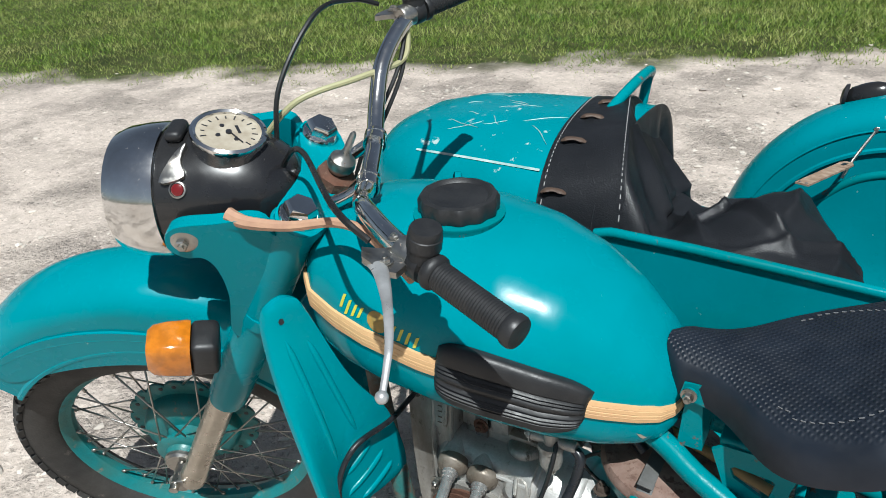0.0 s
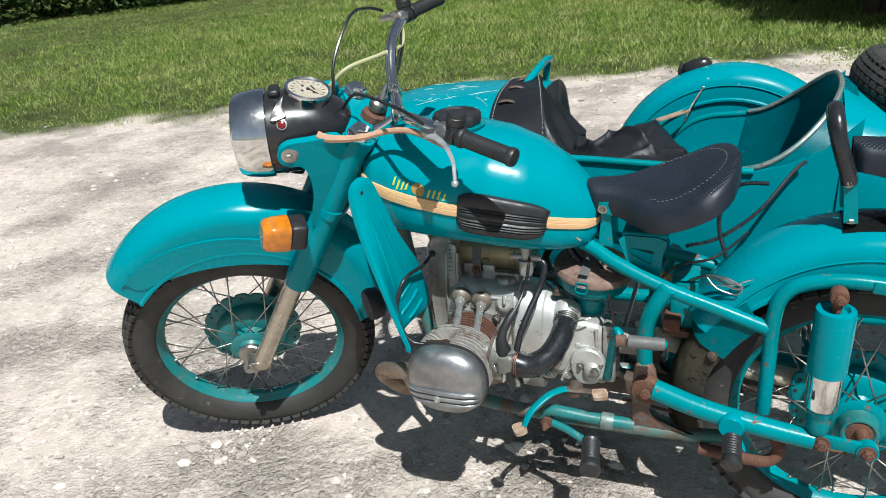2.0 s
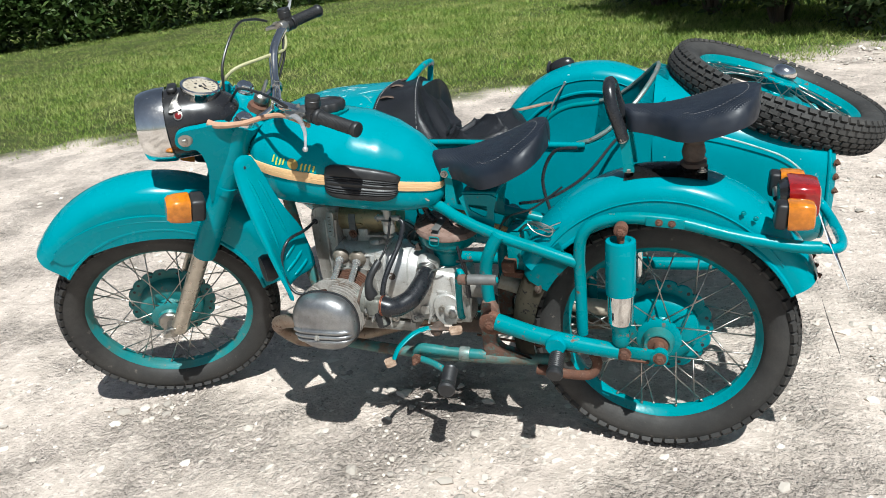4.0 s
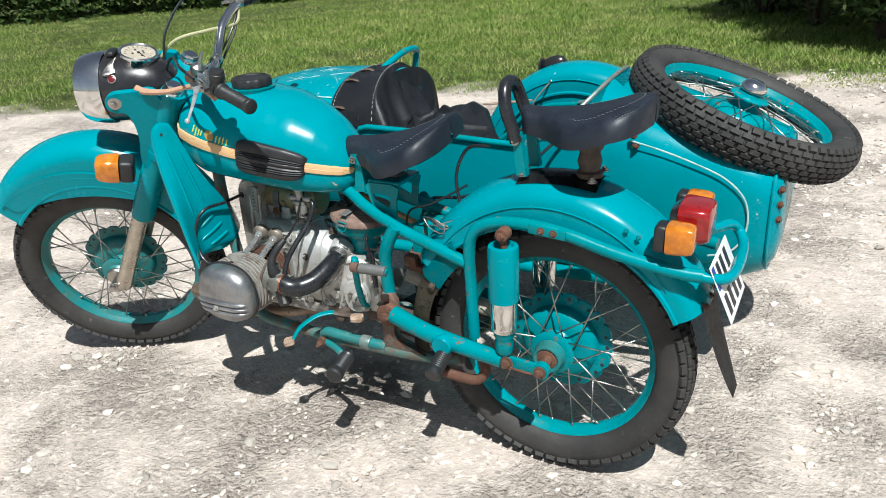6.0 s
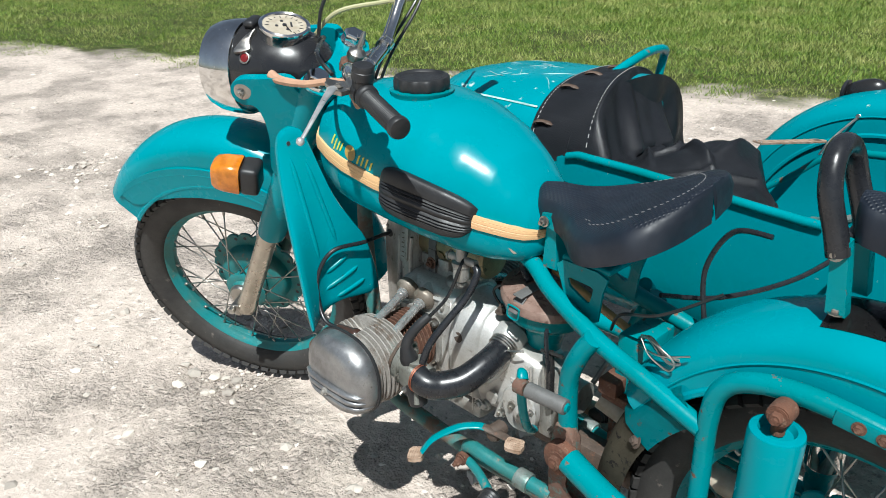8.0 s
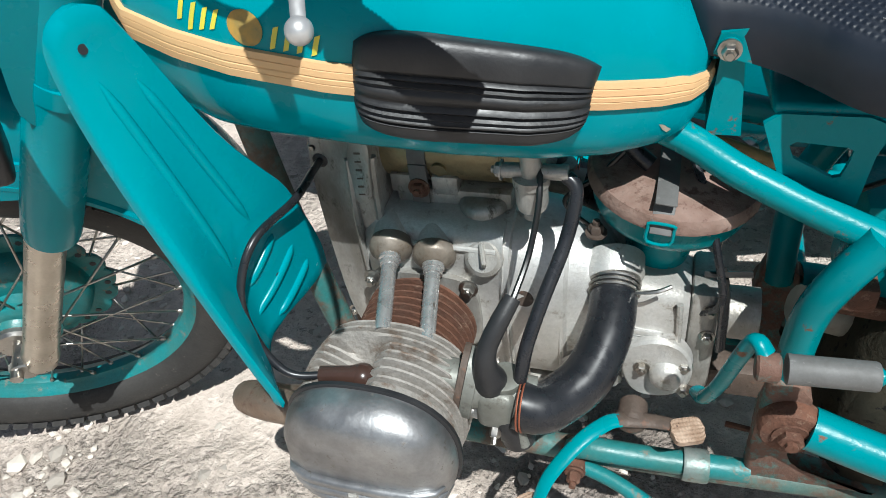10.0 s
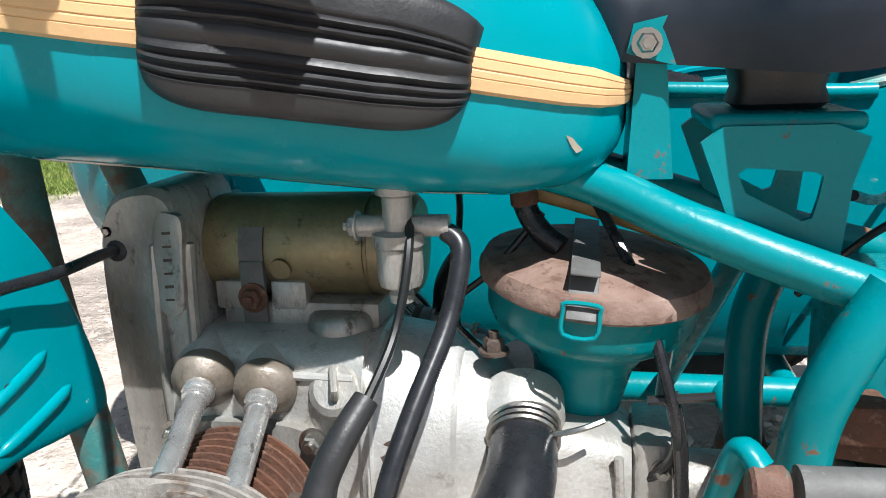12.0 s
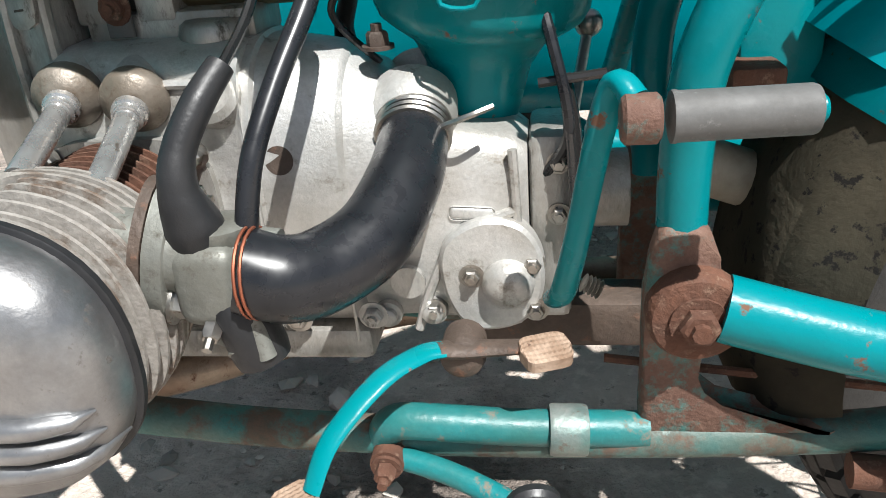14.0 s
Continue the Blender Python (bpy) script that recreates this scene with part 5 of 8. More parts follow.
for x, z in ((1.640, 0.700), (1.666, 0.688)):
    bm = B(); bolt(bm, (x, -0.0905, z), (0, -1, 0), 0.004, 0.003)
    part("fender_bolt", bm, M_paint_worn, rear_fender)

# tail lamp, indicators and plate
bm = B()
rows = []
for x, k in ((1.700, 0.75), (1.715, 0.95), (1.740, 1.0), (1.760, 1.0)):
    rows.append([Vector((x, 0.052 * k * math.copysign(abs(math.cos(a)) ** 0.5, math.cos(a)), 0.706 + 0.040 * k * math.copysign(abs(math.sin(a)) ** 0.5, math.sin(a)))) for a in np.linspace(0, 2 * math.pi, 28, endpoint=False)])
bridge(bm, rows)
tail = part("tail_lamp", bm, M_black_lamp, bike, "red tail lamp on the mudguard")
bm = B()
rows = []
for x, k in ((1.718, 1.05), (1.726, 1.08), (1.768, 1.0), (1.780, 0.90), (1.783, 0.75)):
    rows.append([Vector((x, 0.052 * k * math.copysign(abs(math.cos(a)) ** 0.4, math.cos(a)), 0.708 + 0.040 * k * math.copysign(abs(math.sin(a)) ** 0.4, math.sin(a)))) for a in np.linspace(0, 2 * math.pi, 32, endpoint=False)])
bridge(bm, rows)
part("lens", bm, M_red_lens, tail, "dusty red lens")
tail.location = (0.016, 0, 0)
for s in (-1, 1):
    bm = B(); box(bm, (0.026, 0.046, 0.058), pose(1.698, s * 0.092, 0.708, 0, 4, 0), 0.008, 3)
    ind = part("rear_turn_signal", bm, M_rubber, bike, "amber rear turn signal in a chipped black housing")
    bm = B()
    rows = []
    for x, k in ((1.710, 1.0), (1.715, 1.06), (1.750, 1.0), (1.761, 0.90), (1.764, 0.75)):
        rows.append([Vector((x, s * 0.092 + 0.026 * k * math.copysign(abs(math.cos(a)) ** 0.4, math.cos(a)), 0.708 + 0.030 * k * math.copysign(abs(math.sin(a)) ** 0.4, math.sin(a)))) for a in np.linspace(0, 2 * math.pi, 28, endpoint=False)])
    bridge(bm, rows)
    part("lens", bm, M_amber, ind, "amber lens")
    bm = B(); tube(bm, [(1.70, s * 0.07, 0.70), (1.70, s * 0.03, 0.69)], 0.008, 10, 1, False)
    part("stalk", bm, M_steel, ind)
    ind.location = (0.017, s * 0.012, -0.004)
PLATE = pose(1.838, 0.0, 0.585, 0, 66, 0)
bm = B(); box(bm, (0.13, 0.19, 0.002), PLATE, 0.0006)
plate = part("number_plate", bm, M_plate, bike, "white number plate with dark marks")
bm = B(); box(bm, (0.05, 0.020, 0.0008), PLATE @ pose(-0.035, -0.082, 0.0018))
part("country_field", bm, M_blue, plate)
bm = B()
for x, ys in ((-0.034, (-0.045, -0.005, 0.04)), (0.03, (-0.065, -0.025, 0.02, 0.06))):
    for y in ys:
        box(bm, (0.044, 0.022, 0.0008), PLATE @ pose(x, y, 0.0018))
part("mark", bm, M_dark, plate, "dark bars in place of the characters")


# ---- saddles ----
def saddle_rise(u, k):
    return -0.016 * abs(k) ** 2.4


def saddle(name, m, length, label, brim=1.0, wide=0.100):
    """A tractor-style saddle: x runs back from the nose; the pan rises to a brim at the rear."""
    rows_top, rows_all = [], []
    U = np.linspace(0, 1, 34)
    for u in U:
        x = length * u
        half = 0.040 + wide * (1 / (1 + math.exp(-(u - 0.34) * 12)))
        if u > 0.72:
            half *= math.sqrt(max(0.0008, 1 - ((u - 0.72) / 0.2802) ** 2.6))
        if u < 0.06:
            half *= 0.55 + 0.45 * math.sqrt(u / 0.06)
        zc = 0.012 - 0.010 * math.sin(math.pi * min(u / 0.8, 1)) + 0.050 * max(0, u - 0.45) ** 1.4 * 2 * brim
        ring = []
        for k in np.linspace(-1, 1, 25):
            y = half * k
            up = saddle_rise(u, k)
            roll = 0.016 * max(0, (abs(k) - 0.82) / 0.18) ** 2
            ring.append(Vector((x, y, zc + up - roll)))
        low = 0.020 + 0.008 * min(1, u / 0.4)
        for k in np.linspace(1, -1, 13):
            y = half * 1.0 * k * (1 - 0.04 * (1 - abs(k)))
            edge = saddle_rise(u, 1.0) - 0.016
            ring.append(Vector((x * (1 - 0.01), y, zc + edge * abs(k) - low * (0.55 + 0.45 * abs(k) ** 3))))
        rows_all.append([m @ p for p in ring])
    bm = B(); bridge(bm, rows_all)
    seat = part(name, bm, M_seat, bike, label, smooth=50)
    # row of stitches round the back
    bm = B()
    for k in range(46):
        a = radians(-118 + k * 236 / 45)
        u = 0.60 + 0.315 * math.cos(a)
        y = 0.98 * wide * math.sin(a) * (1.0 if u > 0.5 else 0.92)
        half = 0.040 + wide * (1 / (1 + math.exp(-(u - 0.34) * 12)))
        half *= math.sqrt(max(0.0008, 1 - ((max(u, 0.72) - 0.72) / 0.2802) ** 2.6))
        kk = min(1, abs(y) / half)
        z = 0.012 - 0.010 * math.sin(math.pi * min(u / 0.8, 1)) + 0.050 * max(0, u - 0.45) ** 1.4 * 2 * brim + saddle_rise(u, kk) - 0.016 * max(0, (kk - 0.82) / 0.18) ** 2
        box(bm, (0.0010, 0.0050, 0.0010), m @ pose(length * u, y, z + 0.0006, 0, 0, math.degrees(math.atan2(0.098 * math.cos(a), -0.315 * length * math.sin(a))) - 90))
    part("stitch", bm, M_thread_dark, seat, "pale stitched seam")
    # sprung frame below
    bm = B()
    tube(bm, [m @ Vector(p) for p in ((0.01, 0, -0.022), (length * 0.3, -0.03, -0.038), (length * 0.68, -0.080, -0.038), (length * 0.86, -0.06, -0.026), (length * 0.91, 0, -0.020), (length * 0.86, 0.06, -0.026), (length * 0.68, 0.080, -0.038), (length * 0.3, 0.03, -0.038), (0.01, 0, -0.022))], 0.008, 8, 5)
    box(bm, (0.020, 0.030, 0.020), m @ pose(length * 0.60, -0.082, -0.030), 0.004)
    box(bm, (0.020, 0.030, 0.020), m @ pose(length * 0.60, 0.082, -0.030), 0.004)
    part("saddle_frame", bm, M_black_lamp, seat, "black steel saddle frame")
    return seat


seat_r = saddle("rider_saddle", pose(0.900, 0.0, 0.812, 6, -7, 0), 0.300, "black vinyl tractor-style rider saddle", 0.80, 0.099)
seat_p = saddle("passenger_saddle", pose(1.380, 0.0, 0.918, 0, -4.0, 0), 0.288, "black vinyl passenger saddle on a sprung bracket", 0.40, 0.094)
# rider saddle bracket: pressed steel with a cut-out
def holed_plate(bm, outer, inner, y, thick):
    """A flat pressing in the xz plane with one opening; both outlines have as many points."""
    rings = [[Vector((x, y + dy, z)) for x, z in o] for o, dy in ((outer, 0), (outer, thick), (inner, thick), (inner, 0))]
    bridge(bm, rings, caps=False, loop=True)


for s in (-1, 1):
    bm = B()
    outer = [(0.972, 0.716), (0.985, 0.726), (1.05, 0.726), (1.070, 0.718), (1.062, 0.690), (1.058, 0.640), (1.046, 0.634), (0.990, 0.668)]
    inner = [(0.995, 0.696), (1.000, 0.700), (1.040, 0.697), (1.045, 0.694), (1.043, 0.680), (1.040, 0.668), (1.034, 0.666), (1.000, 0.684)]
    holed_plate(bm, outer, inner, s * 0.052, s * 0.005)
    part("saddle_bracket", bm, M_paint_worn, bike, "pressed teal saddle bracket with a cut-out")
bm = B()
box(bm, (0.092, 0.106, 0.012), pose(1.024, 0, 0.727), 0.005, 3)
part("bracket_bridge", bm, M_paint_worn, bike)
bm = B()
lathe(bm, [(0.026, 0), (0.031, 0.004), (0.028, 0.014), (0.031, 0.026), (0.030, 0.044), (0.024, 0.048)], pose(1.026, 0, 0.733), 24, shape=4.0)
part("rubber_spring", bm, M_rubber, bike, "black rubber saddle spring")
bm = B()
tube(bm, [(0.938, -0.050, 0.778), (0.938, 0.050, 0.778)], 0.009, 12, 1, False)
slab(bm, [(0.926, -0.046, 0.772), (0.930, -0.046, 0.790), (0.950, -0.046, 0.794), (1.092, -0.046, 0.786), (1.092, -0.046, 0.762), (0.955, -0.046, 0.764)], (0, 0.005, 0))
slab(bm, [(0.926, 0.041, 0.772), (0.930, 0.041, 0.790), (0.950, 0.041, 0.794), (1.092, 0.041, 0.786), (1.092, 0.041, 0.762), (0.955, 0.041, 0.764)], (0, 0.005, 0))
box(bm, (0.13, 0.085, 0.005), pose(1.024, 0, 0.786, 0, 2, 0), 0.001)
slab(bm, [(0.928, -0.036, 0.690), (0.958, -0.036, 0.690), (0.950, -0.036, 0.786), (0.934, -0.036, 0.790)], (0, 0.072, 0))
part("saddle_hinge", bm, M_paint_worn, bike, "hinged teal saddle arm on a pressed post")
for x, r, mat in ((0.938, 0.011, M_steel), (1.030, 0.012, M_rust)):
    bm = B(); bolt(bm, (x, -0.050, 0.778), (0, -1, 0), r * 0.6, 0.008)
    part("hinge_bolt", bm, mat, bike)
# passenger bracket
bm = B()
rows = []
for u in np.linspace(0, 1, 8):
    x = 1.362 + 0.185 * u
    z = GUARD.z + math.sqrt(max(0.01, 0.437 ** 2 - (x - GUARD.x) ** 2))
    rows.append([Vector((x, y, z - 0.035 * (1 - math.cos(y / 0.088 * math.pi / 2)) + 0.004)) for y in np.linspace(-0.056, 0.056, 7)])
bridge(bm, rows, wrap=False, caps=False)
bmesh.ops.solidify(bm, geom=list(bm.faces), thickness=-0.005)
brk = part("saddle_base", bm, M_black_lamp, bike, "black base plate bolted to the mudguard")
for y in (-0.04, 0.04):
    bm = B(); slab(bm, [(1.362, y - 0.010, 0.775), (1.386, y - 0.010, 0.775), (1.372, y - 0.010, 0.872), (1.352, y - 0.010, 0.872)], (0, 0.020, 0))
    part("front_strut", bm, M_paint_worn, brk, "teal steel saddle strut")
bm = B()
box(bm, (0.17, 0.06, 0.010), pose(1.440, 0, 0.875, 0, -4, 0), 0.003)
box(bm, (0.045, 0.06, 0.012), pose(1.525, 0, 0.872, 0, -8, 0), 0.003)
part("saddle_arm", bm, M_black_lamp, brk)
bm = B()
lathe(bm, [(0.030, 0), (0.030, 0.010), (0.022, 0.014), (0.027, 0.034), (0.022, 0.054), (0.030, 0.066), (0.030, 0.098)], pose(1.515, 0, 0.776), 20)
part("rubber_spring", bm, M_grime, brk, "black rubber saddle spring")
for p, w in (((1.374, -0.045, 0.776), (0, 0, 1)), ((1.374, 0.045, 0.776), (0, 0, 1)), ((1.535, -0.045, 0.776), (0, 0, 1)), ((1.535, 0.045, 0.776), (0, 0, 1)), ((1.360, -0.052, 0.856), (0, -1, 0)), ((1.360, 0.052, 0.856), (0, 1, 0))):
    bm = B(); bolt(bm, p, w, 0.0075, 0.006)
    part("bracket_bolt", bm, M_steel, brk)
bm = B()
tube(bm, [(1.362, -0.048, 0.852), (1.354, -0.048, 0.88), (1.338, -0.046, 0.925), (1.330, -0.030, 0.962), (1.328, 0.0, 0.974), (1.330, 0.030, 0.962), (1.338, 0.046, 0.925), (1.354, 0.048, 0.88), (1.362, 0.048, 0.852)], 0.0145, 14, 8)
part("grab_handle", bm, M_hose, brk, "looped grab handle wrapped in black rubber")
brk.location = (0.016, 0, 0.006)


# legshields: flat pressings with a rolled edge, flaring out at the foot
def legshield(s):
    TL = Vector((0.474, -0.240, 0.852))
    ex = Vector((0.27, 0.963, 0)).normalized()
    out = [(-0.006, -0.030), (0.0, 0.012), (0.016, 0.030), (0.034, 0.028), (0.047, 0.010), (0.078, -0.080), (0.098, -0.125), (0.121, -0.163), (0.150, -0.210), (0.167, -0.270), (0.172, -0.316), (0.162, -0.330), (0.125, -0.328), (0.085, -0.326), (0.040, -0.340), (0.004, -0.346), (-0.004, -0.330), (-0.006, -0.220), (-0.008, -0.110)]
    ring = spline([(x, 0, z) for x, z in out], 4, True)
    c = Vector((0.072, 0, -0.175))

    def place(x, z, lift):
        t = max(0.0, min(1.0, -z / 0.33))
        bend = 0.014 * math.sin(max(0, min(1, x / 0.16)) * math.pi) + 0.026 * t + 0.078 * t ** 1.4 * max(0.0, 1 - max(x, 0) / 0.062) ** 1.6 - 0.3 * (1 - t) * max(0, 0.014 - x)
        p = TL + ex * x + Vector((0.0, 0.0, z)) + Vector((0.963, -0.27, 0.05)).normalized() * (bend + lift)
        return Vector((p.x, -s * p.y, p.z))

    bm = B()
    rows = []
    for f, lift in ((1.0, -0.010), (1.0, 0.0), (0.965, 0.003), (0.90, 0.003), (0.82, 0.003), (0.74, 0.003), (0.65, 0.003), (0.55, 0.003), (0.4, 0.0028), (0.2, 0.0028), (0.02, 0.0028)):
        rows.append([place(c.x + (p.x - c.x) * f, c.z + (p.z - c.z) * f, lift) for p in ring])
    bridge(bm, rows, caps=False)
    bm.faces.new([v for v in bm.verts][-len(ring):])
    ob = part("legshield", bm, M_paint, bike, "pressed teal legshield with raised ribs", smooth=50)
    for a, b in (((0.014, -0.020), (0.046, -0.235)), ((0.040, -0.030), (0.086, -0.205)), ((0.055, -0.262), (0.106, -0.232)), ((0.050, -0.296), (0.128, -0.262)), ((0.072, -0.316), (0.142, -0.294))):
        bm = B()
        tube(bm, [place(a[0] + (b[0] - a[0]) * t, a[1] + (b[1] - a[1]) * t, 0.0016) for t in np.linspace(0, 1, 9)], [0.0005, 0.0046, 0.0052, 0.0052, 0.0052, 0.0052, 0.0052, 0.0046, 0.0005], 10, 2)
        part("rib", bm, M_paint, ob)
    for x, z in ((0.015, 0.002), (0.092, -0.276)):
        bm = B(); p = place(x, z, 0.0032)
        lathe(bm, [(0.004, 0), (0.004, 0.0008)], frame_to(p, p + Vector((0.9, 0.27 * s, 0.1))), 12)
        part("bolt_hole", bm, M_dark, ob)


for s in (-1, 1):
    legshield(s)

# ---- engine and gearbox ----
def ring_section(x, zb, zt, w, n=5.0, seg=40, yc=0.0):
    zc, h = (zb + zt) / 2, (zt - zb) / 2
    e = 2 / n
    return [Vector((x, yc + w * math.copysign(abs(math.cos(a)) ** e, math.cos(a)), zc + h * math.copysign(abs(math.sin(a)) ** e, math.sin(a)))) for a in np.linspace(0, 2 * math.pi, seg, endpoint=False)]


bm = B()
bridge(bm, [ring_section(*r) for r in ((0.575, 0.40, 0.555, 0.040), (0.580, 0.365, 0.560, 0.052), (0.60, 0.345, 0.574, 0.062), (0.735, 0.340, 0.574, 0.066), (0.742, 0.338, 0.570, 0.072))])
engine = part("engine", bm, M_alloy, bike, "grimy bare-alloy flat-twin engine")
bm = B()
bridge(bm, [ring_section(*r) for r in ((0.740, 0.336, 0.573, 0.074, 2.9), (0.748, 0.336, 0.573, 0.078, 2.7), (0.750, 0.338, 0.570, 0.075, 2.6), (0.785, 0.338, 0.564, 0.075, 2.6), (0.806, 0.338, 0.560, 0.072, 2.6), (0.810, 0.338, 0.556, 0.066, 2.6))])
part("flywheel_housing", bm, M_alloy, engine, "bright cast flywheel housing", smooth=45)
bm = B()
bridge(bm, [ring_section(*r) for r in ((0.804, 0.340, 0.556, 0.068, 2.6), (0.830, 0.340, 0.545, 0.062, 2.8), (0.845, 0.342, 0.528, 0.052, 3.6), (0.862, 0.342, 0.508, 0.050, 4.5), (0.925, 0.344, 0.498, 0.050, 4.5), (0.936, 0.350, 0.490, 0.042, 4.5))])
gearbox = part("gearbox", bm, M_alloy, bike, "cast alloy gearbox", smooth=45)
bm = B()
box(bm, (0.27, 0.11, 0.030), pose(0.675, 0, 0.330), 0.008)
part("sump", bm, M_alloy_dark, engine, "dirty oil pan")
bm = B()
out = [(0.545, 0.40), (0.535, 0.46), (0.530, 0.61), (0.540, 0.672), (0.572, 0.688), (0.598, 0.676), (0.604, 0.61), (0.604, 0.44), (0.590, 0.385), (0.565, 0.375)]
ring = spline([(x, 0, z) for x, z in out], 4, True)
bridge(bm, [[Vector((p.x, y, p.z)) for p in ring] for y in (0.048, -0.040)] + [[Vector((0.568 + (p.x - 0.568) * 0.92, -0.046, 0.52 + (p.z - 0.52) * 0.97)) for p in ring]])
fc = part("front_cover", bm, M_alloy_dark, engine, "dull cast timing cover")
bm = B()
tube(bm, [(0.580, -0.046, 0.645), (0.577, -0.049, 0.56), (0.580, -0.049, 0.43)], 0.006, 8, 6, squash=0.7)
part("cover_rib", bm, M_alloy_dark, fc)
bm = B()
tube(bm, [(0.604, -0.040, 0.645), (0.602, -0.044, 0.56), (0.604, -0.046, 0.43)], 0.005, 8, 6)
part("cover_seam", bm, M_alloy_dark, fc)
bm = B()
ring = spline([(-0.011, -0.036, 0), (-0.013, 0.0, 0), (-0.009, 0.036, 0), (0.003, 0.040, 0), (0.012, 0.034, 0), (0.011, 0.0, 0), (0.009, -0.036, 0)], 3, True)
PAD = Matrix.Translation((0.592, -0.0475, 0.630)) @ pose(0, 0, 0, 90, 4, 0)
bridge(bm, [[PAD @ (p + Vector((0, 0, -0.004))) for p in ring], [PAD @ (p + Vector((0, 0, 0.003))) for p in ring], [PAD @ (p * 0.9 + Vector((0, 0, 0.004))) for p in ring]])
part("number_pad", bm, M_alloy_dark, fc, "cast pad with stamped marks")
for k in range(6):
    bm = B(); box(bm, (0.007, 0.0022 if k % 2 else 0.0016, 0.0006), PAD @ pose(0.0, -0.027 + k * 0.0105, 0.0043, 0, 0, 8))
    part("stamp", bm, M_grime, fc)
for p in ((0.541, -0.040, 0.655), (0.540, -0.040, 0.41), (0.596, -0.045, 0.40), (0.566, -0.045, 0.385)):
    bm = B(); bolt(bm, p, (0, -1, 0), 0.0055, 0.005)
    part("cover_screw", bm, M_steel, fc)
# generator on its saddle
bm = B()
G = frame_to((0.606, 0.022, 0.630), (0.80, 0.022, 0.630))
lathe(bm, [(0.026, -0.006), (0.041, -0.003), (0.042, 0.004), (0.042, 0.128), (0.0405, 0.1285), (0.0405, 0.131), (0.042, 0.132), (0.042, 0.160), (0.036, 0.166), (0.018, 0.168)], G, 40)
gen = part("generator", bm, M_brass, engine, "oily brass-coloured generator")
bm = B()
rings = []
for a in np.linspace(150, 395, 22):
    c, w = math.cos(radians(a)), math.sin(radians(a))
    rings.append([Vector((0.645 + dx, 0.022 + c * r, 0.630 + w * r)) for dx, r in ((-0.010, 0.0424), (-0.010, 0.0445), (0.010, 0.0445), (0.010, 0.0424))])
bridge(bm, rings)
box(bm, (0.020, 0.004, 0.050), pose(0.645, -0.022, 0.601), 0.001)
part("strap", bm, M_sleeve, gen, "steel generator strap")
bm = B(); bolt(bm, (0.645, -0.024, 0.597), (0, -1, 0), 0.0085, 0.007)
part("strap_bolt", bm, M_rust, gen)
bm = B(); lathe(bm, [(0.0085, 0), (0.0085, 0.003)], frame_to((0.668, -0.0185, 0.620), (0.668, -1, 0.36)), 16)
part("slotted_screw", bm, M_brass, gen)
bm = B()
box(bm, (0.13, 0.060, 0.024), pose(0.680, 0.012, 0.580), 0.004)
for x in (0.625, 0.672):
    box(bm, (0.030, 0.030, 0.024), pose(x, -0.004, 0.597), 0.003)
part("generator_saddle", bm, M_alloy_dark, engine)
bm = B()
lathe(bm, [(0.026, 0), (0.027, 0.008), (0.025, 0.014), (0.021, 0.017), (0.012, 0.018)], pose(0.713, -0.014, 0.568), 28)
box(bm, (0.018, 0.005, 0.006), pose(0.713, -0.014, 0.588), 0.001)
part("filler_plug", bm, M_alloy_dark, engine, "grimy screw plug on the crankcase")
bm = B()
lathe(bm, [(0.020, 0), (0.022, 0.010), (0.021, 0.018), (0.016, 0.022)], frame_to((0.722, -0.050, 0.532), (0.722, -0.45, 0.80)), 22)
box(bm, (0.006, 0.026, 0.014), Matrix.Translation((0.722, -0.069, 0.548)) @ pose(0, 0, 0, 30, 0, 20), 0.003)
part("dipstick_plug", bm, M_alloy_dark, engine)
for p in ((0.818, -0.036, 0.524), (0.754, -0.060, 0.360)):
    bm = B(); bolt(bm, p, (0, -1, 0.15), 0.008, 0.007)
    part("case_bolt", bm, M_steel, engine)
bm = B(); lathe(bm, [(0.0105, 0), (0.0105, 0.0012)], frame_to((0.765, -0.0715, 0.495), (0.765, -1, 0.62)), 20)
part("rubber_plug", bm, M_grime, engine)
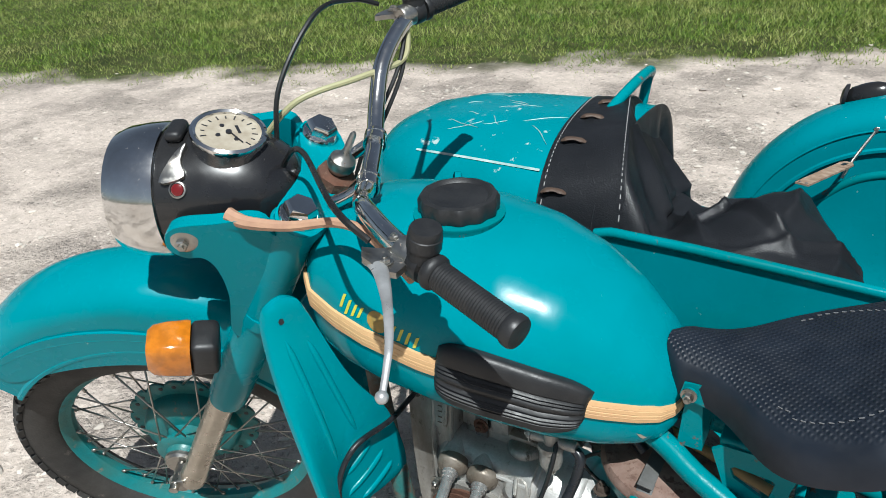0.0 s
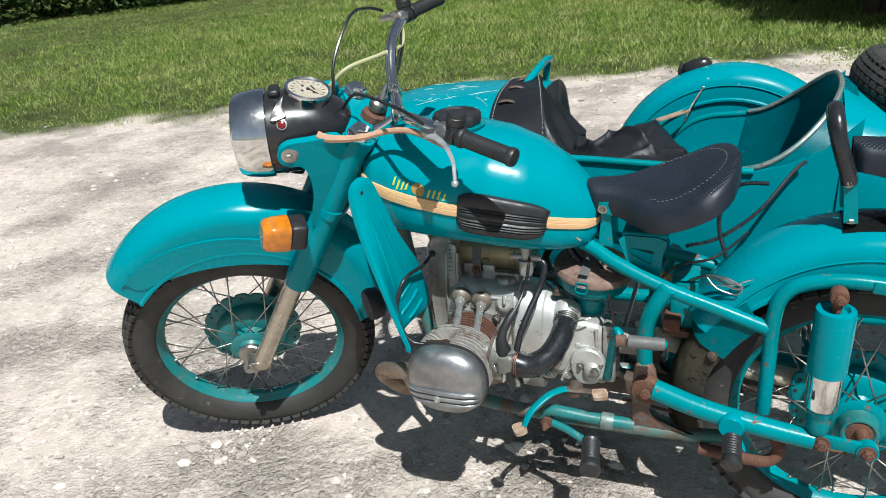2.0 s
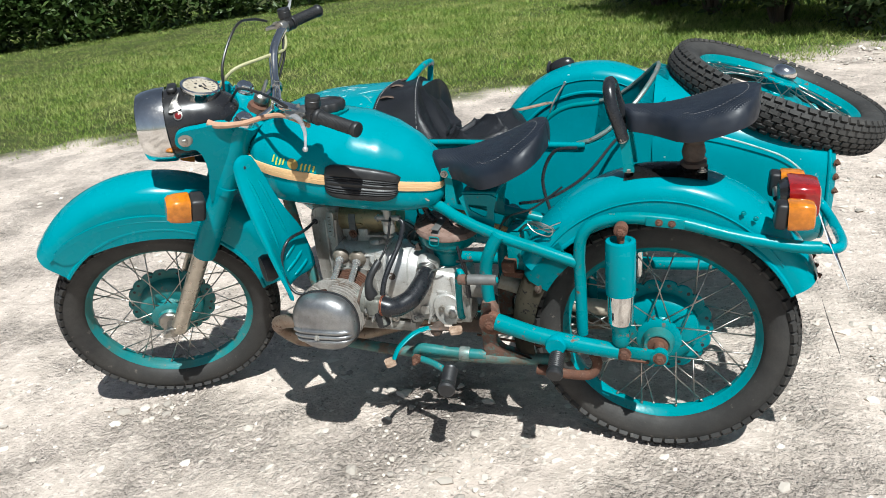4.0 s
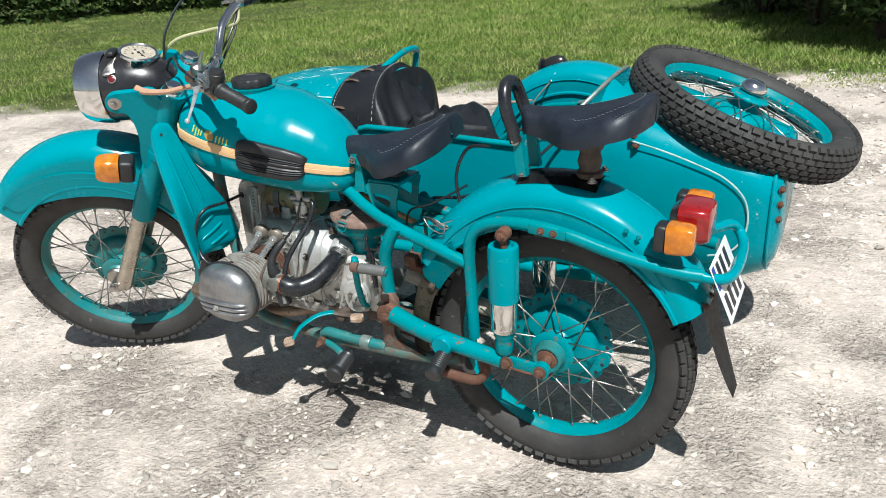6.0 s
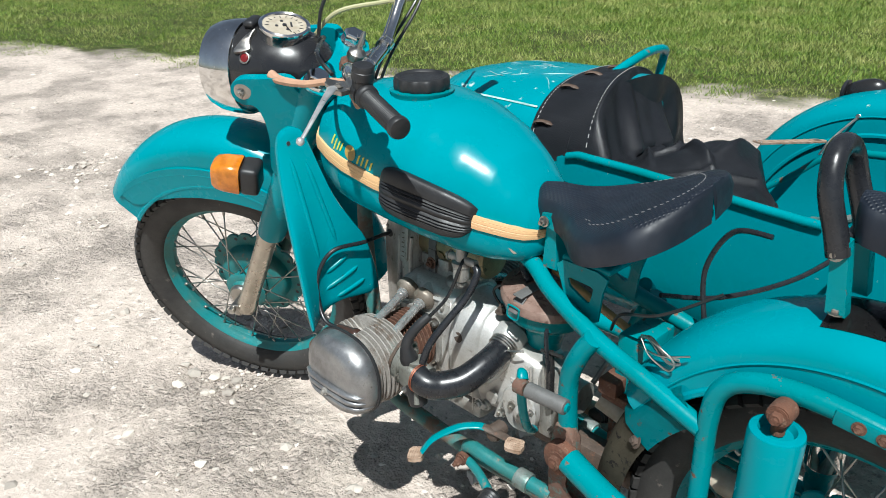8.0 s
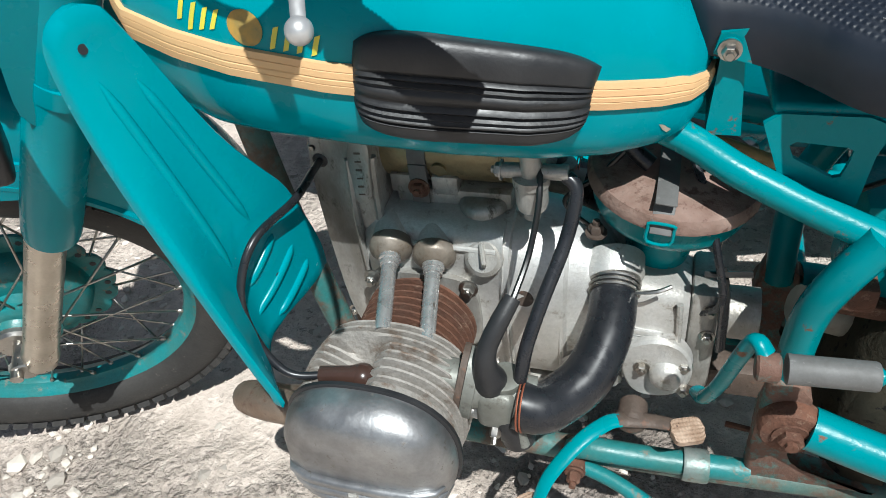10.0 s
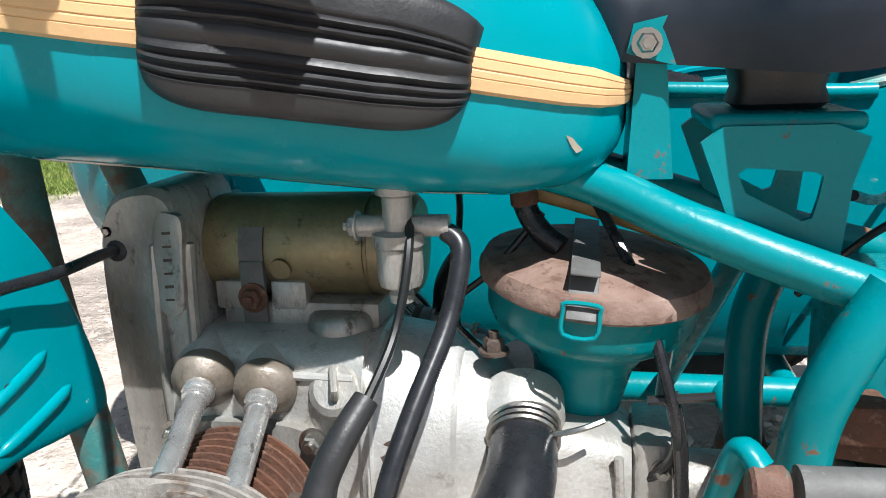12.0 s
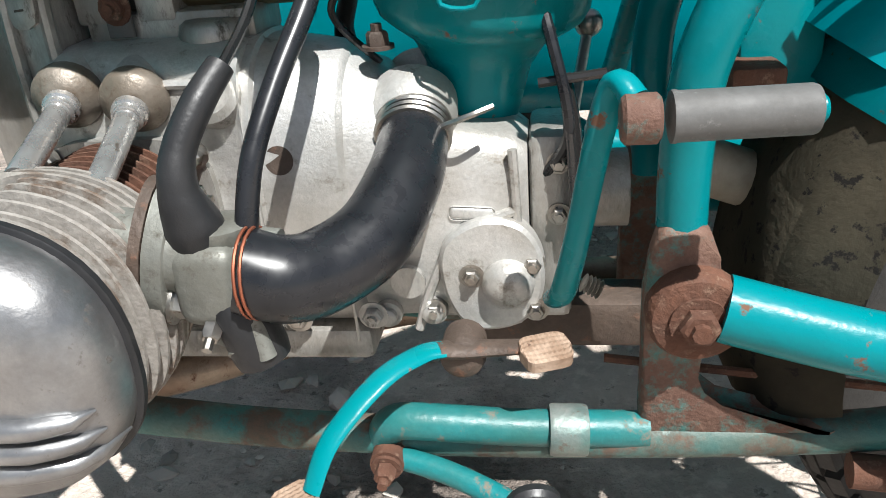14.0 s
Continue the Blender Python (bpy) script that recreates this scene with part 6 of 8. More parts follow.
for s in (-1, 1):
    # cylinder barrel
    A = frame_to((0.647, s * 0.060, 0.452), (0.647, s * 1.0, 0.452))
    bm = B()
    prof = [(0.052, 0.0), (0.056, 0.006), (0.056, 0.014), (0.046, 0.016)]
    h = 0.020
    while h < 0.088:
        prof += [(0.046, h), (0.064, h + 0.0012), (0.064, h + 0.0034), (0.046, h + 0.0048)]
        h += 0.0095
    prof += [(0.046, 0.096)]
    lathe(bm, prof, A, 40)
    cyl = part("cylinder", bm, M_rust, bike, "finned cylinder with rusty barrel", smooth=30)
    bm = B()
    h = 0.096
    prof = [(0.05, h)]
    k = 0
    while h < 0.172:
        big = 0.078 + 0.006 * math.sin(math.pi * k / 8)
        prof += [(0.060, h), (big, h + 0.0014), (big, h + 0.0040), (0.060, h + 0.0056)]
        h += 0.0098
        k += 1
    prof += [(0.060, h), (0.082, h + 0.001), (0.084, h + 0.009), (0.082, h + 0.010)]
    rings = []
    for r, hh in prof:
        ring = []
        for w in np.linspace(0, 2 * math.pi, 72, endpoint=False):
            c, q = math.cos(w), math.sin(w)
            cut = 1 - 0.46 * math.exp(-((w - radians(108)) / 0.30) ** 4) * min(1, max(0, (hh - 0.118) / 0.01))
            ring.append(Vector((0.645 + r * cut * 1.05 * math.copysign(abs(c) ** 0.833, c), s * (0.060 + hh), 0.452 + r * cut * 0.95 * math.copysign(abs(q) ** 0.833, q))))
        rings.append(ring)
    bridge(bm, rings)
    head = part("cylinder_head", bm, M_fin, cyl, "dusty grey finned cylinder head", smooth=30)
    bm = B()
    g = h + 0.009
    lathe(bm, [(0.084, g), (0.0855, g + 0.001), (0.0855, g + 0.005), (0.084, g + 0.006)], A, 48, sx=1.06, sy=0.95, shape=2.4)
    part("gasket", bm, M_rubber, cyl)
    bm = B()
    prof = [(0.082, g + 0.005), (0.0825, g + 0.016), (0.079, g + 0.030), (0.070, g + 0.042), (0.052, g + 0.049), (0.02, g + 0.051)]
    lathe(bm, prof, A, 56, sx=1.06, sy=0.95, shape=2.4)
    cover = part("rocker_cover", bm, M_cover, cyl, "dull polished alloy rocker cover", smooth=60)
    for q in (0.0, 0.014, 0.028):
        bm = B()
        pts = []
        for x in np.linspace(-0.081, 0.081, 22):
            z = -0.012 - q
            r = math.sqrt((abs(x) / (0.0825 * 1.06)) ** 2.4 + (abs(z) / (0.0825 * 0.95)) ** 2.4) ** (1 / 1.2)
            rr = min(0.999, r)
            d = g + 0.005 + float(np.interp(rr, [0.0, 0.24, 0.63, 0.85, 0.957, 1.0], [0.046, 0.046, 0.044, 0.037, 0.025, 0.006]))
            pts.append(Vector((0.647 + x, s * (0.0615 + d), 0.452 + z)))
        tube(bm, pts, [0.0008 + 0.0054 * max(0.0, 1 - (abs(k - 10.5) / 10.5) ** 6) ** 0.5 for k in range(22)], 12, 1)
        part("cover_rib", bm, M_cover, cover)
    bm = B(); bolt(bm, (0.640, s * (0.060 + g + 0.047), 0.425), (0, s, 0), 0.009, 0.010)
    part("cover_nut", bm, M_alloy_dark, cover)
    # push-rod tubes
    for x, dx, zt, zl in ((0.619, 0.021, 0.546, 0.522), (0.668, 0.017, 0.541, 0.510)):
        bm = B()
        top, low = Vector((x, s * 0.068, zt)), Vector((x + dx, s * 0.168, zl))
        m = frame_to(top, low)
        lathe(bm, [(0.0185, -0.040), (0.0200, -0.030), (0.0205, -0.012), (0.0185, -0.006)], m, 26)
        part("tappet_boss", bm, M_alloy, engine, "cast tappet boss")
        bm = B()
        lathe(bm, [(0.0190, -0.010), (0.0228, -0.008), (0.0238, -0.003), (0.0236, 0.003), (0.0220, 0.006), (0.0175, 0.009), (0.0150, 0.012), (0.0105, 0.013)], m, 28)
        part("tube_cup", bm, M_cup, cyl, "oily tappet tube cup")
        bm = B(); tube(bm, [top, low], 0.0085, 16, 1, False)
        lathe(bm, [(0.0095, 0.012), (0.0122, 0.013), (0.0122, 0.018), (0.0105, 0.019), (0.0105, 0.024), (0.0088, 0.025)], m, 18)
        part("pushrod_tube", bm, M_tube_steel, cyl, "bright push-rod tube")
    # spark plug, cap and lead
    tip = Vector((0.634, s * 0.217, 0.507))
    bm = B()
    lathe(bm, [(0.011, -0.004), (0.011, 0.006), (0.0085, 0.008), (0.0075, 0.026)], frame_to(tip + Vector((0.022, -s * 0.006, -0.028)), tip), 14)
    part("spark_plug", bm, M_plate, cyl, "white spark plug")
    bm = B()
    tube(bm, [tip + Vector((0.012, -s * 0.002, -0.010)), tip, tip + Vector((-0.014, s * 0.003, 0.003)), tip + Vector((-0.042, s * 0.006, 0.002))], [0.011, 0.0140, 0.0100, 0.0088], 16, 6)
    bmesh.ops.create_uvsphere(bm, u_segments=16, v_segments=12, radius=0.0145, matrix=Matrix.Translation(tip))
    part("plug_cap", bm, M_brown, cyl, "brown bakelite plug cap")
    bm = B()
    tube(bm, [tip + Vector((-0.038, s * 0.006, 0.002)), Vector((0.562, s * 0.232, 0.516)), Vector((0.535, s * 0.225, 0.548)), Vector((0.528, s * 0.216, 0.600)), Vector((0.538, s * 0.185, 0.642)), Vector((0.552, s * 0.120, 0.644)), Vector((0.550, s * 0.070, 0.643)), Vector((0.547, s * 0.040, 0.640))], 0.0042, 10, 10)
    part("ignition_lead", bm, M_hose, cyl, "thick black ignition lead")
    bm = B(); lathe(bm, [(0.0085, 0), (0.0085, 0.004), (0.005, 0.006)], frame_to((0.547, s * 0.043, 0.640), (0.547, s * 1, 0.640)), 16)
    part("grommet", bm, M_rubber, cyl)
    # carburettor
    bm = B()
    C0 = Vector((0.712, s * 0.186, 0.487)); ax = Vector((1.0, -s * 0.05, -0.20)).normalized()
    across = Vector((0, s, 0)) - ax * ax.dot(Vector((0, s, 0))); across.normalize()
    tall = ax.cross(across); tall = tall if tall.z > 0 else -tall
    tall, across = (tall * 0.94 - across * 0.34).normalized(), (across * 0.94 + tall * 0.34).normalized()
    lip = [(0.040 * math.copysign(abs(math.cos(a)) ** 1.25, math.cos(a)), 0.0255 * math.copysign(abs(math.sin(a)) ** 0.9, math.sin(a))) for a in np.linspace(0, 2 * math.pi, 32, endpoint=False)]
    bridge(bm, [[C0 + ax * q + tall * (u * k) + across * (v * k) for u, v in lip] for q, k in ((0.016, 1.0), (0.027, 1.0), (0.028, 0.95))])
    tube(bm, [C0 + ax * 0.028, C0 + ax * 0.046], [0.0245, 0.0225], 22, 1, False)
    tube(bm, [C0 - ax * 0.02, C0 + ax * 0.085], 0.021, 20, 1, False)
    lathe(bm, [(0.016, -0.028), (0.017, -0.02), (0.017, 0.012), (0.0185, 0.014), (0.0185, 0.022), (0.012, 0.024)], Matrix.Translation(C0 + ax * 0.056), 22)
    lathe(bm, [(0.012, -0.055), (0.017, -0.050), (0.018, -0.022)], Matrix.Translation(C0 + ax * 0.052), 18)
    tube(bm, [C0 + ax * 0.07 + Vector((0, s * 0.018, -0.02)), C0 + ax * 0.078 + Vector((0, s * 0.022, -0.05))], 0.006, 10, 1, False)
    lathe(bm, [(0.0085, 0), (0.0085, 0.012)], frame_to(C0 + ax * 0.062 + Vector((0, s * 0.012, -0.046)), C0 + ax * 0.062 + Vector((0, s * 0.04, -0.07))), 10)
    box(bm, (0.040, 0.044, 0.050), Matrix.Translation(C0 + ax * 0.050 + Vector((0, s * 0.004, -0.010))), 0.010, 3)
    carb = part("carburettor", bm, M_pot, bike, "pot-metal carburettor")
    bm = B(); bolt(bm, C0 + ax * 0.050 + Vector((0, s * 0.016, -0.030)), (0, s, -0.5), 0.006, 0.014, False)
    part("carb_screw", bm, M_steel, carb)
    bm = B()
    bolt(bm, C0 + ax * 0.028 + tall * 0.030, ax, 0.0095, 0.009)
    tube(bm, [C0 + ax * 0.030 + tall * 0.030, C0 + ax * 0.044 + tall * 0.030], 0.0045, 10, 1, False)
    part("carb_bolt", bm, M_steel, carb)
    bm = B(); bolt(bm, C0 + ax * 0.028 - tall * 0.030, ax, 0.0095, 0.009)
    part("carb_bolt", bm, M_steel, carb)
    bm = B()
    bridge(bm, [[C0 + ax * q + tall * (u * 1.04) + across * (v * 1.06) for u, v in lip] for q in (0.009, 0.0155)])
    part("inlet_flange", bm, M_grime, carb, "rust-stained inlet flange and gasket")
    bm = B()
    lathe(bm, [(0.012, -0.062), (0.0165, -0.060), (0.0175, -0.054), (0.0175, -0.018), (0.015, -0.014)], Matrix.Translation(C0 + ax * 0.056 + Vector((0, s * 0.010, -0.004))) @ pose(0, 0, 0, 0, -14, 0), 22)
    part("bowl_cover", bm, M_rubber, carb, "black float-bowl cover")
    bm = B()
    tube(bm, [C0 + ax * 0.044 + Vector((0, s * 0.004, 0.012)), C0 + ax * 0.044 + Vector((0, s * 0.008, 0.024)), C0 + ax * 0.042 + Vector((0, s * 0.010, 0.044)), C0 + ax * 0.044 + Vector((0, s * 0.004, 0.064)), C0 + ax * 0.054 + Vector((0, -s * 0.010, 0.088)), C0 + ax * 0.064 + Vector((0, -s * 0.026, 0.106))], [0.0180, 0.0165, 0.0112, 0.0095, 0.0092, 0.0080], 18, 8)
    part("cable_boot", bm, M_rubber, carb, "black rubber cable boot")
    bm = B()
    tube(bm, [C0 + ax * 0.064 + Vector((0, -s * 0.025, 0.104)), Vector((0.785, s * 0.12, 0.61)), Vector((0.79, s * 0.09, 0.665)), Vector((0.77, s * 0.03, 0.70))], 0.0032, 8, 8)
    part("throttle_cable", bm, M_wire_gloss, carb)
    # intake elbow
    bm = B()
    e0 = Vector((0.780, s * 0.194, 0.473))
    tube(bm, [e0, e0 + Vector((0.022, -s * 0.004, -0.008)), Vector((0.819, s * 0.172, 0.461)), Vector((0.843, s * 0.142, 0.468)), Vector((0.857, s * 0.098, 0.487)), Vector((0.858, s * 0.056, 0.502)), Vector((0.854, s * 0.036, 0.512))], [0.0250, 0.0255, 0.0258, 0.0258, 0.0252, 0.0246, 0.0240], 24, 8)
    elbow = part("intake_elbow", bm, M_hose, bike, "smooth black rubber intake elbow")
    bm = B()
    for k in range(2):
        p = e0 + ax * (0.005 + 0.0034 * k)
        ring = [p + (Vector((0, 1, 0)) * math.cos(a) + Vector((0, 0, 1)) * math.sin(a)) * 0.0262 for a in np.linspace(0, 2 * math.pi, 24, endpoint=False)]
        tube(bm, ring, 0.0010, 6, 1, True, closed=True)
    part("wire_clip", bm, M_copper, elbow, "twisted copper wire clip")
    bm = B()
    for k in range(3):
        p = Vector((0.858, s * (0.046 + k * 0.005), 0.507 - k * 0.002))
        m = frame_to(p, p + Vector((0.05, s, -0.35)))
        lathe(bm, [(0.0262, -0.0018), (0.0275, 0), (0.0262, 0.0018)], m, 28)
    tube(bm, [(0.880, s * 0.062, 0.512), (0.900, s * 0.066, 0.520), (0.915, s * 0.060, 0.524)], 0.0022, 6, 4)
    part("spring_clip", bm, M_steel, elbow)
    bm = B()
    lathe(bm, [(0.033, -0.02), (0.032, 0.0), (0.028, 0.008)], frame_to((0.856, s * 0.036, 0.510), (0.864, s * 0.09, 0.49)), 28)
    part("intake_port", bm, M_alloy, gearbox)
    # header pipe stub seen under the legshield
    bm = B()
    tube(bm, [(0.60, s * 0.20, 0.425), (0.55, s * 0.205, 0.42), (0.50, s * 0.20, 0.41), (0.455, s * 0.182, 0.39), (0.445, s * 0.15, 0.35), (0.475, s * 0.10, 0.29), (0.54, s * 0.03, 0.265), (0.62, 0.05 + s * 0.04, 0.262), (0.80, 0.16 + s * 0.028, 0.255), (1.10, 0.19 + s * 0.026, 0.25), (1.38, 0.21 + s * 0.026, 0.25)], 0.0195, 16, 8)
    part("exhaust_pipe", bm, M_pipe, bike, "scorched exhaust pipe, rusty and dull")

# gearbox covers, ribs and fasteners
bm = B()
ring = spline([(0.872, 0, 0.420), (0.900, 0, 0.440), (0.930, 0, 0.436), (0.946, 0, 0.410), (0.944, 0, 0.375), (0.925, 0, 0.352), (0.890, 0, 0.350), (0.872, 0, 0.380)], 5, True)
bridge(bm, [[Vector((p.x, -0.045, p.z)) for p in ring], [Vector((p.x, -0.058, p.z)) for p in ring], [Vector((0.908 + (p.x - 0.908) * 0.93, -0.061, 0.395 + (p.z - 0.395) * 0.93)) for p in ring]])
part("kick_cover", bm, M_alloy, gearbox, "cast kick-start cover")
bm = B()
lathe(bm, [(0.020, 0), (0.019, 0.008), (0.014, 0.014), (0.005, 0.0165)], frame_to((0.920, -0.059, 0.390), (0.920, -1, 0.390)), 26)
part("domed_cap", bm, M_alloy, gearbox)
for p in ((0.893, -0.060, 0.396), (0.861, -0.052, 0.362), (0.940, -0.058, 0.366), (0.938, -0.057, 0.404), (0.872, -0.020, 0.524)):
    bm = B(); bolt(bm, p, (0, -1, 0), 0.0068, 0.006)
    part("cover_bolt", bm, M_steel, gearbox)
bm = B()
box(bm, (0.034, 0.004, 0.011), pose(0.895, -0.050, 0.442, 0, 4, 0), 0.0035, 3)
part("cast_lug", bm, M_alloy, gearbox)
bm = B()
lathe(bm, [(0.013, 0), (0.013, 0.006)], frame_to((0.845, -0.058, 0.392), (0.845, -1, 0.392)), 22)
part("oil_plug", bm, M_alloy_dark, gearbox)
bm = B(); bolt(bm, (0.816, -0.066, 0.366), (0, -1, 0), 0.008, 0.007)
part("drain_bolt", bm, M_alloy_dark, gearbox)
bm = B()
box(bm, (0.030, 0.075, 0.15), pose(0.952, 0.0, 0.42), 0.006)
lathe(bm, [(0.030, 0), (0.030, 0.05)], frame_to((0.960, 0, 0.44), (1.0, 0, 0.44)), 22)
part("rear_housing", bm, M_alloy_dark, gearbox)
for z in (0.475, 0.435):
    bm = B(); bolt(bm, (0.958, -0.0375, z), (0, -1, 0), 0.006, 0.006)
    part("housing_bolt", bm, M_steel, gearbox)
bm = B()
tube(bm, [(0.962, -0.045, 0.540), (0.968, -0.050, 0.50), (0.972, -0.050, 0.43)], [0.006, 0.008, 0.007], 10, 6, squash=0.5)
tube(bm, [(0.945, -0.048, 0.535), (0.99, -0.048, 0.540)], 0.0035, 8, 1, False)
part("clutch_lever", bm, M_black_lamp, gearbox, "dark clutch release arm")
bm = B()
tube(bm, [(0.962, 0.10, 0.40), (0.975, 0.15, 0.46), (0.988, 0.188, 0.520)], 0.0055, 10, 4)
bmesh.ops.create_uvsphere(bm, u_segments=18, v_segments=12, radius=0.0135, matrix=Matrix.Translation((0.990, 0.192, 0.530)))
part("hand_shift", bm, M_steel, gearbox, "gear lever with a ball knob")
# kick-start pedal
bm = B()
tube(bm, [(0.955, -0.075, 0.385), (0.960, -0.098, 0.405), (0.969, -0.125, 0.462), (0.979, -0.145, 0.528), (0.987, -0.154, 0.560), (0.996, -0.163, 0.553)], [0.010, 0.0095, 0.0085, 0.0085, 0.0085, 0.010], 14, 6, squash=0.75)
kick = part("kick_starter", bm, M_paint_worn, bike, "teal kick-start lever with chipped paint")
bm = B()
lathe(bm, [(0.011, -0.010), (0.0132, -0.008), (0.0132, 0.008), (0.011, 0.010)], frame_to((0.998, -0.170, 0.545), (1.2, -0.166, 0.545)), 20)
part("pivot_knuckle", bm, M_lug, kick, "teal knuckle chipped to rust")
bm = B()
lathe(bm, [(0.009, 0.016), (0.0135, 0.017), (0.0138, 0.019), (0.0132, 0.021), (0.0130, 0.086), (0.0122, 0.088), (0.008, 0.089)], frame_to((0.996, -0.170, 0.545), (1.2, -0.160, 0.546)), 24)
part("foot_sleeve", bm, M_sleeve, kick, "grey worn foot sleeve")
bm = B()
lathe(bm, [(0.0080, 0.088), (0.0080, 0.0905), (0.006, 0.0925)], frame_to((0.996, -0.170, 0.545), (1.2, -0.160, 0.546)), 18)
part("pin_end", bm, M_paint_worn, kick)
# gear pedal
bm = B()
tube(bm, [(0.798, -0.205, 0.318), (0.810, -0.185, 0.345), (0.838, -0.150, 0.366), (0.862, -0.124, 0.369), (0.876, -0.116, 0.368)], [0.0072, 0.0082, 0.0090, 0.0092, 0.0090], 14, 6, squash=0.42)
pedal = part("gear_pedal", bm, M_paint_worn, bike, "rocking teal gear pedal, rear half rusted bare")
bm = B()
tube(bm, [(0.872, -0.117, 0.368), (0.888, -0.110, 0.364), (0.912, -0.108, 0.364), (0.938, -0.112, 0.368)], [0.0094, 0.0110, 0.0095, 0.0080], 14, 6, squash=0.5)
part("rear_arm", bm, M_grime, pedal, "bare rear arm, brown with rust and oil")
bm = B()
lathe(bm, [(0.010, -0.030), (0.016, -0.024), (0.017, 0.0), (0.015, 0.006), (0.008, 0.010)], frame_to((0.888, -0.106, 0.356), (0.888, -0.5, 0.36)), 22)
part("pivot_boss", bm, M_grime, pedal, "oily pivot boss")
for p, rz in (((0.790, -0.212, 0.312), -55), ((0.947, -0.116, 0.366), 20)):
    bm = B()
    m = Matrix.Translation(p) @ pose(0, 0, 0, 8, 0, rz)
    rings = []
    for a in range(21):
        x = (a - 10) * 0.0018
        e = 0.0135 * (1 - (abs(a - 10) / 10) ** 6) ** 0.5 + 0.001
        rings.append([m @ Vector((x, -e, -0.004)), m @ Vector((x, e, -0.004))] + [m @ Vector((x, e * (1 - b / 6), 0.0045 + (0.0013 if a % 2 and b % 2 else 0.0))) for b in range(13)])
    bridge(bm, rings)
    part("pedal_pad", bm, M_strap, pedal, "worn knurled pedal pad", smooth=12)
# rider footrests
for s in (-1, 1):
    bm = B()
    tube(bm, [(0.822, s * 0.104, 0.280), (0.835, s * 0.112, 0.300), (0.87, s * 0.112, 0.300), (0.93, s * 0.106, 0.292), (1.02, s * 0.098, 0.286)], 0.014, 14, 6)
    fr = part("footrest", bm, M_paint_dusty, bike, "rider footrest on a teal bracket")
    bm = B(); lathe(bm, [(0.0185, -0.014), (0.0195, -0.011), (0.0195, 0.011), (0.0185, 0.014)], frame_to((0.962, s * 0.104, 0.289), (1.05, s * 0.098, 0.284)), 24)
    part("clamp_ring", bm, M_bare, fr, "pale clamp ring")
    bm = B(); lathe(bm, [(0.013, 0), (0.013, 0.016)], frame_to((0.828, s * 0.114, 0.274), (0.828, s * 1.0, 0.25)), 16)
    bolt(bm, (0.828, s * 0.130, 0.273), (0, s, -0.1), 0.008, 0.012)
    part("stay_bolt", bm, M_rust, fr)
    bm = B(); tube(bm, [(0.832, s * 0.118, 0.272), (0.87, s * 0.128, 0.268), (0.91, s * 0.145, 0.262), (0.932, s * 0.160, 0.258)], 0.009, 12, 6)
    part("arm", bm, M_paint_dusty, fr)
    bm = B()
    lathe(bm, [(0.012, 0), (0.020, 0.004), (0.021, 0.010)] + [q for k in range(10) for q in ((0.0182, 0.014 + k * 0.0062), (0.0200, 0.0165 + k * 0.0062))] + [(0.0225, 0.080), (0.0225, 0.090), (0.018, 0.094)], frame_to((0.936, s * 0.158, 0.272), (0.952, s * 0.25, 0.266)), 24)
    part("rubber", bm, M_rubber, fr, "ribbed black footrest rubber")
bm = B()
tube(bm, [(1.16, -0.11, 0.262), (1.26, -0.12, 0.262), (1.30, -0.118, 0.268), (1.315, -0.112, 0.295), (1.305, -0.105, 0.318)], 0.013, 12, 8)
part("stand_leg", bm, M_rust, bike, "rusty centre stand leg")
bm = B()
box(bm, (0.26, 0.05, 0.045), pose(1.02, 0.03, 0.31), 0.008)
part("cross_member", bm, M_grime, bike)
# air cleaner
AC = pose(0.897, 0.023, 0.512, 4, 6, 0)
bm = B()
lathe(bm, [(0.032, -0.020), (0.036, 0.004), (0.040, 0.026), (0.050, 0.044), (0.066, 0.055), (0.075, 0.062), (0.079, 0.071), (0.080, 0.094), (0.082, 0.096), (0.078, 0.100)], AC, 48)
cleaner = part("air_cleaner", bm, M_paint_worn, bike, "teal air cleaner with a flaking, rusty lid")
bm = B()
lathe(bm, [(0.084, 0.092), (0.0875, 0.095), (0.0880, 0.102), (0.084, 0.110), (0.060, 0.118), (0.030, 0.121), (0.004, 0.122)], AC, 48)
part("lid", bm, M_rust_pale, cleaner, "flaking pinkish lid eaten by rust")
bm = B()
box(bm, (0.020, 0.145, 0.0022), AC @ pose(-0.008, -0.010, 0.1235, -2, 0, 0), 0.0008)
box(bm, (0.020, 0.034, 0.0022), AC @ pose(-0.008, -0.080, 0.109, 42, 0, 0), 0.0008)
part("lid_strap", bm, M_sleeve, cleaner, "sprung steel lid strap")
bm = B()
ring = [AC @ Vector((-0.008 + x, -0.0895 - 0.002 * (z < 0.09), z)) for x, z in ((-0.0105, 0.108), (0.0105, 0.108), (0.012, 0.102), (0.0105, 0.086), (-0.0105, 0.086), (-0.012, 0.102))]
tube(bm, ring, 0.0017, 8, 3, True, closed=True)
part("latch", bm, M_paint_worn, cleaner, "teal wire latch")
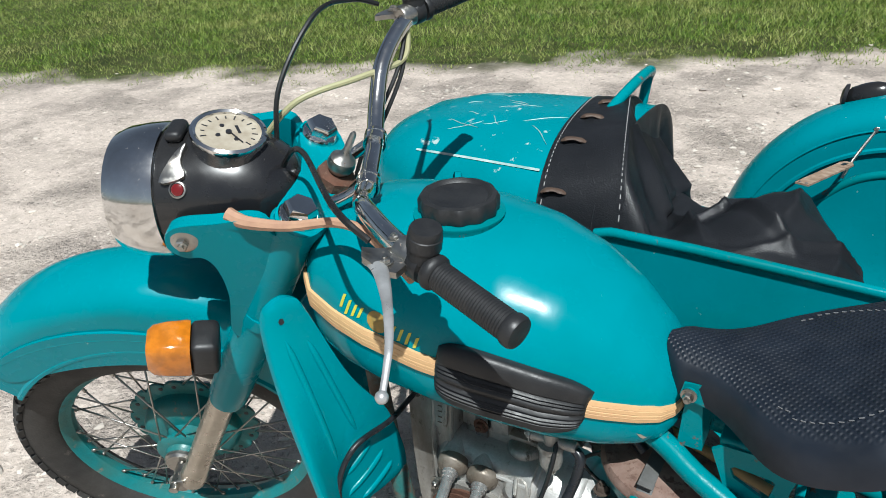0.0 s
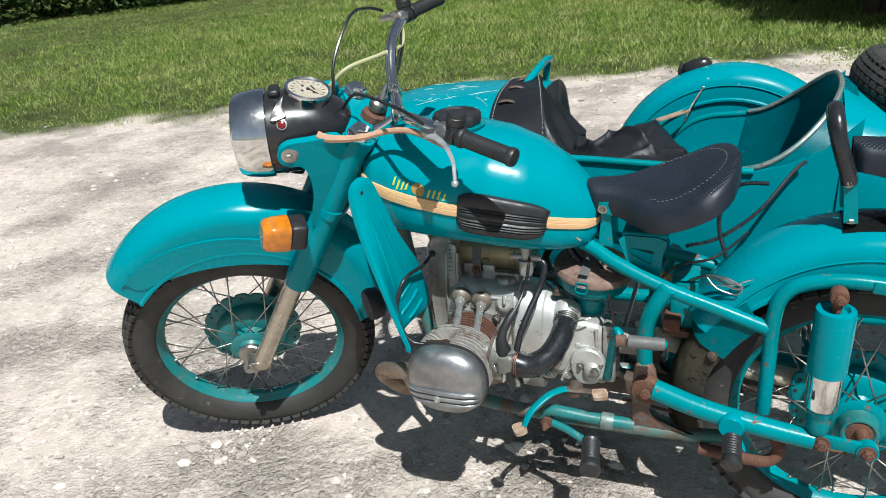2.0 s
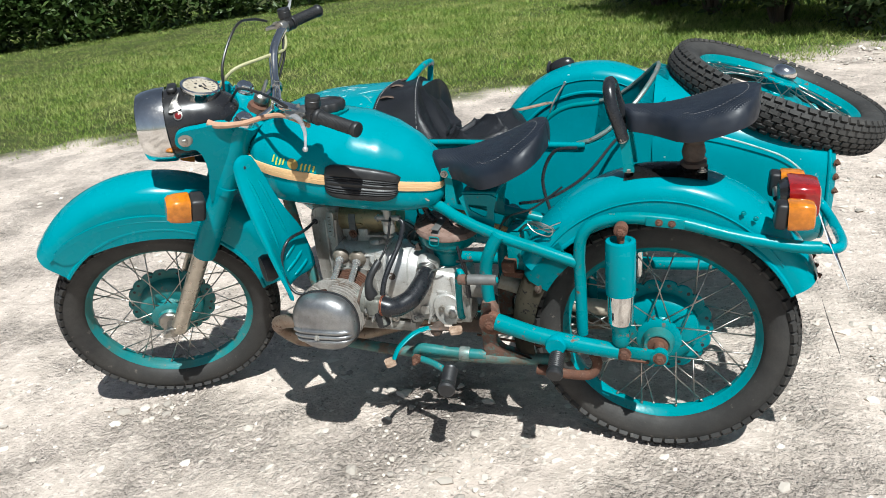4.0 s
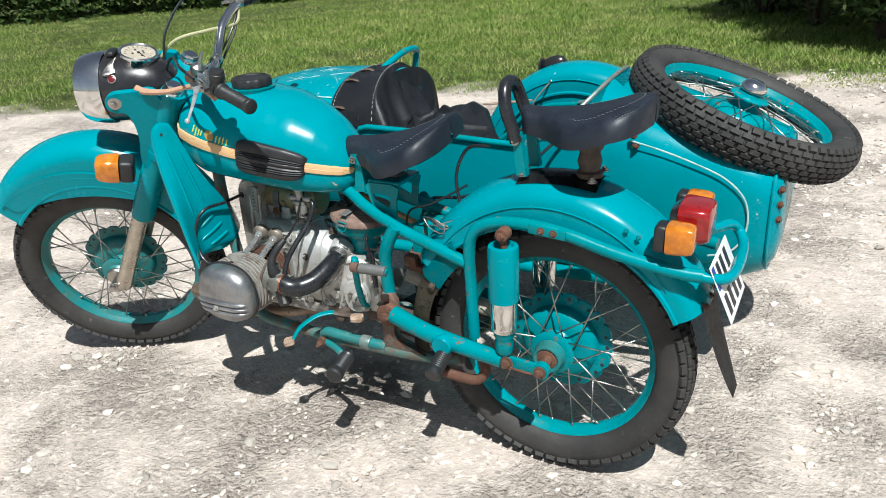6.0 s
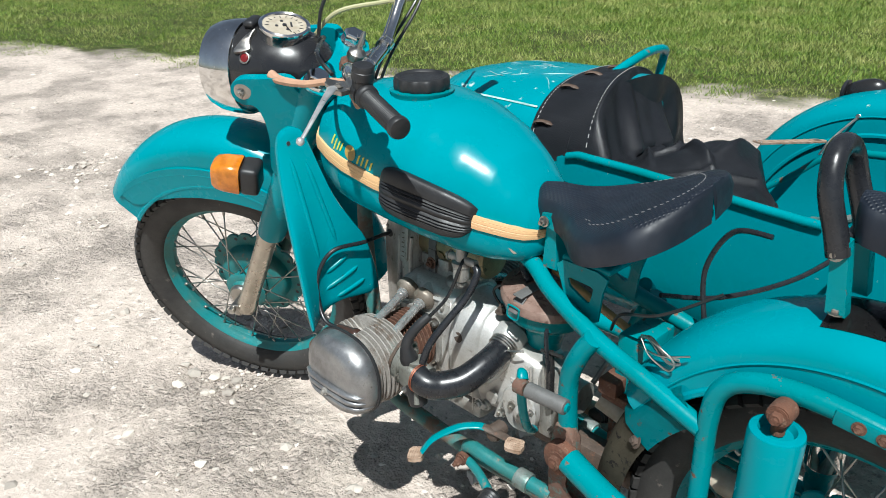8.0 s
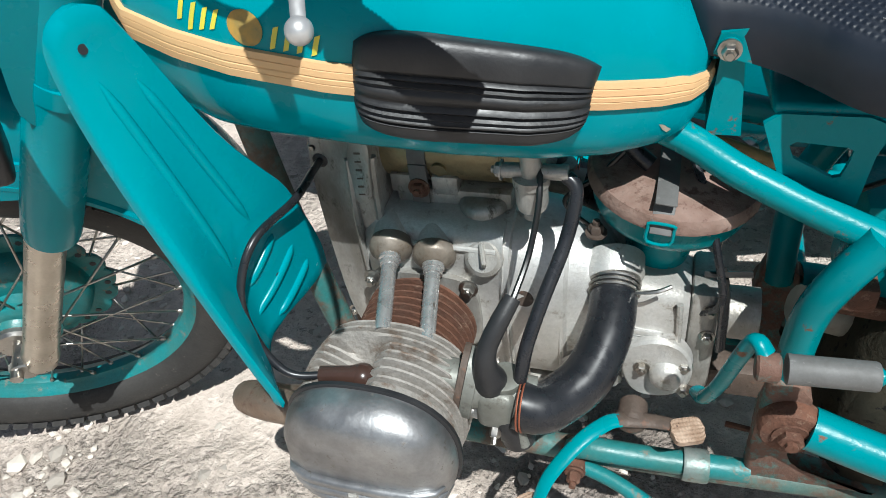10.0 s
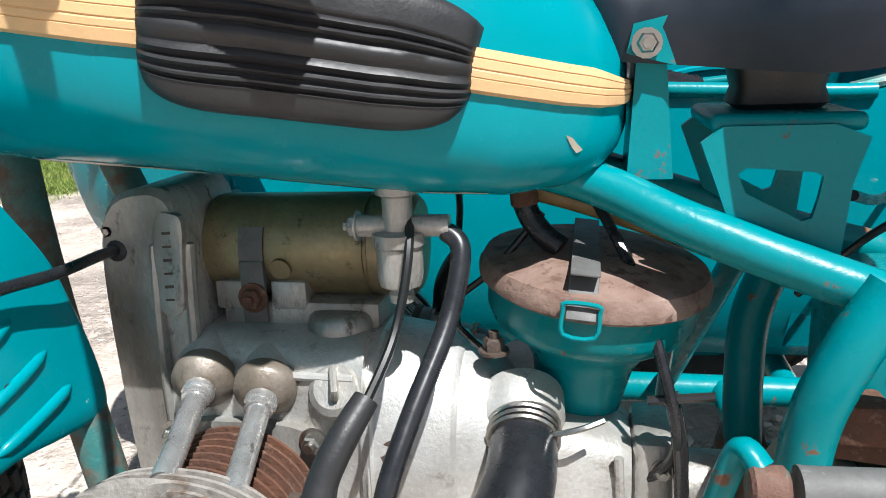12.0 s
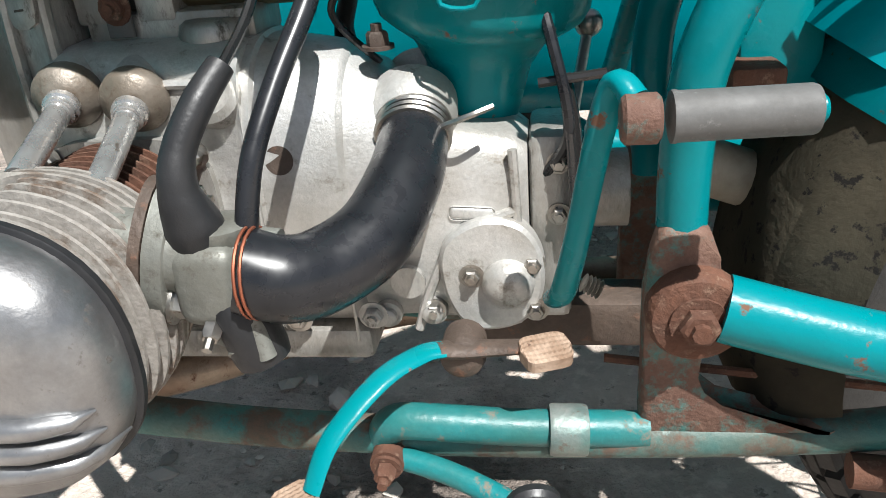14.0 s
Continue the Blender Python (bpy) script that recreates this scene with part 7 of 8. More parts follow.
# fuel tap, bowl and hose
bm = B()
lathe(bm, [(0.008, -0.052), (0.0085, -0.046), (0.0065, -0.044), (0.014, -0.040), (0.0155, -0.034), (0.0155, -0.014), (0.0175, -0.012), (0.0175, -0.004), (0.010, -0.002), (0.010, 0.020), (0.014, 0.022), (0.014, 0.034)], pose(0.780, -0.080, 0.668), 24)
tube(bm, [(0.752, -0.080, 0.668), (0.814, -0.078, 0.668)], 0.0075, 12, 1, False)
bolt(bm, (0.753, -0.080, 0.668), (-1, 0, 0), 0.007, 0.006)
tap = part("fuel_tap", bm, M_alloy_dark, bike, "alloy fuel tap with a sediment bowl")
bm = B()
tube(bm, [(0.812, -0.078, 0.664), (0.822, -0.084, 0.652), (0.816, -0.105, 0.612), (0.799, -0.145, 0.566), (0.788, -0.172, 0.530), (0.782, -0.186, 0.490)], 0.0068, 14, 8)
part("fuel_hose", bm, M_hose, tap, "black fuel hose")
bm = B()
tube(bm, [(0.850, 0.02, 0.676), (0.90, 0.02, 0.662), (0.955, 0.02, 0.643), (1.02, 0.02, 0.618), (1.10, 0.02, 0.590)], 0.0075, 10, 6)
part("fuel_pipe", bm, M_ochre, bike, "ochre flexible pipe under the tank")
bm = B(); tube(bm, [(0.856, 0.0, 0.668), (0.862, -0.002, 0.655), (0.872, -0.006, 0.644), (0.884, -0.010, 0.636)], 0.0088, 12, 6)
breather = part("breather_hose", bm, M_hose, bike, "short black breather hose on the lid")
bm = B(); lathe(bm, [(0.008, 0), (0.0105, 0.003), (0.0105, 0.014), (0.007, 0.02)], frame_to((0.857, 0.0, 0.664), (0.853, 0.002, 0.70)), 16)
part("hose_union", bm, M_rust, breather, "rusty hose union")
# battery tray, wiring and inner guard between engine and rear wheel
bm = B()
box(bm, (0.055, 0.09, 0.13), pose(1.105, 0.02, 0.55), 0.006)
part("tool_box", bm, M_paint_worn, bike)
bm = B()
box(bm, (0.035, 0.05, 0.03), pose(1.085, -0.03, 0.525), 0.004)
box(bm, (0.055, 0.055, 0.018), pose(1.095, -0.015, 0.500, 0, 6, 0), 0.004)
part("terminal_block", bm, M_rust, bike)
for k, pts in enumerate(([(1.12, -0.02, 0.62), (1.16, -0.07, 0.66), (1.20, -0.09, 0.655), (1.23, -0.06, 0.64)], [(1.10, 0.0, 0.60), (1.15, -0.06, 0.652), (1.21, -0.09, 0.645), (1.24, -0.03, 0.66)], [(1.05, 0.0, 0.60), (1.09, -0.04, 0.66), (1.16, -0.05, 0.69), (1.22, 0.02, 0.72)])):
    cable("wiring", pts, 0.0028, M_steel if k < 2 else M_wire_gloss, bike, "loose wiring behind the saddle")
cable("brake_wire", [(1.18, 0.06, 0.64), (1.16, 0.08, 0.72), (1.19, 0.09, 0.79), (1.25, 0.09, 0.80)], 0.0045, M_hose, bike, "black looped hose")
bm = B()
rows = []
for a in np.linspace(radians(29), radians(50), 10):
    rows.append([GUARD + Vector((-math.cos(a) * r, y, math.sin(a) * r)) for y, r in ((-0.101, 0.300), (-0.100, 0.325), (-0.095, 0.352), (-0.075, 0.370), (-0.04, 0.378), (0.0, 0.380), (0.04, 0.378), (0.075, 0.372), (0.093, 0.360))])
bridge(bm, rows, wrap=False, caps=False)
bmesh.ops.solidify(bm, geom=list(bm.faces), thickness=0.003)
guard = part("splash_guard", bm, M_paint_worn, rear_fender, "teal front end of the mudguard, chipped and muddy")
bm = B()
rows = []
for u in np.linspace(0, 1, 14):
    a = radians(-8 + 38 * u)
    rows.append([GUARD + Vector((-math.cos(a) * r, y, math.sin(a) * r)) for y, r in ((-0.098, 0.305), (-0.096, 0.325), (-0.092, 0.345), (-0.080, 0.360), (-0.05, 0.370), (0.0, 0.372), (0.05, 0.370), (0.085, 0.356), (0.096, 0.325))])
bridge(bm, rows, wrap=False, caps=False)
bmesh.ops.solidify(bm, geom=list(bm.faces), thickness=0.004)
part("rubber_flap", bm, M_flap, guard, "dusty rubber splash flap")
for a, y, r, mat in ((28, -0.099, 0.322, M_grime), (44, -0.096, 0.352, M_rust), (47, -0.070, 0.376, M_rust)):
    w = radians(a)
    p = GUARD + Vector((-math.cos(w) * r, y, math.sin(w) * r))
    bm = B(); bolt(bm, p, (-math.cos(w) * 0.6, -0.8, 0.3), 0.0085, 0.006)
    part("guard_screw", bm, mat, guard)
bm = B()
tube(bm, [(1.045, 0.0, 0.462), (1.10, 0.01, 0.440), (1.22, 0.04, 0.385), (1.42, 0.07, 0.348)], 0.022, 14, 4)
part("drive_shaft", bm, M_cream, bike, "dust-caked drive shaft")
bm = B()
lathe(bm, [(0.04, -0.03), (0.075, -0.02), (0.085, 0.0), (0.075, 0.035), (0.05, 0.05)], frame_to((1.45, 0.065, 0.342), (1.45, 1, 0.342)), 30)
part("final_drive", bm, M_alloy_dark, bike)
# horn ahead of the frame
bm = B()
lathe(bm, [(0.020, -0.03), (0.036, -0.02), (0.040, 0.0), (0.036, 0.012)], frame_to((0.402, -0.105, 0.520), (0.34, -0.17, 0.515)), 26)
box(bm, (0.05, 0.01, 0.02), pose(0.425, -0.085, 0.54), 0.003)
part("horn", bm, M_dark, bike, "dark horn behind the front wheel")

# seams, bosses and webs of the castings
for nm, pts, r, par in (
        ("case_seam", [(0.746, -0.0775, 0.345), (0.746, -0.0785, 0.45), (0.746, -0.066, 0.530), (0.746, -0.045, 0.560)], 0.0014, engine),
        ("case_seam", [(0.803, -0.0700, 0.345), (0.803, -0.0715, 0.45), (0.803, -0.058, 0.52), (0.803, -0.040, 0.545)], 0.0013, engine),
        ("case_web", [(0.806, -0.066, 0.40), (0.84, -0.058, 0.43), (0.868, -0.050, 0.47), (0.874, -0.046, 0.50)], 0.005, gearbox),
        ("case_web", [(0.848, -0.052, 0.345), (0.862, -0.052, 0.385), (0.885, -0.052, 0.425), (0.93, -0.050, 0.445)], 0.004, gearbox),
        ("case_web", [(0.926, -0.050, 0.35), (0.928, -0.051, 0.43), (0.926, -0.050, 0.49)], 0.0035, gearbox),
        ("case_web", [(0.598, -0.060, 0.395), (0.64, -0.066, 0.372), (0.70, -0.066, 0.362), (0.742, -0.072, 0.36)], 0.004, engine),
        ("case_web", [(0.60, -0.056, 0.548), (0.66, -0.061, 0.549), (0.735, -0.063, 0.549)], 0.0035, engine)):
    bm = B(); tube(bm, pts, r, 8, 6)
    part(nm, bm, M_alloy, par)
for p, r in (((0.860, -0.0500, 0.360), 0.008), ((0.826, -0.058, 0.362), 0.0075)):
    bm = B(); lathe(bm, [(r * 1.5, -0.004), (r * 1.45, 0.002), (r, 0.003), (r, 0.008), (r * 0.7, 0.0095)], frame_to(p, Vector(p) + Vector((0, -1, 0))), 14)
    part("case_stud", bm, M_alloy_dark, gearbox if p[0] > 0.805 else engine)

# loose wires by the rear guard, the sidecar's cable and the brake rod
for pts, r in (([(1.150, -0.080, 0.665), (1.185, -0.100, 0.672), (1.215, -0.100, 0.655), (1.205, -0.095, 0.635), (1.170, -0.088, 0.642), (1.150, -0.080, 0.660)], 0.0016), ([(1.140, -0.070, 0.640), (1.190, -0.098, 0.655), (1.235, -0.095, 0.672)], 0.0016)):
    cable("loose_wire", pts, r, M_steel, bike, "pale loose wire by the rear guard")
cable("sidecar_cable", [(1.10, 0.06, 0.66), (1.16, 0.16, 0.64), (1.24, 0.27, 0.665), (1.31, 0.36, 0.735), (1.335, 0.385, 0.752)], 0.0045, M_hose, bike, "black cable running to the sidecar")
cable("brake_rod", [(0.99, -0.070, 0.330), (1.20, -0.085, 0.315), (1.44, -0.098, 0.300)], 0.0035, M_rust, bike, "thin rusty brake rod")

# cylinder base flange and its nuts
for s in (-1, 1):
    bm = B()
    ring = [Vector((0.648 + 0.066 * math.copysign(abs(math.cos(a)) ** 0.5, math.cos(a)), 0, 0.452 + 0.062 * math.copysign(abs(math.sin(a)) ** 0.5, math.sin(a)))) for a in np.linspace(0, 2 * math.pi, 36, endpoint=False)]
    bridge(bm, [[p + Vector((0, s * y, 0)) for p in ring] for y in (0.060, 0.072)])
    base = part("cylinder_base", bm, M_alloy_dark, engine, "oily cylinder base flange")
    for x, z in ((0.592, 0.402), (0.704, 0.402), (0.592, 0.502), (0.704, 0.502)):
        bm = B(); bolt(bm, (x, s * 0.072, z), (0, s, 0), 0.0075, 0.008)
        part("base_nut", bm, M_steel, base)
# dark cables and levers behind the gearbox
cable("speedo_cable", [(0.945, -0.030, 0.46), (0.965, -0.052, 0.50), (0.955, -0.050, 0.56), (0.935, -0.020, 0.62), (0.90, 0.02, 0.68)], 0.004, M_hose, bike, "black cable rising from the gearbox")
cable("breather_wire", [(0.83, -0.005, 0.545), (0.80, -0.012, 0.585), (0.835, -0.01, 0.62), (0.87, 0.0, 0.66)], 0.0028, M_wire_gloss, bike, "thin black wire over the engine")
bm = B()
for k in range(5):
    lathe(bm, [(0.0062, k * 0.0032), (0.0078, k * 0.0032 + 0.0008), (0.0062, k * 0.0032 + 0.0016)], frame_to((0.975, -0.052, 0.385), (1.0, -0.052, 0.372)), 12)
part("return_spring", bm, M_steel, gearbox, "small coiled return spring")
bm = B(); bolt(bm, (0.835, -0.030, 0.560), (0, 0, 1), 0.008, 0.010)
part("breather", bm, M_grime, engine)


# ---- sidecar ----
sidecar = thing("sidecar", "teal boat-shaped sidecar with a black vinyl apron", "sidecar", (1.0, 0.66, 0))
sidecar.location = (1.028, 0.680, 0.027)
SY = 0.655


def hull(x, zb, zt, half, n_top=3.0, n_bot=3.5, zc=None, seg=44):
    zc = zc if zc is not None else zb + (zt - zb) * 0.55
    pts = []
    for a in np.linspace(0, 2 * math.pi, seg, endpoint=False):
        c, s = math.cos(a), math.sin(a)
        e = 2 / (n_top if s > 0 else n_bot)
        pts.append(Vector((x, SY + half * math.copysign(abs(c) ** e, c), zc + ((zt - zc) if s > 0 else (zc - zb)) * math.copysign(abs(s) ** e, s))))
    return pts


bm = B()
bridge(bm, [hull(*r) for r in ((0.030, 0.60, 0.715, 0.06, 2.2, 2.2), (0.036, 0.56, 0.742, 0.11, 2.3, 2.2), (0.06, 0.50, 0.770, 0.165, 2.5, 2.4), (0.11, 0.44, 0.794, 0.212, 2.7, 2.6), (0.20, 0.39, 0.813, 0.246, 2.9, 2.8), (0.32, 0.36, 0.824, 0.266, 2.9, 3.2), (0.45, 0.34, 0.828, 0.276, 2.9, 3.4), (0.54, 0.33, 0.828, 0.278, 2.8, 3.5), (0.612, 0.33, 0.826, 0.278, 2.8, 3.5))])
nose = part("nose", bm, M_nose, sidecar, "rounded teal nose, paint scratched", smooth=60)
# painted line and scratches on the nose
bm = B()
rows = []
for x in np.linspace(0.20, 0.495, 12):
    zt, half = float(np.interp(x, [0.2, 0.32, 0.45, 0.56], [0.813, 0.824, 0.828, 0.828])), float(np.interp(x, [0.2, 0.32, 0.45, 0.56], [0.246, 0.266, 0.276, 0.278]))
    zb = float(np.interp(x, [0.2, 0.32, 0.45, 0.56], [0.39, 0.36, 0.34, 0.33]))
    row = []
    for w in (-0.0020, 0.0020):
        y = -0.80 * half + w
        zc = zb + (zt - zb) * 0.55
        row.append(Vector((x, SY + y, zc + (zt - zc) * (1 - (abs(y) / half) ** 2.9) ** (1 / 2.9) + 0.0016)))
    rows.append(row)
bridge(bm, rows, wrap=False, caps=False)
part("coach_line", bm, M_white, nose, "thin pale coach line")
# tub: open hull with a rolled rim
TUB = [(0.60, 0.690, 0.277), (0.66, 0.706, 0.277), (0.80, 0.704, 0.276), (0.95, 0.698, 0.276), (1.08, 0.692, 0.276), (1.19, 0.688, 0.276), (1.27, 0.708, 0.274), (1.35, 0.748, 0.268), (1.40, 0.80, 0.262), (1.43, 0.83, 0.258)]


def far_rim(x):
    """The off side dips to a step for the passenger."""
    return float(np.interp(x, [0.60, 0.64, 0.69, 0.76, 0.86, 0.94, 1.0, 1.06, 1.2], [0.56, 0.54, 0.525, 0.52, 0.53, 0.59, 0.650, 0.675, 0.688])) if x < 1.2 else tub_rim(x, 1)


def tub_rim(x, k):
    return float(np.interp(x, [r[0] for r in TUB], [r[k] for r in TUB]))


bm = B()
rings = []
for x in np.linspace(0.60, 1.42, 34):
    zr, zf, half = tub_rim(x, 1), far_rim(x), tub_rim(x, 2)
    zb = 0.33
    sec = []
    for off in (0.0, 0.006):
        prof = [(-half + off, zr), (-half + off, 0.60), (-half * 0.985 + off, 0.48), (-half * 0.93 + off, 0.39), (-half * 0.80 + off, zb + 0.012 + off), (-half * 0.5, zb + off), (0, zb + off), (half * 0.5, zb + off), (half * 0.80 - off, zb + 0.012 + off), (half * 0.93 - off, 0.39), (half * 0.985 - off, 0.48), (half - off, min(0.60, zf - 0.01)), (half - off, zf)]
        sec += prof if off == 0 else prof[::-1]
    rings.append([Vector((x, SY + y, z)) for y, z in sec])
bridge(bm, rings)
tub = part("body_tub", bm, M_paint_side, sidecar, "open teal tub with chipped inner paint", smooth=50)
for s in (-1, 1):
    bm = B()
    tube(bm, [(x, SY + s * tub_rim(x, 2), tub_rim(x, 1) if s < 0 else far_rim(x)) for x in np.linspace(0.63, 1.195, 20)], 0.0095, 10, 2)
    part("rim_roll", bm, M_paint_worn, tub, "rolled rim with rubbed, rusty edge")
# back of the cockpit: a rounded shell with a bare, rubbed edge, and the deck behind it
def back_line(w):
    """Plan and height of the cockpit's rear edge; w runs from the near side (-90) to the off side (90)."""
    c, q = math.cos(radians(w)), math.sin(radians(w))
    x = 1.17 + 0.215 * abs(c) ** 0.75
    return Vector((x, SY + 0.268 * math.copysign(abs(q) ** 0.8, q), 0.690 + 0.165 * abs(c) ** 1.3))


ANG = np.linspace(-90, 90, 33)
bm = B()
bridge(bm, [[Vector((p.x - 0.05 * (1 - u), SY + (p.y - SY) * (0.97 + 0.03 * u), 0.37 + (p.z - 0.37) * u)) for w in ANG for p in [back_line(w)]] for u in np.linspace(0, 1, 8)], wrap=False, caps=False)
bmesh.ops.solidify(bm, geom=list(bm.faces), thickness=0.004)
part("back_panel", bm, M_paint_side, tub, "rounded teal back panel with chips")
bm = B()
rows = [[], []]
for w in ANG:
    p = back_line(w)
    x = min(1.42, max(p.x + 0.004, 1.17 + 0.26 * math.cos(radians(w)) ** 0.5 if abs(w) < 89.9 else 1.17))
    rows[0].append(p)
    rows[1].append(Vector((x, SY + (p.y - SY) * 1.02, max(p.z - 0.010, 0.66))))
bridge(bm, rows, wrap=False, caps=False)
bmesh.ops.solidify(bm, geom=list(bm.faces), thickness=0.004)
part("rear_deck", bm, M_paint_side, tub)
bm = B()
tube(bm, [back_line(w) + Vector((0, 0, 0.002)) for w in ANG], 0.007, 8, 1)
part("bare_edge", bm, M_bare, tub, "bare grey metal edge with worn paint")
# trunk
bm = B()
bridge(bm, [hull(*r) for r in ((1.385, 0.33, 0.852, 0.270, 2.8, 3.5), (1.45, 0.325, 0.828, 0.276, 3.2, 3.5), (1.57, 0.32, 0.783, 0.278, 3.8, 3.6), (1.70, 0.32, 0.738, 0.277, 4.4, 3.6), (1.795, 0.33, 0.706, 0.272, 4.4, 3.6), (1.842, 0.35, 0.688, 0.262, 4.0, 3.4), (1.868, 0.385, 0.675, 0.244, 3.6, 3.2), (1.877, 0.44, 0.635, 0.20, 3.0, 3.0))])
trunk = part("trunk", bm, M_paint_side, sidecar, "sloping teal trunk", smooth=60)
bm = B()
line = spline([(1.49, SY - 0.2795, 0.728), (1.58, SY - 0.2805, 0.706), (1.66, SY - 0.281, 0.680), (1.735, SY - 0.2805, 0.648), (1.785, SY - 0.278, 0.600), (1.800, SY - 0.277, 0.540), (1.790, SY - 0.278, 0.485), (1.76, SY - 0.279, 0.447), (1.71, SY - 0.279, 0.430)], 6)
tube(bm, line, 0.0026, 6, 1, False, squash=0.5, up=(0, 1, 0))
part("coach_line", bm, M_white, trunk, "pale coach line round the trunk side")
bm = B()
ring = hull(1.850, 0.357, 0.688, 0.260, 4.0, 3.4)
tube(bm, list(ring), 0.005, 8, 1, False, closed=True)
part("seam", bm, M_paint_side, trunk)
for p, w in (((1.868, SY - 0.240, 0.62), (0.6, -0.6, 0)), ((1.868, SY - 0.241, 0.58), (0.6, -0.6, 0)), ((1.868, SY - 0.241, 0.54), (0.6, -0.6, 0)), ((1.498, SY - 0.277, 0.742), (0, -1, 0)), ((1.505, SY - 0.277, 0.715), (0, -1, 0))):
    bm = B(); bolt(bm, p, w, 0.007, 0.007)
    part("trunk_bolt", bm, M_rust, trunk)
# chassis tube and wheel
bm = B()
tube(bm, [(0.35, 0.42, 0.34), (0.6, 0.395, 0.31), (1.5, 0.395, 0.31), (1.74, 0.42, 0.33)], 0.02, 14, 6)
tube(bm, [(1.13, 0.395, 0.31), (1.13, 1.05, 0.33)], 0.018, 12, 1, False)
tube(bm, [(1.05, 0.08, 0.30), (1.05, 0.395, 0.31)], 0.016, 12, 1, False)
tube(bm, [(0.62, 0.08, 0.30), (0.62, 0.395, 0.31)], 0.016, 12, 1, False)
tube(bm, [(1.02, 0.08, 0.62), (0.98, 0.395, 0.32)], 0.013, 12, 1, False)
part("chassis", bm, M_paint_worn, sidecar, "teal tubular sidecar chassis")
SW = Vector((1.130, 1.130, 0.308))
SF = Vector((1.118, 1.118, 0.352))
build_wheel("sidecar_wheel", Matrix.Translation(SW), sidecar, 1, M_paint_worn, "spoked sidecar wheel")


def side_r(a):
    return 0.412 + 0.034 * max(0.0, math.sin(radians(a))) ** 2


bm = B()
fender_mesh(bm, Matrix.Identity(4), SF, side_r, 8, 165, 0.092, lambda a: 0.03 + 0.02 * max(0, math.sin(radians(a))), 0.05, steps=50)
sf = part("sidecar_fender", bm, M_paint_side, sidecar, "teal sidecar mudguard")
bm = B()
tube(bm, [SF + Vector((-math.cos(radians(a)), 0, math.sin(radians(a)))) * (side_r(a) - 0.05) + Vector((0, -0.0925, 0)) for a in np.linspace(26, 155, 26)], 0.0028, 6, 2)
part("pressed_bead", bm, M_paint_side, sf)
bm = B()
ring = []
for a in np.linspace(14, 150, 24):
    ring.append(SF + Vector((-math.cos(radians(a)), 0, math.sin(radians(a)))) * (side_r(a) - 0.07) + Vector((0, -0.088, 0)))
slab(bm, ring + [Vector((SF.x + 0.25, SF.y - 0.088, 0.46)), Vector((SF.x - 0.25, SF.y - 0.088, 0.42))], (0, 0.003, 0))
part("inner_panel", bm, M_paint_side, sf, smooth=0)
bm = B()
tube(bm, [(0.985, SY + 0.285, 0.650), (1.000, SY + 0.31, 0.690), (1.030, 1.030, 0.738)], 0.0035, 8, 4)
bolt(bm, (1.030, 1.030, 0.738), (0, -1, 0.2), 0.007, 0.005)
part("stay_rod", bm, M_steel, sf, "thin pale stay rod")
bm = B()
LP = Matrix.Translation((1.000, 1.150, 0.766)) @ pose(0, 0, 0, 0, -20, 0)
lathe(bm, [(0.030, -0.012), (0.033, 0.0), (0.034, 0.012), (0.030, 0.028), (0.018, 0.038), (0.006, 0.041)], LP, 26, sx=1.6, sy=0.8)
part("side_lamp", bm, M_black_lamp, sidecar, "black sidecar side lamp")
bm = B()
lathe(bm, [(0.028, 0), (0.026, 0.008), (0.012, 0.013)], frame_to((0.954, 1.150, 0.772), (0.87, 1.15, 0.78)), 20)
part("lamp_lens", bm, M_dark, sidecar, "dark side lamp lens")
# grab rail ahead of the cockpit
bm = B()
tube(bm, [(0.534, 0.62, 0.805), (0.547, 0.693, 0.836), (0.567, 0.775, 0.868), (0.571, 0.84, 0.873), (0.566, 0.882, 0.863), (0.556, 0.895, 0.839), (0.548, 0.888, 0.773)], 0.0115, 12, 8)
part("grab_rail", bm, M_paint_worn, sidecar, "teal passenger grab rail")


# apron: stretched over the front, then thrown back in folds
def apron_ends(y):
    """Front and rear edge of the stretched part at each y."""
    return 0.507 - 0.085 * (y - 0.37), max(0.560, 0.585 + 0.30 * (0.69 - y))


def apron_z(x, y):
    zt, half, zb = 0.827, 0.278, 0.33
    k = min(1.0, abs(y - SY) / half)
    zc = zb + (zt - zb) * 0.55
    return zc + (zt - zc) * max(0.0, 1 - k ** 2.8) ** (1 / 2.8)


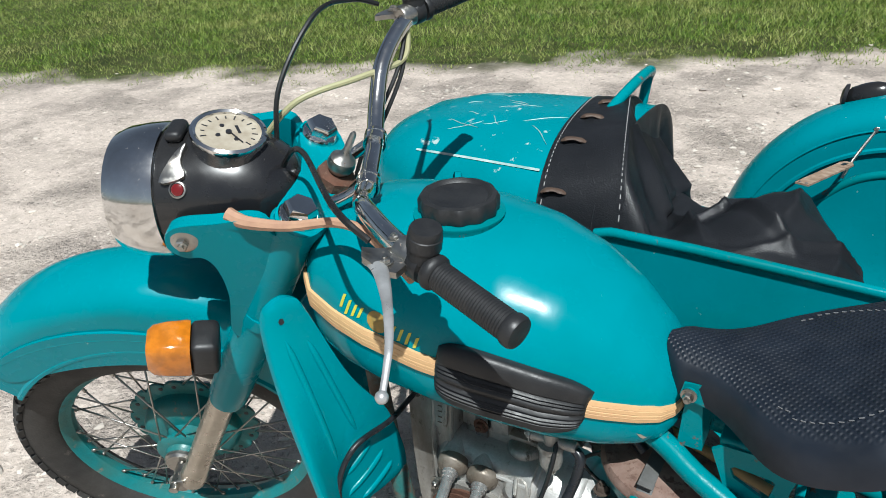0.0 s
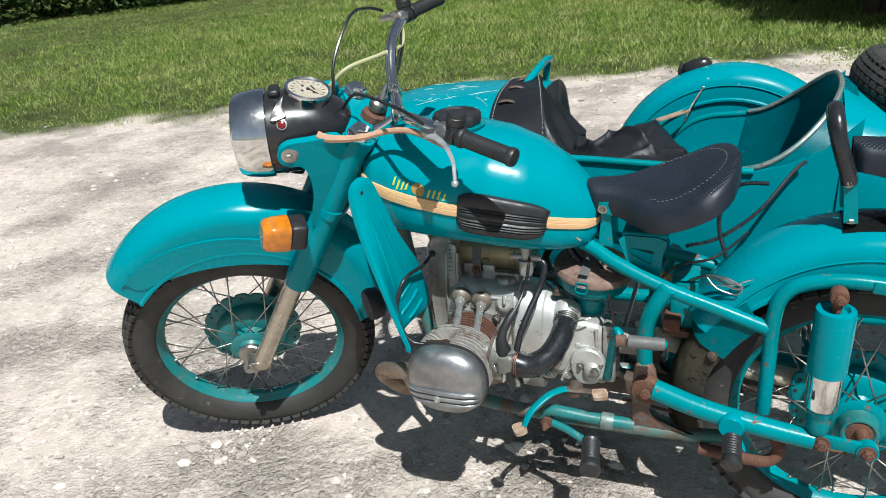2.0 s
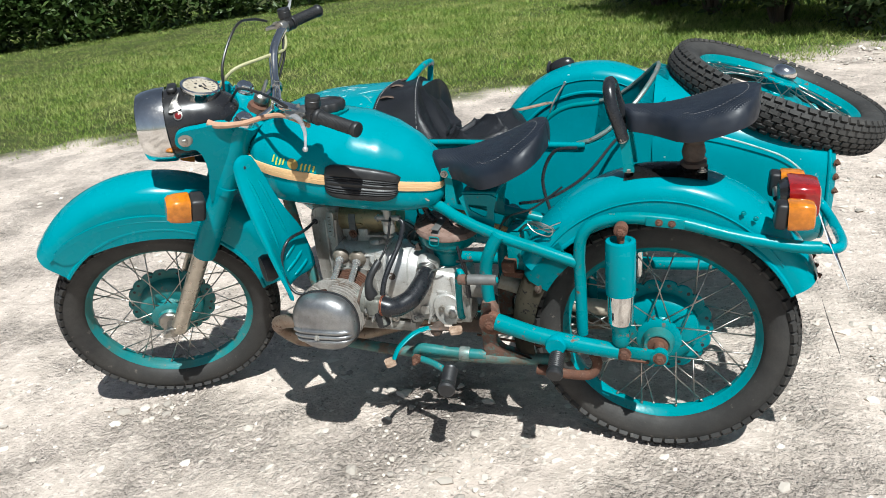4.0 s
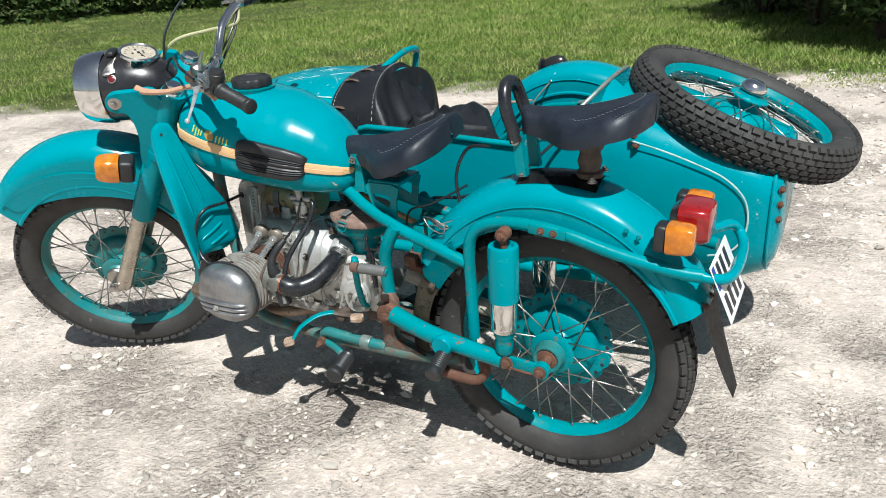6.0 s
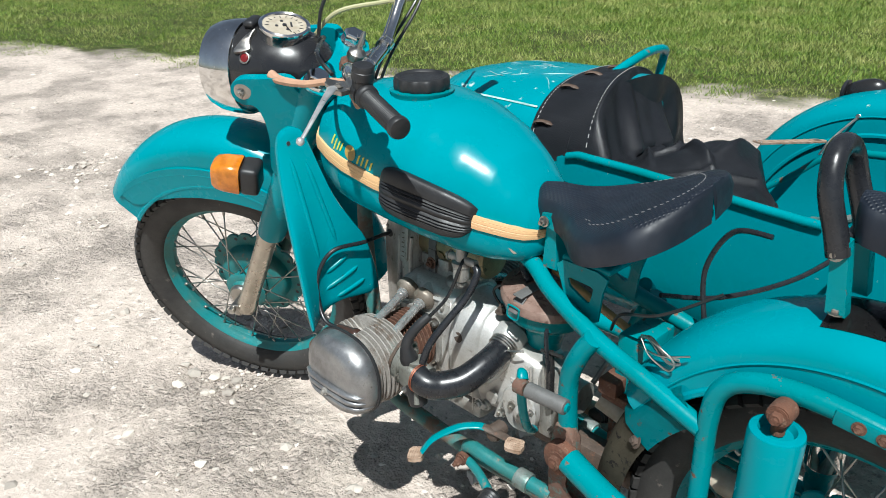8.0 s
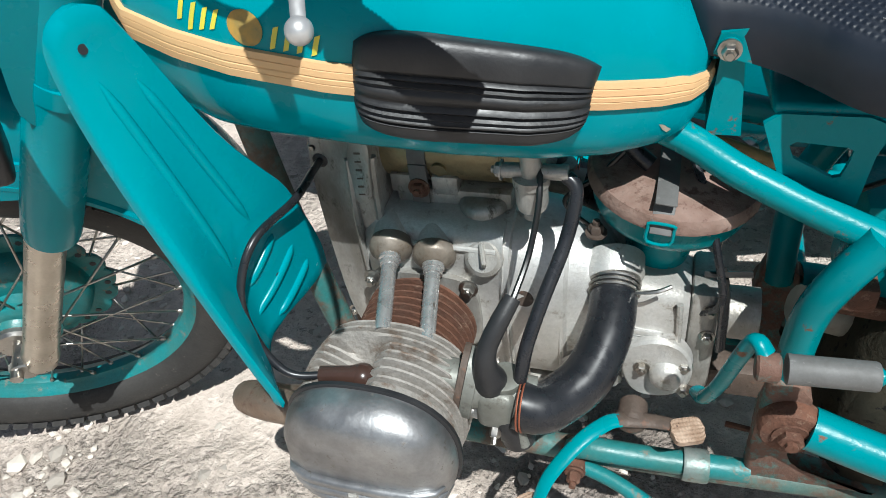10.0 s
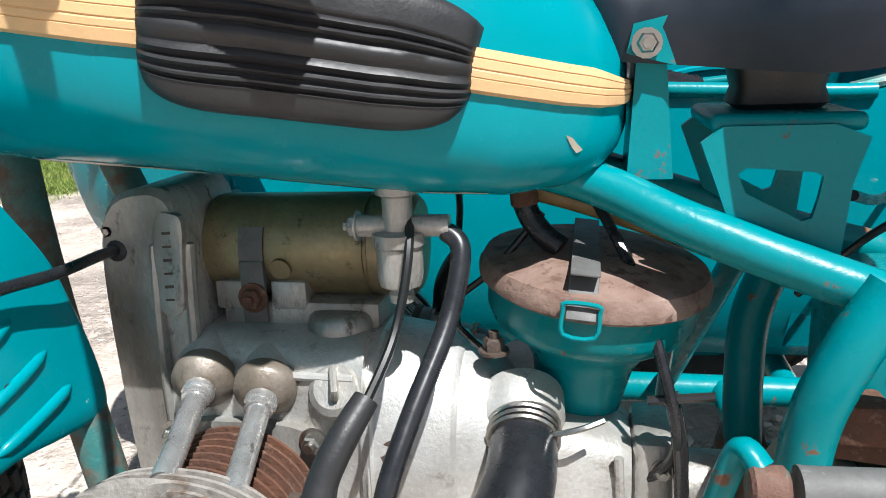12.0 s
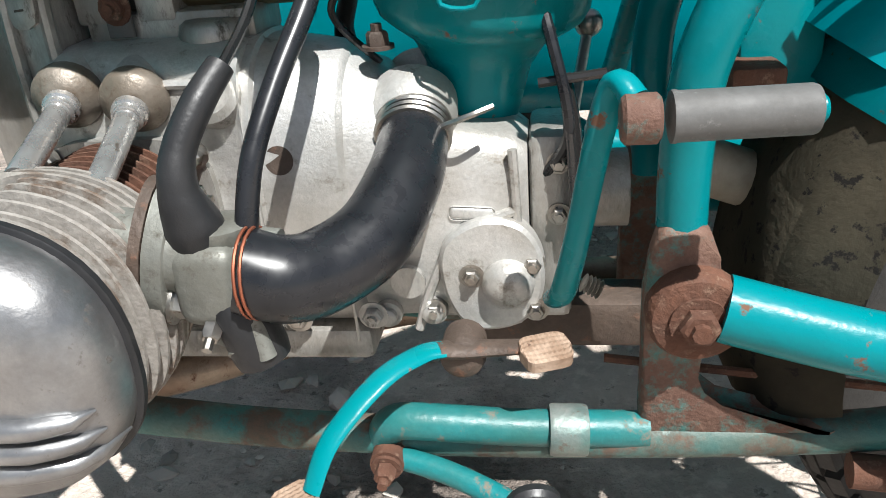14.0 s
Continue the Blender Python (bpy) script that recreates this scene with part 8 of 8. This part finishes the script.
bm = B()
rows = []
NX, NY = 130, 60
for i in range(NX):
    u = i / (NX - 1)
    row = []
    for j in range(NY):
        v = j / (NY - 1)
        y = SY - 0.281 + 0.562 * v
        if u < 0.30:
            t = u / 0.30
            x = apron_ends(y)[0] + (apron_ends(y)[1] - apron_ends(y)[0]) * t
            near = max(0, 1 - v / 0.10)
            z = apron_z(x, y) + 0.006 + 0.012 * t * math.sin(math.pi * v) - 0.012 * near * t
        elif u < 0.46:
            t = (u - 0.30) / 0.16
            y = SY - 0.281 + 0.015 * t + (0.562 - 0.250 * t ** 0.8) * v
            xr = apron_ends(SY - 0.281 + 0.562 * v)[1]
            x = xr + (0.715 - xr) * t + (0.014 * math.sin(v * 15 + 0.6) + 0.009 * math.sin(v * 29)) * t * (1.6 - t)
            z0 = apron_z(0.633, SY - 0.281 + 0.562 * v) + 0.006 + 0.012 * math.sin(math.pi * v) - 0.012 * max(0, 1 - v / 0.10)
            z = z0 + (0.690 - z0) * t ** 1.1 + 0.012 * math.sin(v * 11 + t * 2) * t * (1 - t) * 2
        else:
            t = (u - 0.46) / 0.54
            reach = 0.345 - 0.20 * max(0.0, v - 0.50)
            x = 0.715 + reach * t + 0.012 * math.sin(v * 7)
            y = SY - 0.266 + float(np.interp(t, [0, 0.2, 0.5, 0.85, 1], [0.312, 0.25, 0.255, 0.33, 0.30])) * v
            hump = math.sin(math.pi * min(1, v * 1.02)) ** 0.7
            ridge = 0.065 * math.exp(-((t - 0.62 - 0.25 * (v - 0.5)) / 0.26) ** 2) + 0.018 * math.exp(-((t - 0.16 + 0.2 * v) / 0.07) ** 2)
            crease = 0.020 * math.sin(7.5 * t - 6 * v + 1.5 * math.sin(3 * v)) * math.exp(-((v - 0.40) / 0.33) ** 2) + 0.006 * noise.noise((x * 8, y * 8, 1))
            for q0, q1, q2, amp in ((0.30, 0.55, 0.9, 0.030), (0.55, 0.30, -0.7, 0.026), (0.72, 0.62, 0.5, 0.022), (0.14, 0.35, -0.5, 0.026), (0.86, 0.35, 1.4, 0.020)):
                crease += amp * max(0.0, 1 - abs((t - q0) - q2 * (v - q1)) / 0.075) ** 1.4 * math.exp(-((v - q1) / 0.28) ** 2)
            z = 0.682 + (ridge * hump + crease * hump) * min(1, t * 5 + 0.1) - 0.055 * max(0, t - 0.86) / 0.14 - 0.035 * max(0, v - 0.86) / 0.14 + 0.010 * max(0, 1 - v / 0.1)
        row.append(Vector((x, y, z)))
    rows.append(row)
bridge(bm, rows, wrap=False, caps=False)
bmesh.ops.solidify(bm, geom=list(bm.faces), thickness=0.0025)
apron = part("apron", bm, M_vinyl, sidecar, "black vinyl apron thrown back in folds", smooth=80)
bm = B()
rows = []
for t in np.linspace(0, 1, 24):
    row = []
    for v in np.linspace(0, 1, 60):
        y = SY - 0.279 + 0.558 * v
        z1 = apron_z(0.6, y) + 0.004
        z0 = 0.50 + 0.05 * v
        fold = 0.011 * math.sin(v * 21 + 1.2 * math.sin(3 * t)) + 0.008 * math.sin(v * 37 + t * 3)
        row.append(Vector((0.618 + 0.016 * t + fold * min(1.0, t * 2.2), y, z1 + (z0 - z1) * t)))
    rows.append(row)
bridge(bm, rows, wrap=False, caps=False)
bmesh.ops.solidify(bm, geom=list(bm.faces), thickness=0.0025)
part("curtain", bm, M_vinyl, apron, "black vinyl curtain hanging in folds", smooth=80)
for f in (0.06, 0.96):
    bm = B()
    pts = []
    for v in np.linspace(0.02, 0.98, 120):
        y = SY - 0.281 + 0.562 * v
        x0, x1 = apron_ends(y)
        pts.append(Vector((x0 + (x1 - x0) * f, y, apron_z(0.6, y) + 0.0074 + 0.012 * f * math.sin(math.pi * v) - 0.012 * max(0, 1 - v / 0.10) * f)))
    for k in range(0, 118, 2):
        tube(bm, [pts[k], pts[k + 1]], 0.0010, 5, 1, False)
    part("stitch", bm, M_thread, apron, "pale stitching")
for k, y in enumerate((0.405, 0.50, 0.60, 0.70)):
    bm = B()
    z = apron_z(0.53, y) + 0.013
    a = Vector((0.536, y, z - 0.003)); d = Vector((1, 0.22, 0)).normalized()
    tube(bm, [a - d * 0.024, a - d * 0.014 + Vector((0, 0, 0.004)), a + Vector((0, 0, 0.006)), a + d * 0.014 + Vector((0, 0, 0.003)), a + d * 0.024], [0.004, 0.0095, 0.007, 0.0095, 0.004], 10, 5, squash=0.5)
    part("toggle", bm, M_toggle, apron, "brown leather toggle")
    bm = B()
    lathe(bm, [(0.010, 0), (0.010, 0.002), (0.006, 0.003)], Matrix.Translation((0.512, y + 0.02, z - 0.008)), 12)
    part("eyelet", bm, M_grime, apron)
bm = B()
a, b = Vector((0.928, 0.690, 0.722)), Vector((0.990, 0.918, 0.690))
d = (b - a).normalized(); sd = d.cross(Vector((0, 0, 1))).normalized()
ring = [a - sd * 0.013, b - sd * 0.014, b + d * 0.016 - sd * 0.008, b + d * 0.018 + sd * 0.004, b + sd * 0.014, a + sd * 0.013]
slab(bm, ring, (0, 0, 0.004))
strap = part("leather_strap", bm, M_strap, apron, "tan leather closing strap with a slot")
bm = B()
slab(bm, [b - d * 0.03 - sd * 0.003 + Vector((0, 0, 0.0045)), b - d * 0.008 - sd * 0.005 + Vector((0, 0, 0.0045)), b - d * 0.004 + sd * 0.004 + Vector((0, 0, 0.0045)), b - d * 0.028 + sd * 0.003 + Vector((0, 0, 0.0045))], (0, 0, 0.0006))
part("slot", bm, M_dark, strap)
for o in (-0.006, 0.006):
    bm = B(); lathe(bm, [(0.003, 0.004), (0.002, 0.006)], Matrix.Translation(a + d * 0.006 + sd * o), 8)
    part("rivet", bm, M_steel, strap)

# ---- spare wheel on the trunk ----
AXLE = Vector((0.40, -0.01, 1.0)).normalized()
ALONG = Vector((0, 1, 0)).cross(AXLE).normalized()
SPARE = Matrix.Translation((1.752, 0.722, 0.778)) @ Matrix((ALONG, AXLE, ALONG.cross(AXLE))).transposed().to_4x4()
spare = build_wheel("spare_wheel", SPARE, None, -1, M_paint_worn)
tagged(spare, "spare spoked wheel with knobbly black tyre on the sidecar trunk", "wheel")
UPRIGHT = SPARE @ pose(0, 0, 0, -90, 0, 0)
bm = B()
lathe(bm, [(0.028, 0.054), (0.036, 0.058), (0.036, 0.068), (0.031, 0.080), (0.020, 0.087), (0.006, 0.089)], UPRIGHT, 30)
part("hub_cap", bm, M_chrome, spare, "domed alloy hub cap")
bm = B()
lathe(bm, [(0.05, -0.10), (0.05, -0.03)], UPRIGHT, 24)
part("mount_post", bm, M_paint_worn, spare)

# long scratches in the nose's paint
rng = random.Random(21)
for k in range(14):
    x, y = rng.uniform(0.18, 0.46), SY + rng.uniform(-0.16, 0.20)
    a, ln = rng.uniform(-0.9, 0.5), rng.uniform(0.02, 0.10)
    pts = []
    for t in np.linspace(0, 1, 6):
        px, py = x + math.cos(a) * ln * t, y + math.sin(a) * ln * t + 0.003 * math.sin(5 * t + k)
        zt, half, zb = (float(np.interp(px, [0.11, 0.2, 0.32, 0.45, 0.54], q)) for q in ([0.794, 0.813, 0.824, 0.828, 0.828], [0.212, 0.246, 0.266, 0.276, 0.278], [0.44, 0.39, 0.36, 0.34, 0.33]))
        zc = zb + (zt - zb) * 0.55
        pts.append(Vector((px, py, zc + (zt - zc) * max(0.0, 1 - (abs(py - SY) / half) ** 2.9) ** (1 / 2.9) + 0.0004)))
    bm = B()
    tube(bm, pts, [0.0003] + [rng.uniform(0.0006, 0.0013) for _ in range(4)] + [0.0003], 5, 1, False)
    part("scratch", bm, M_white, nose)
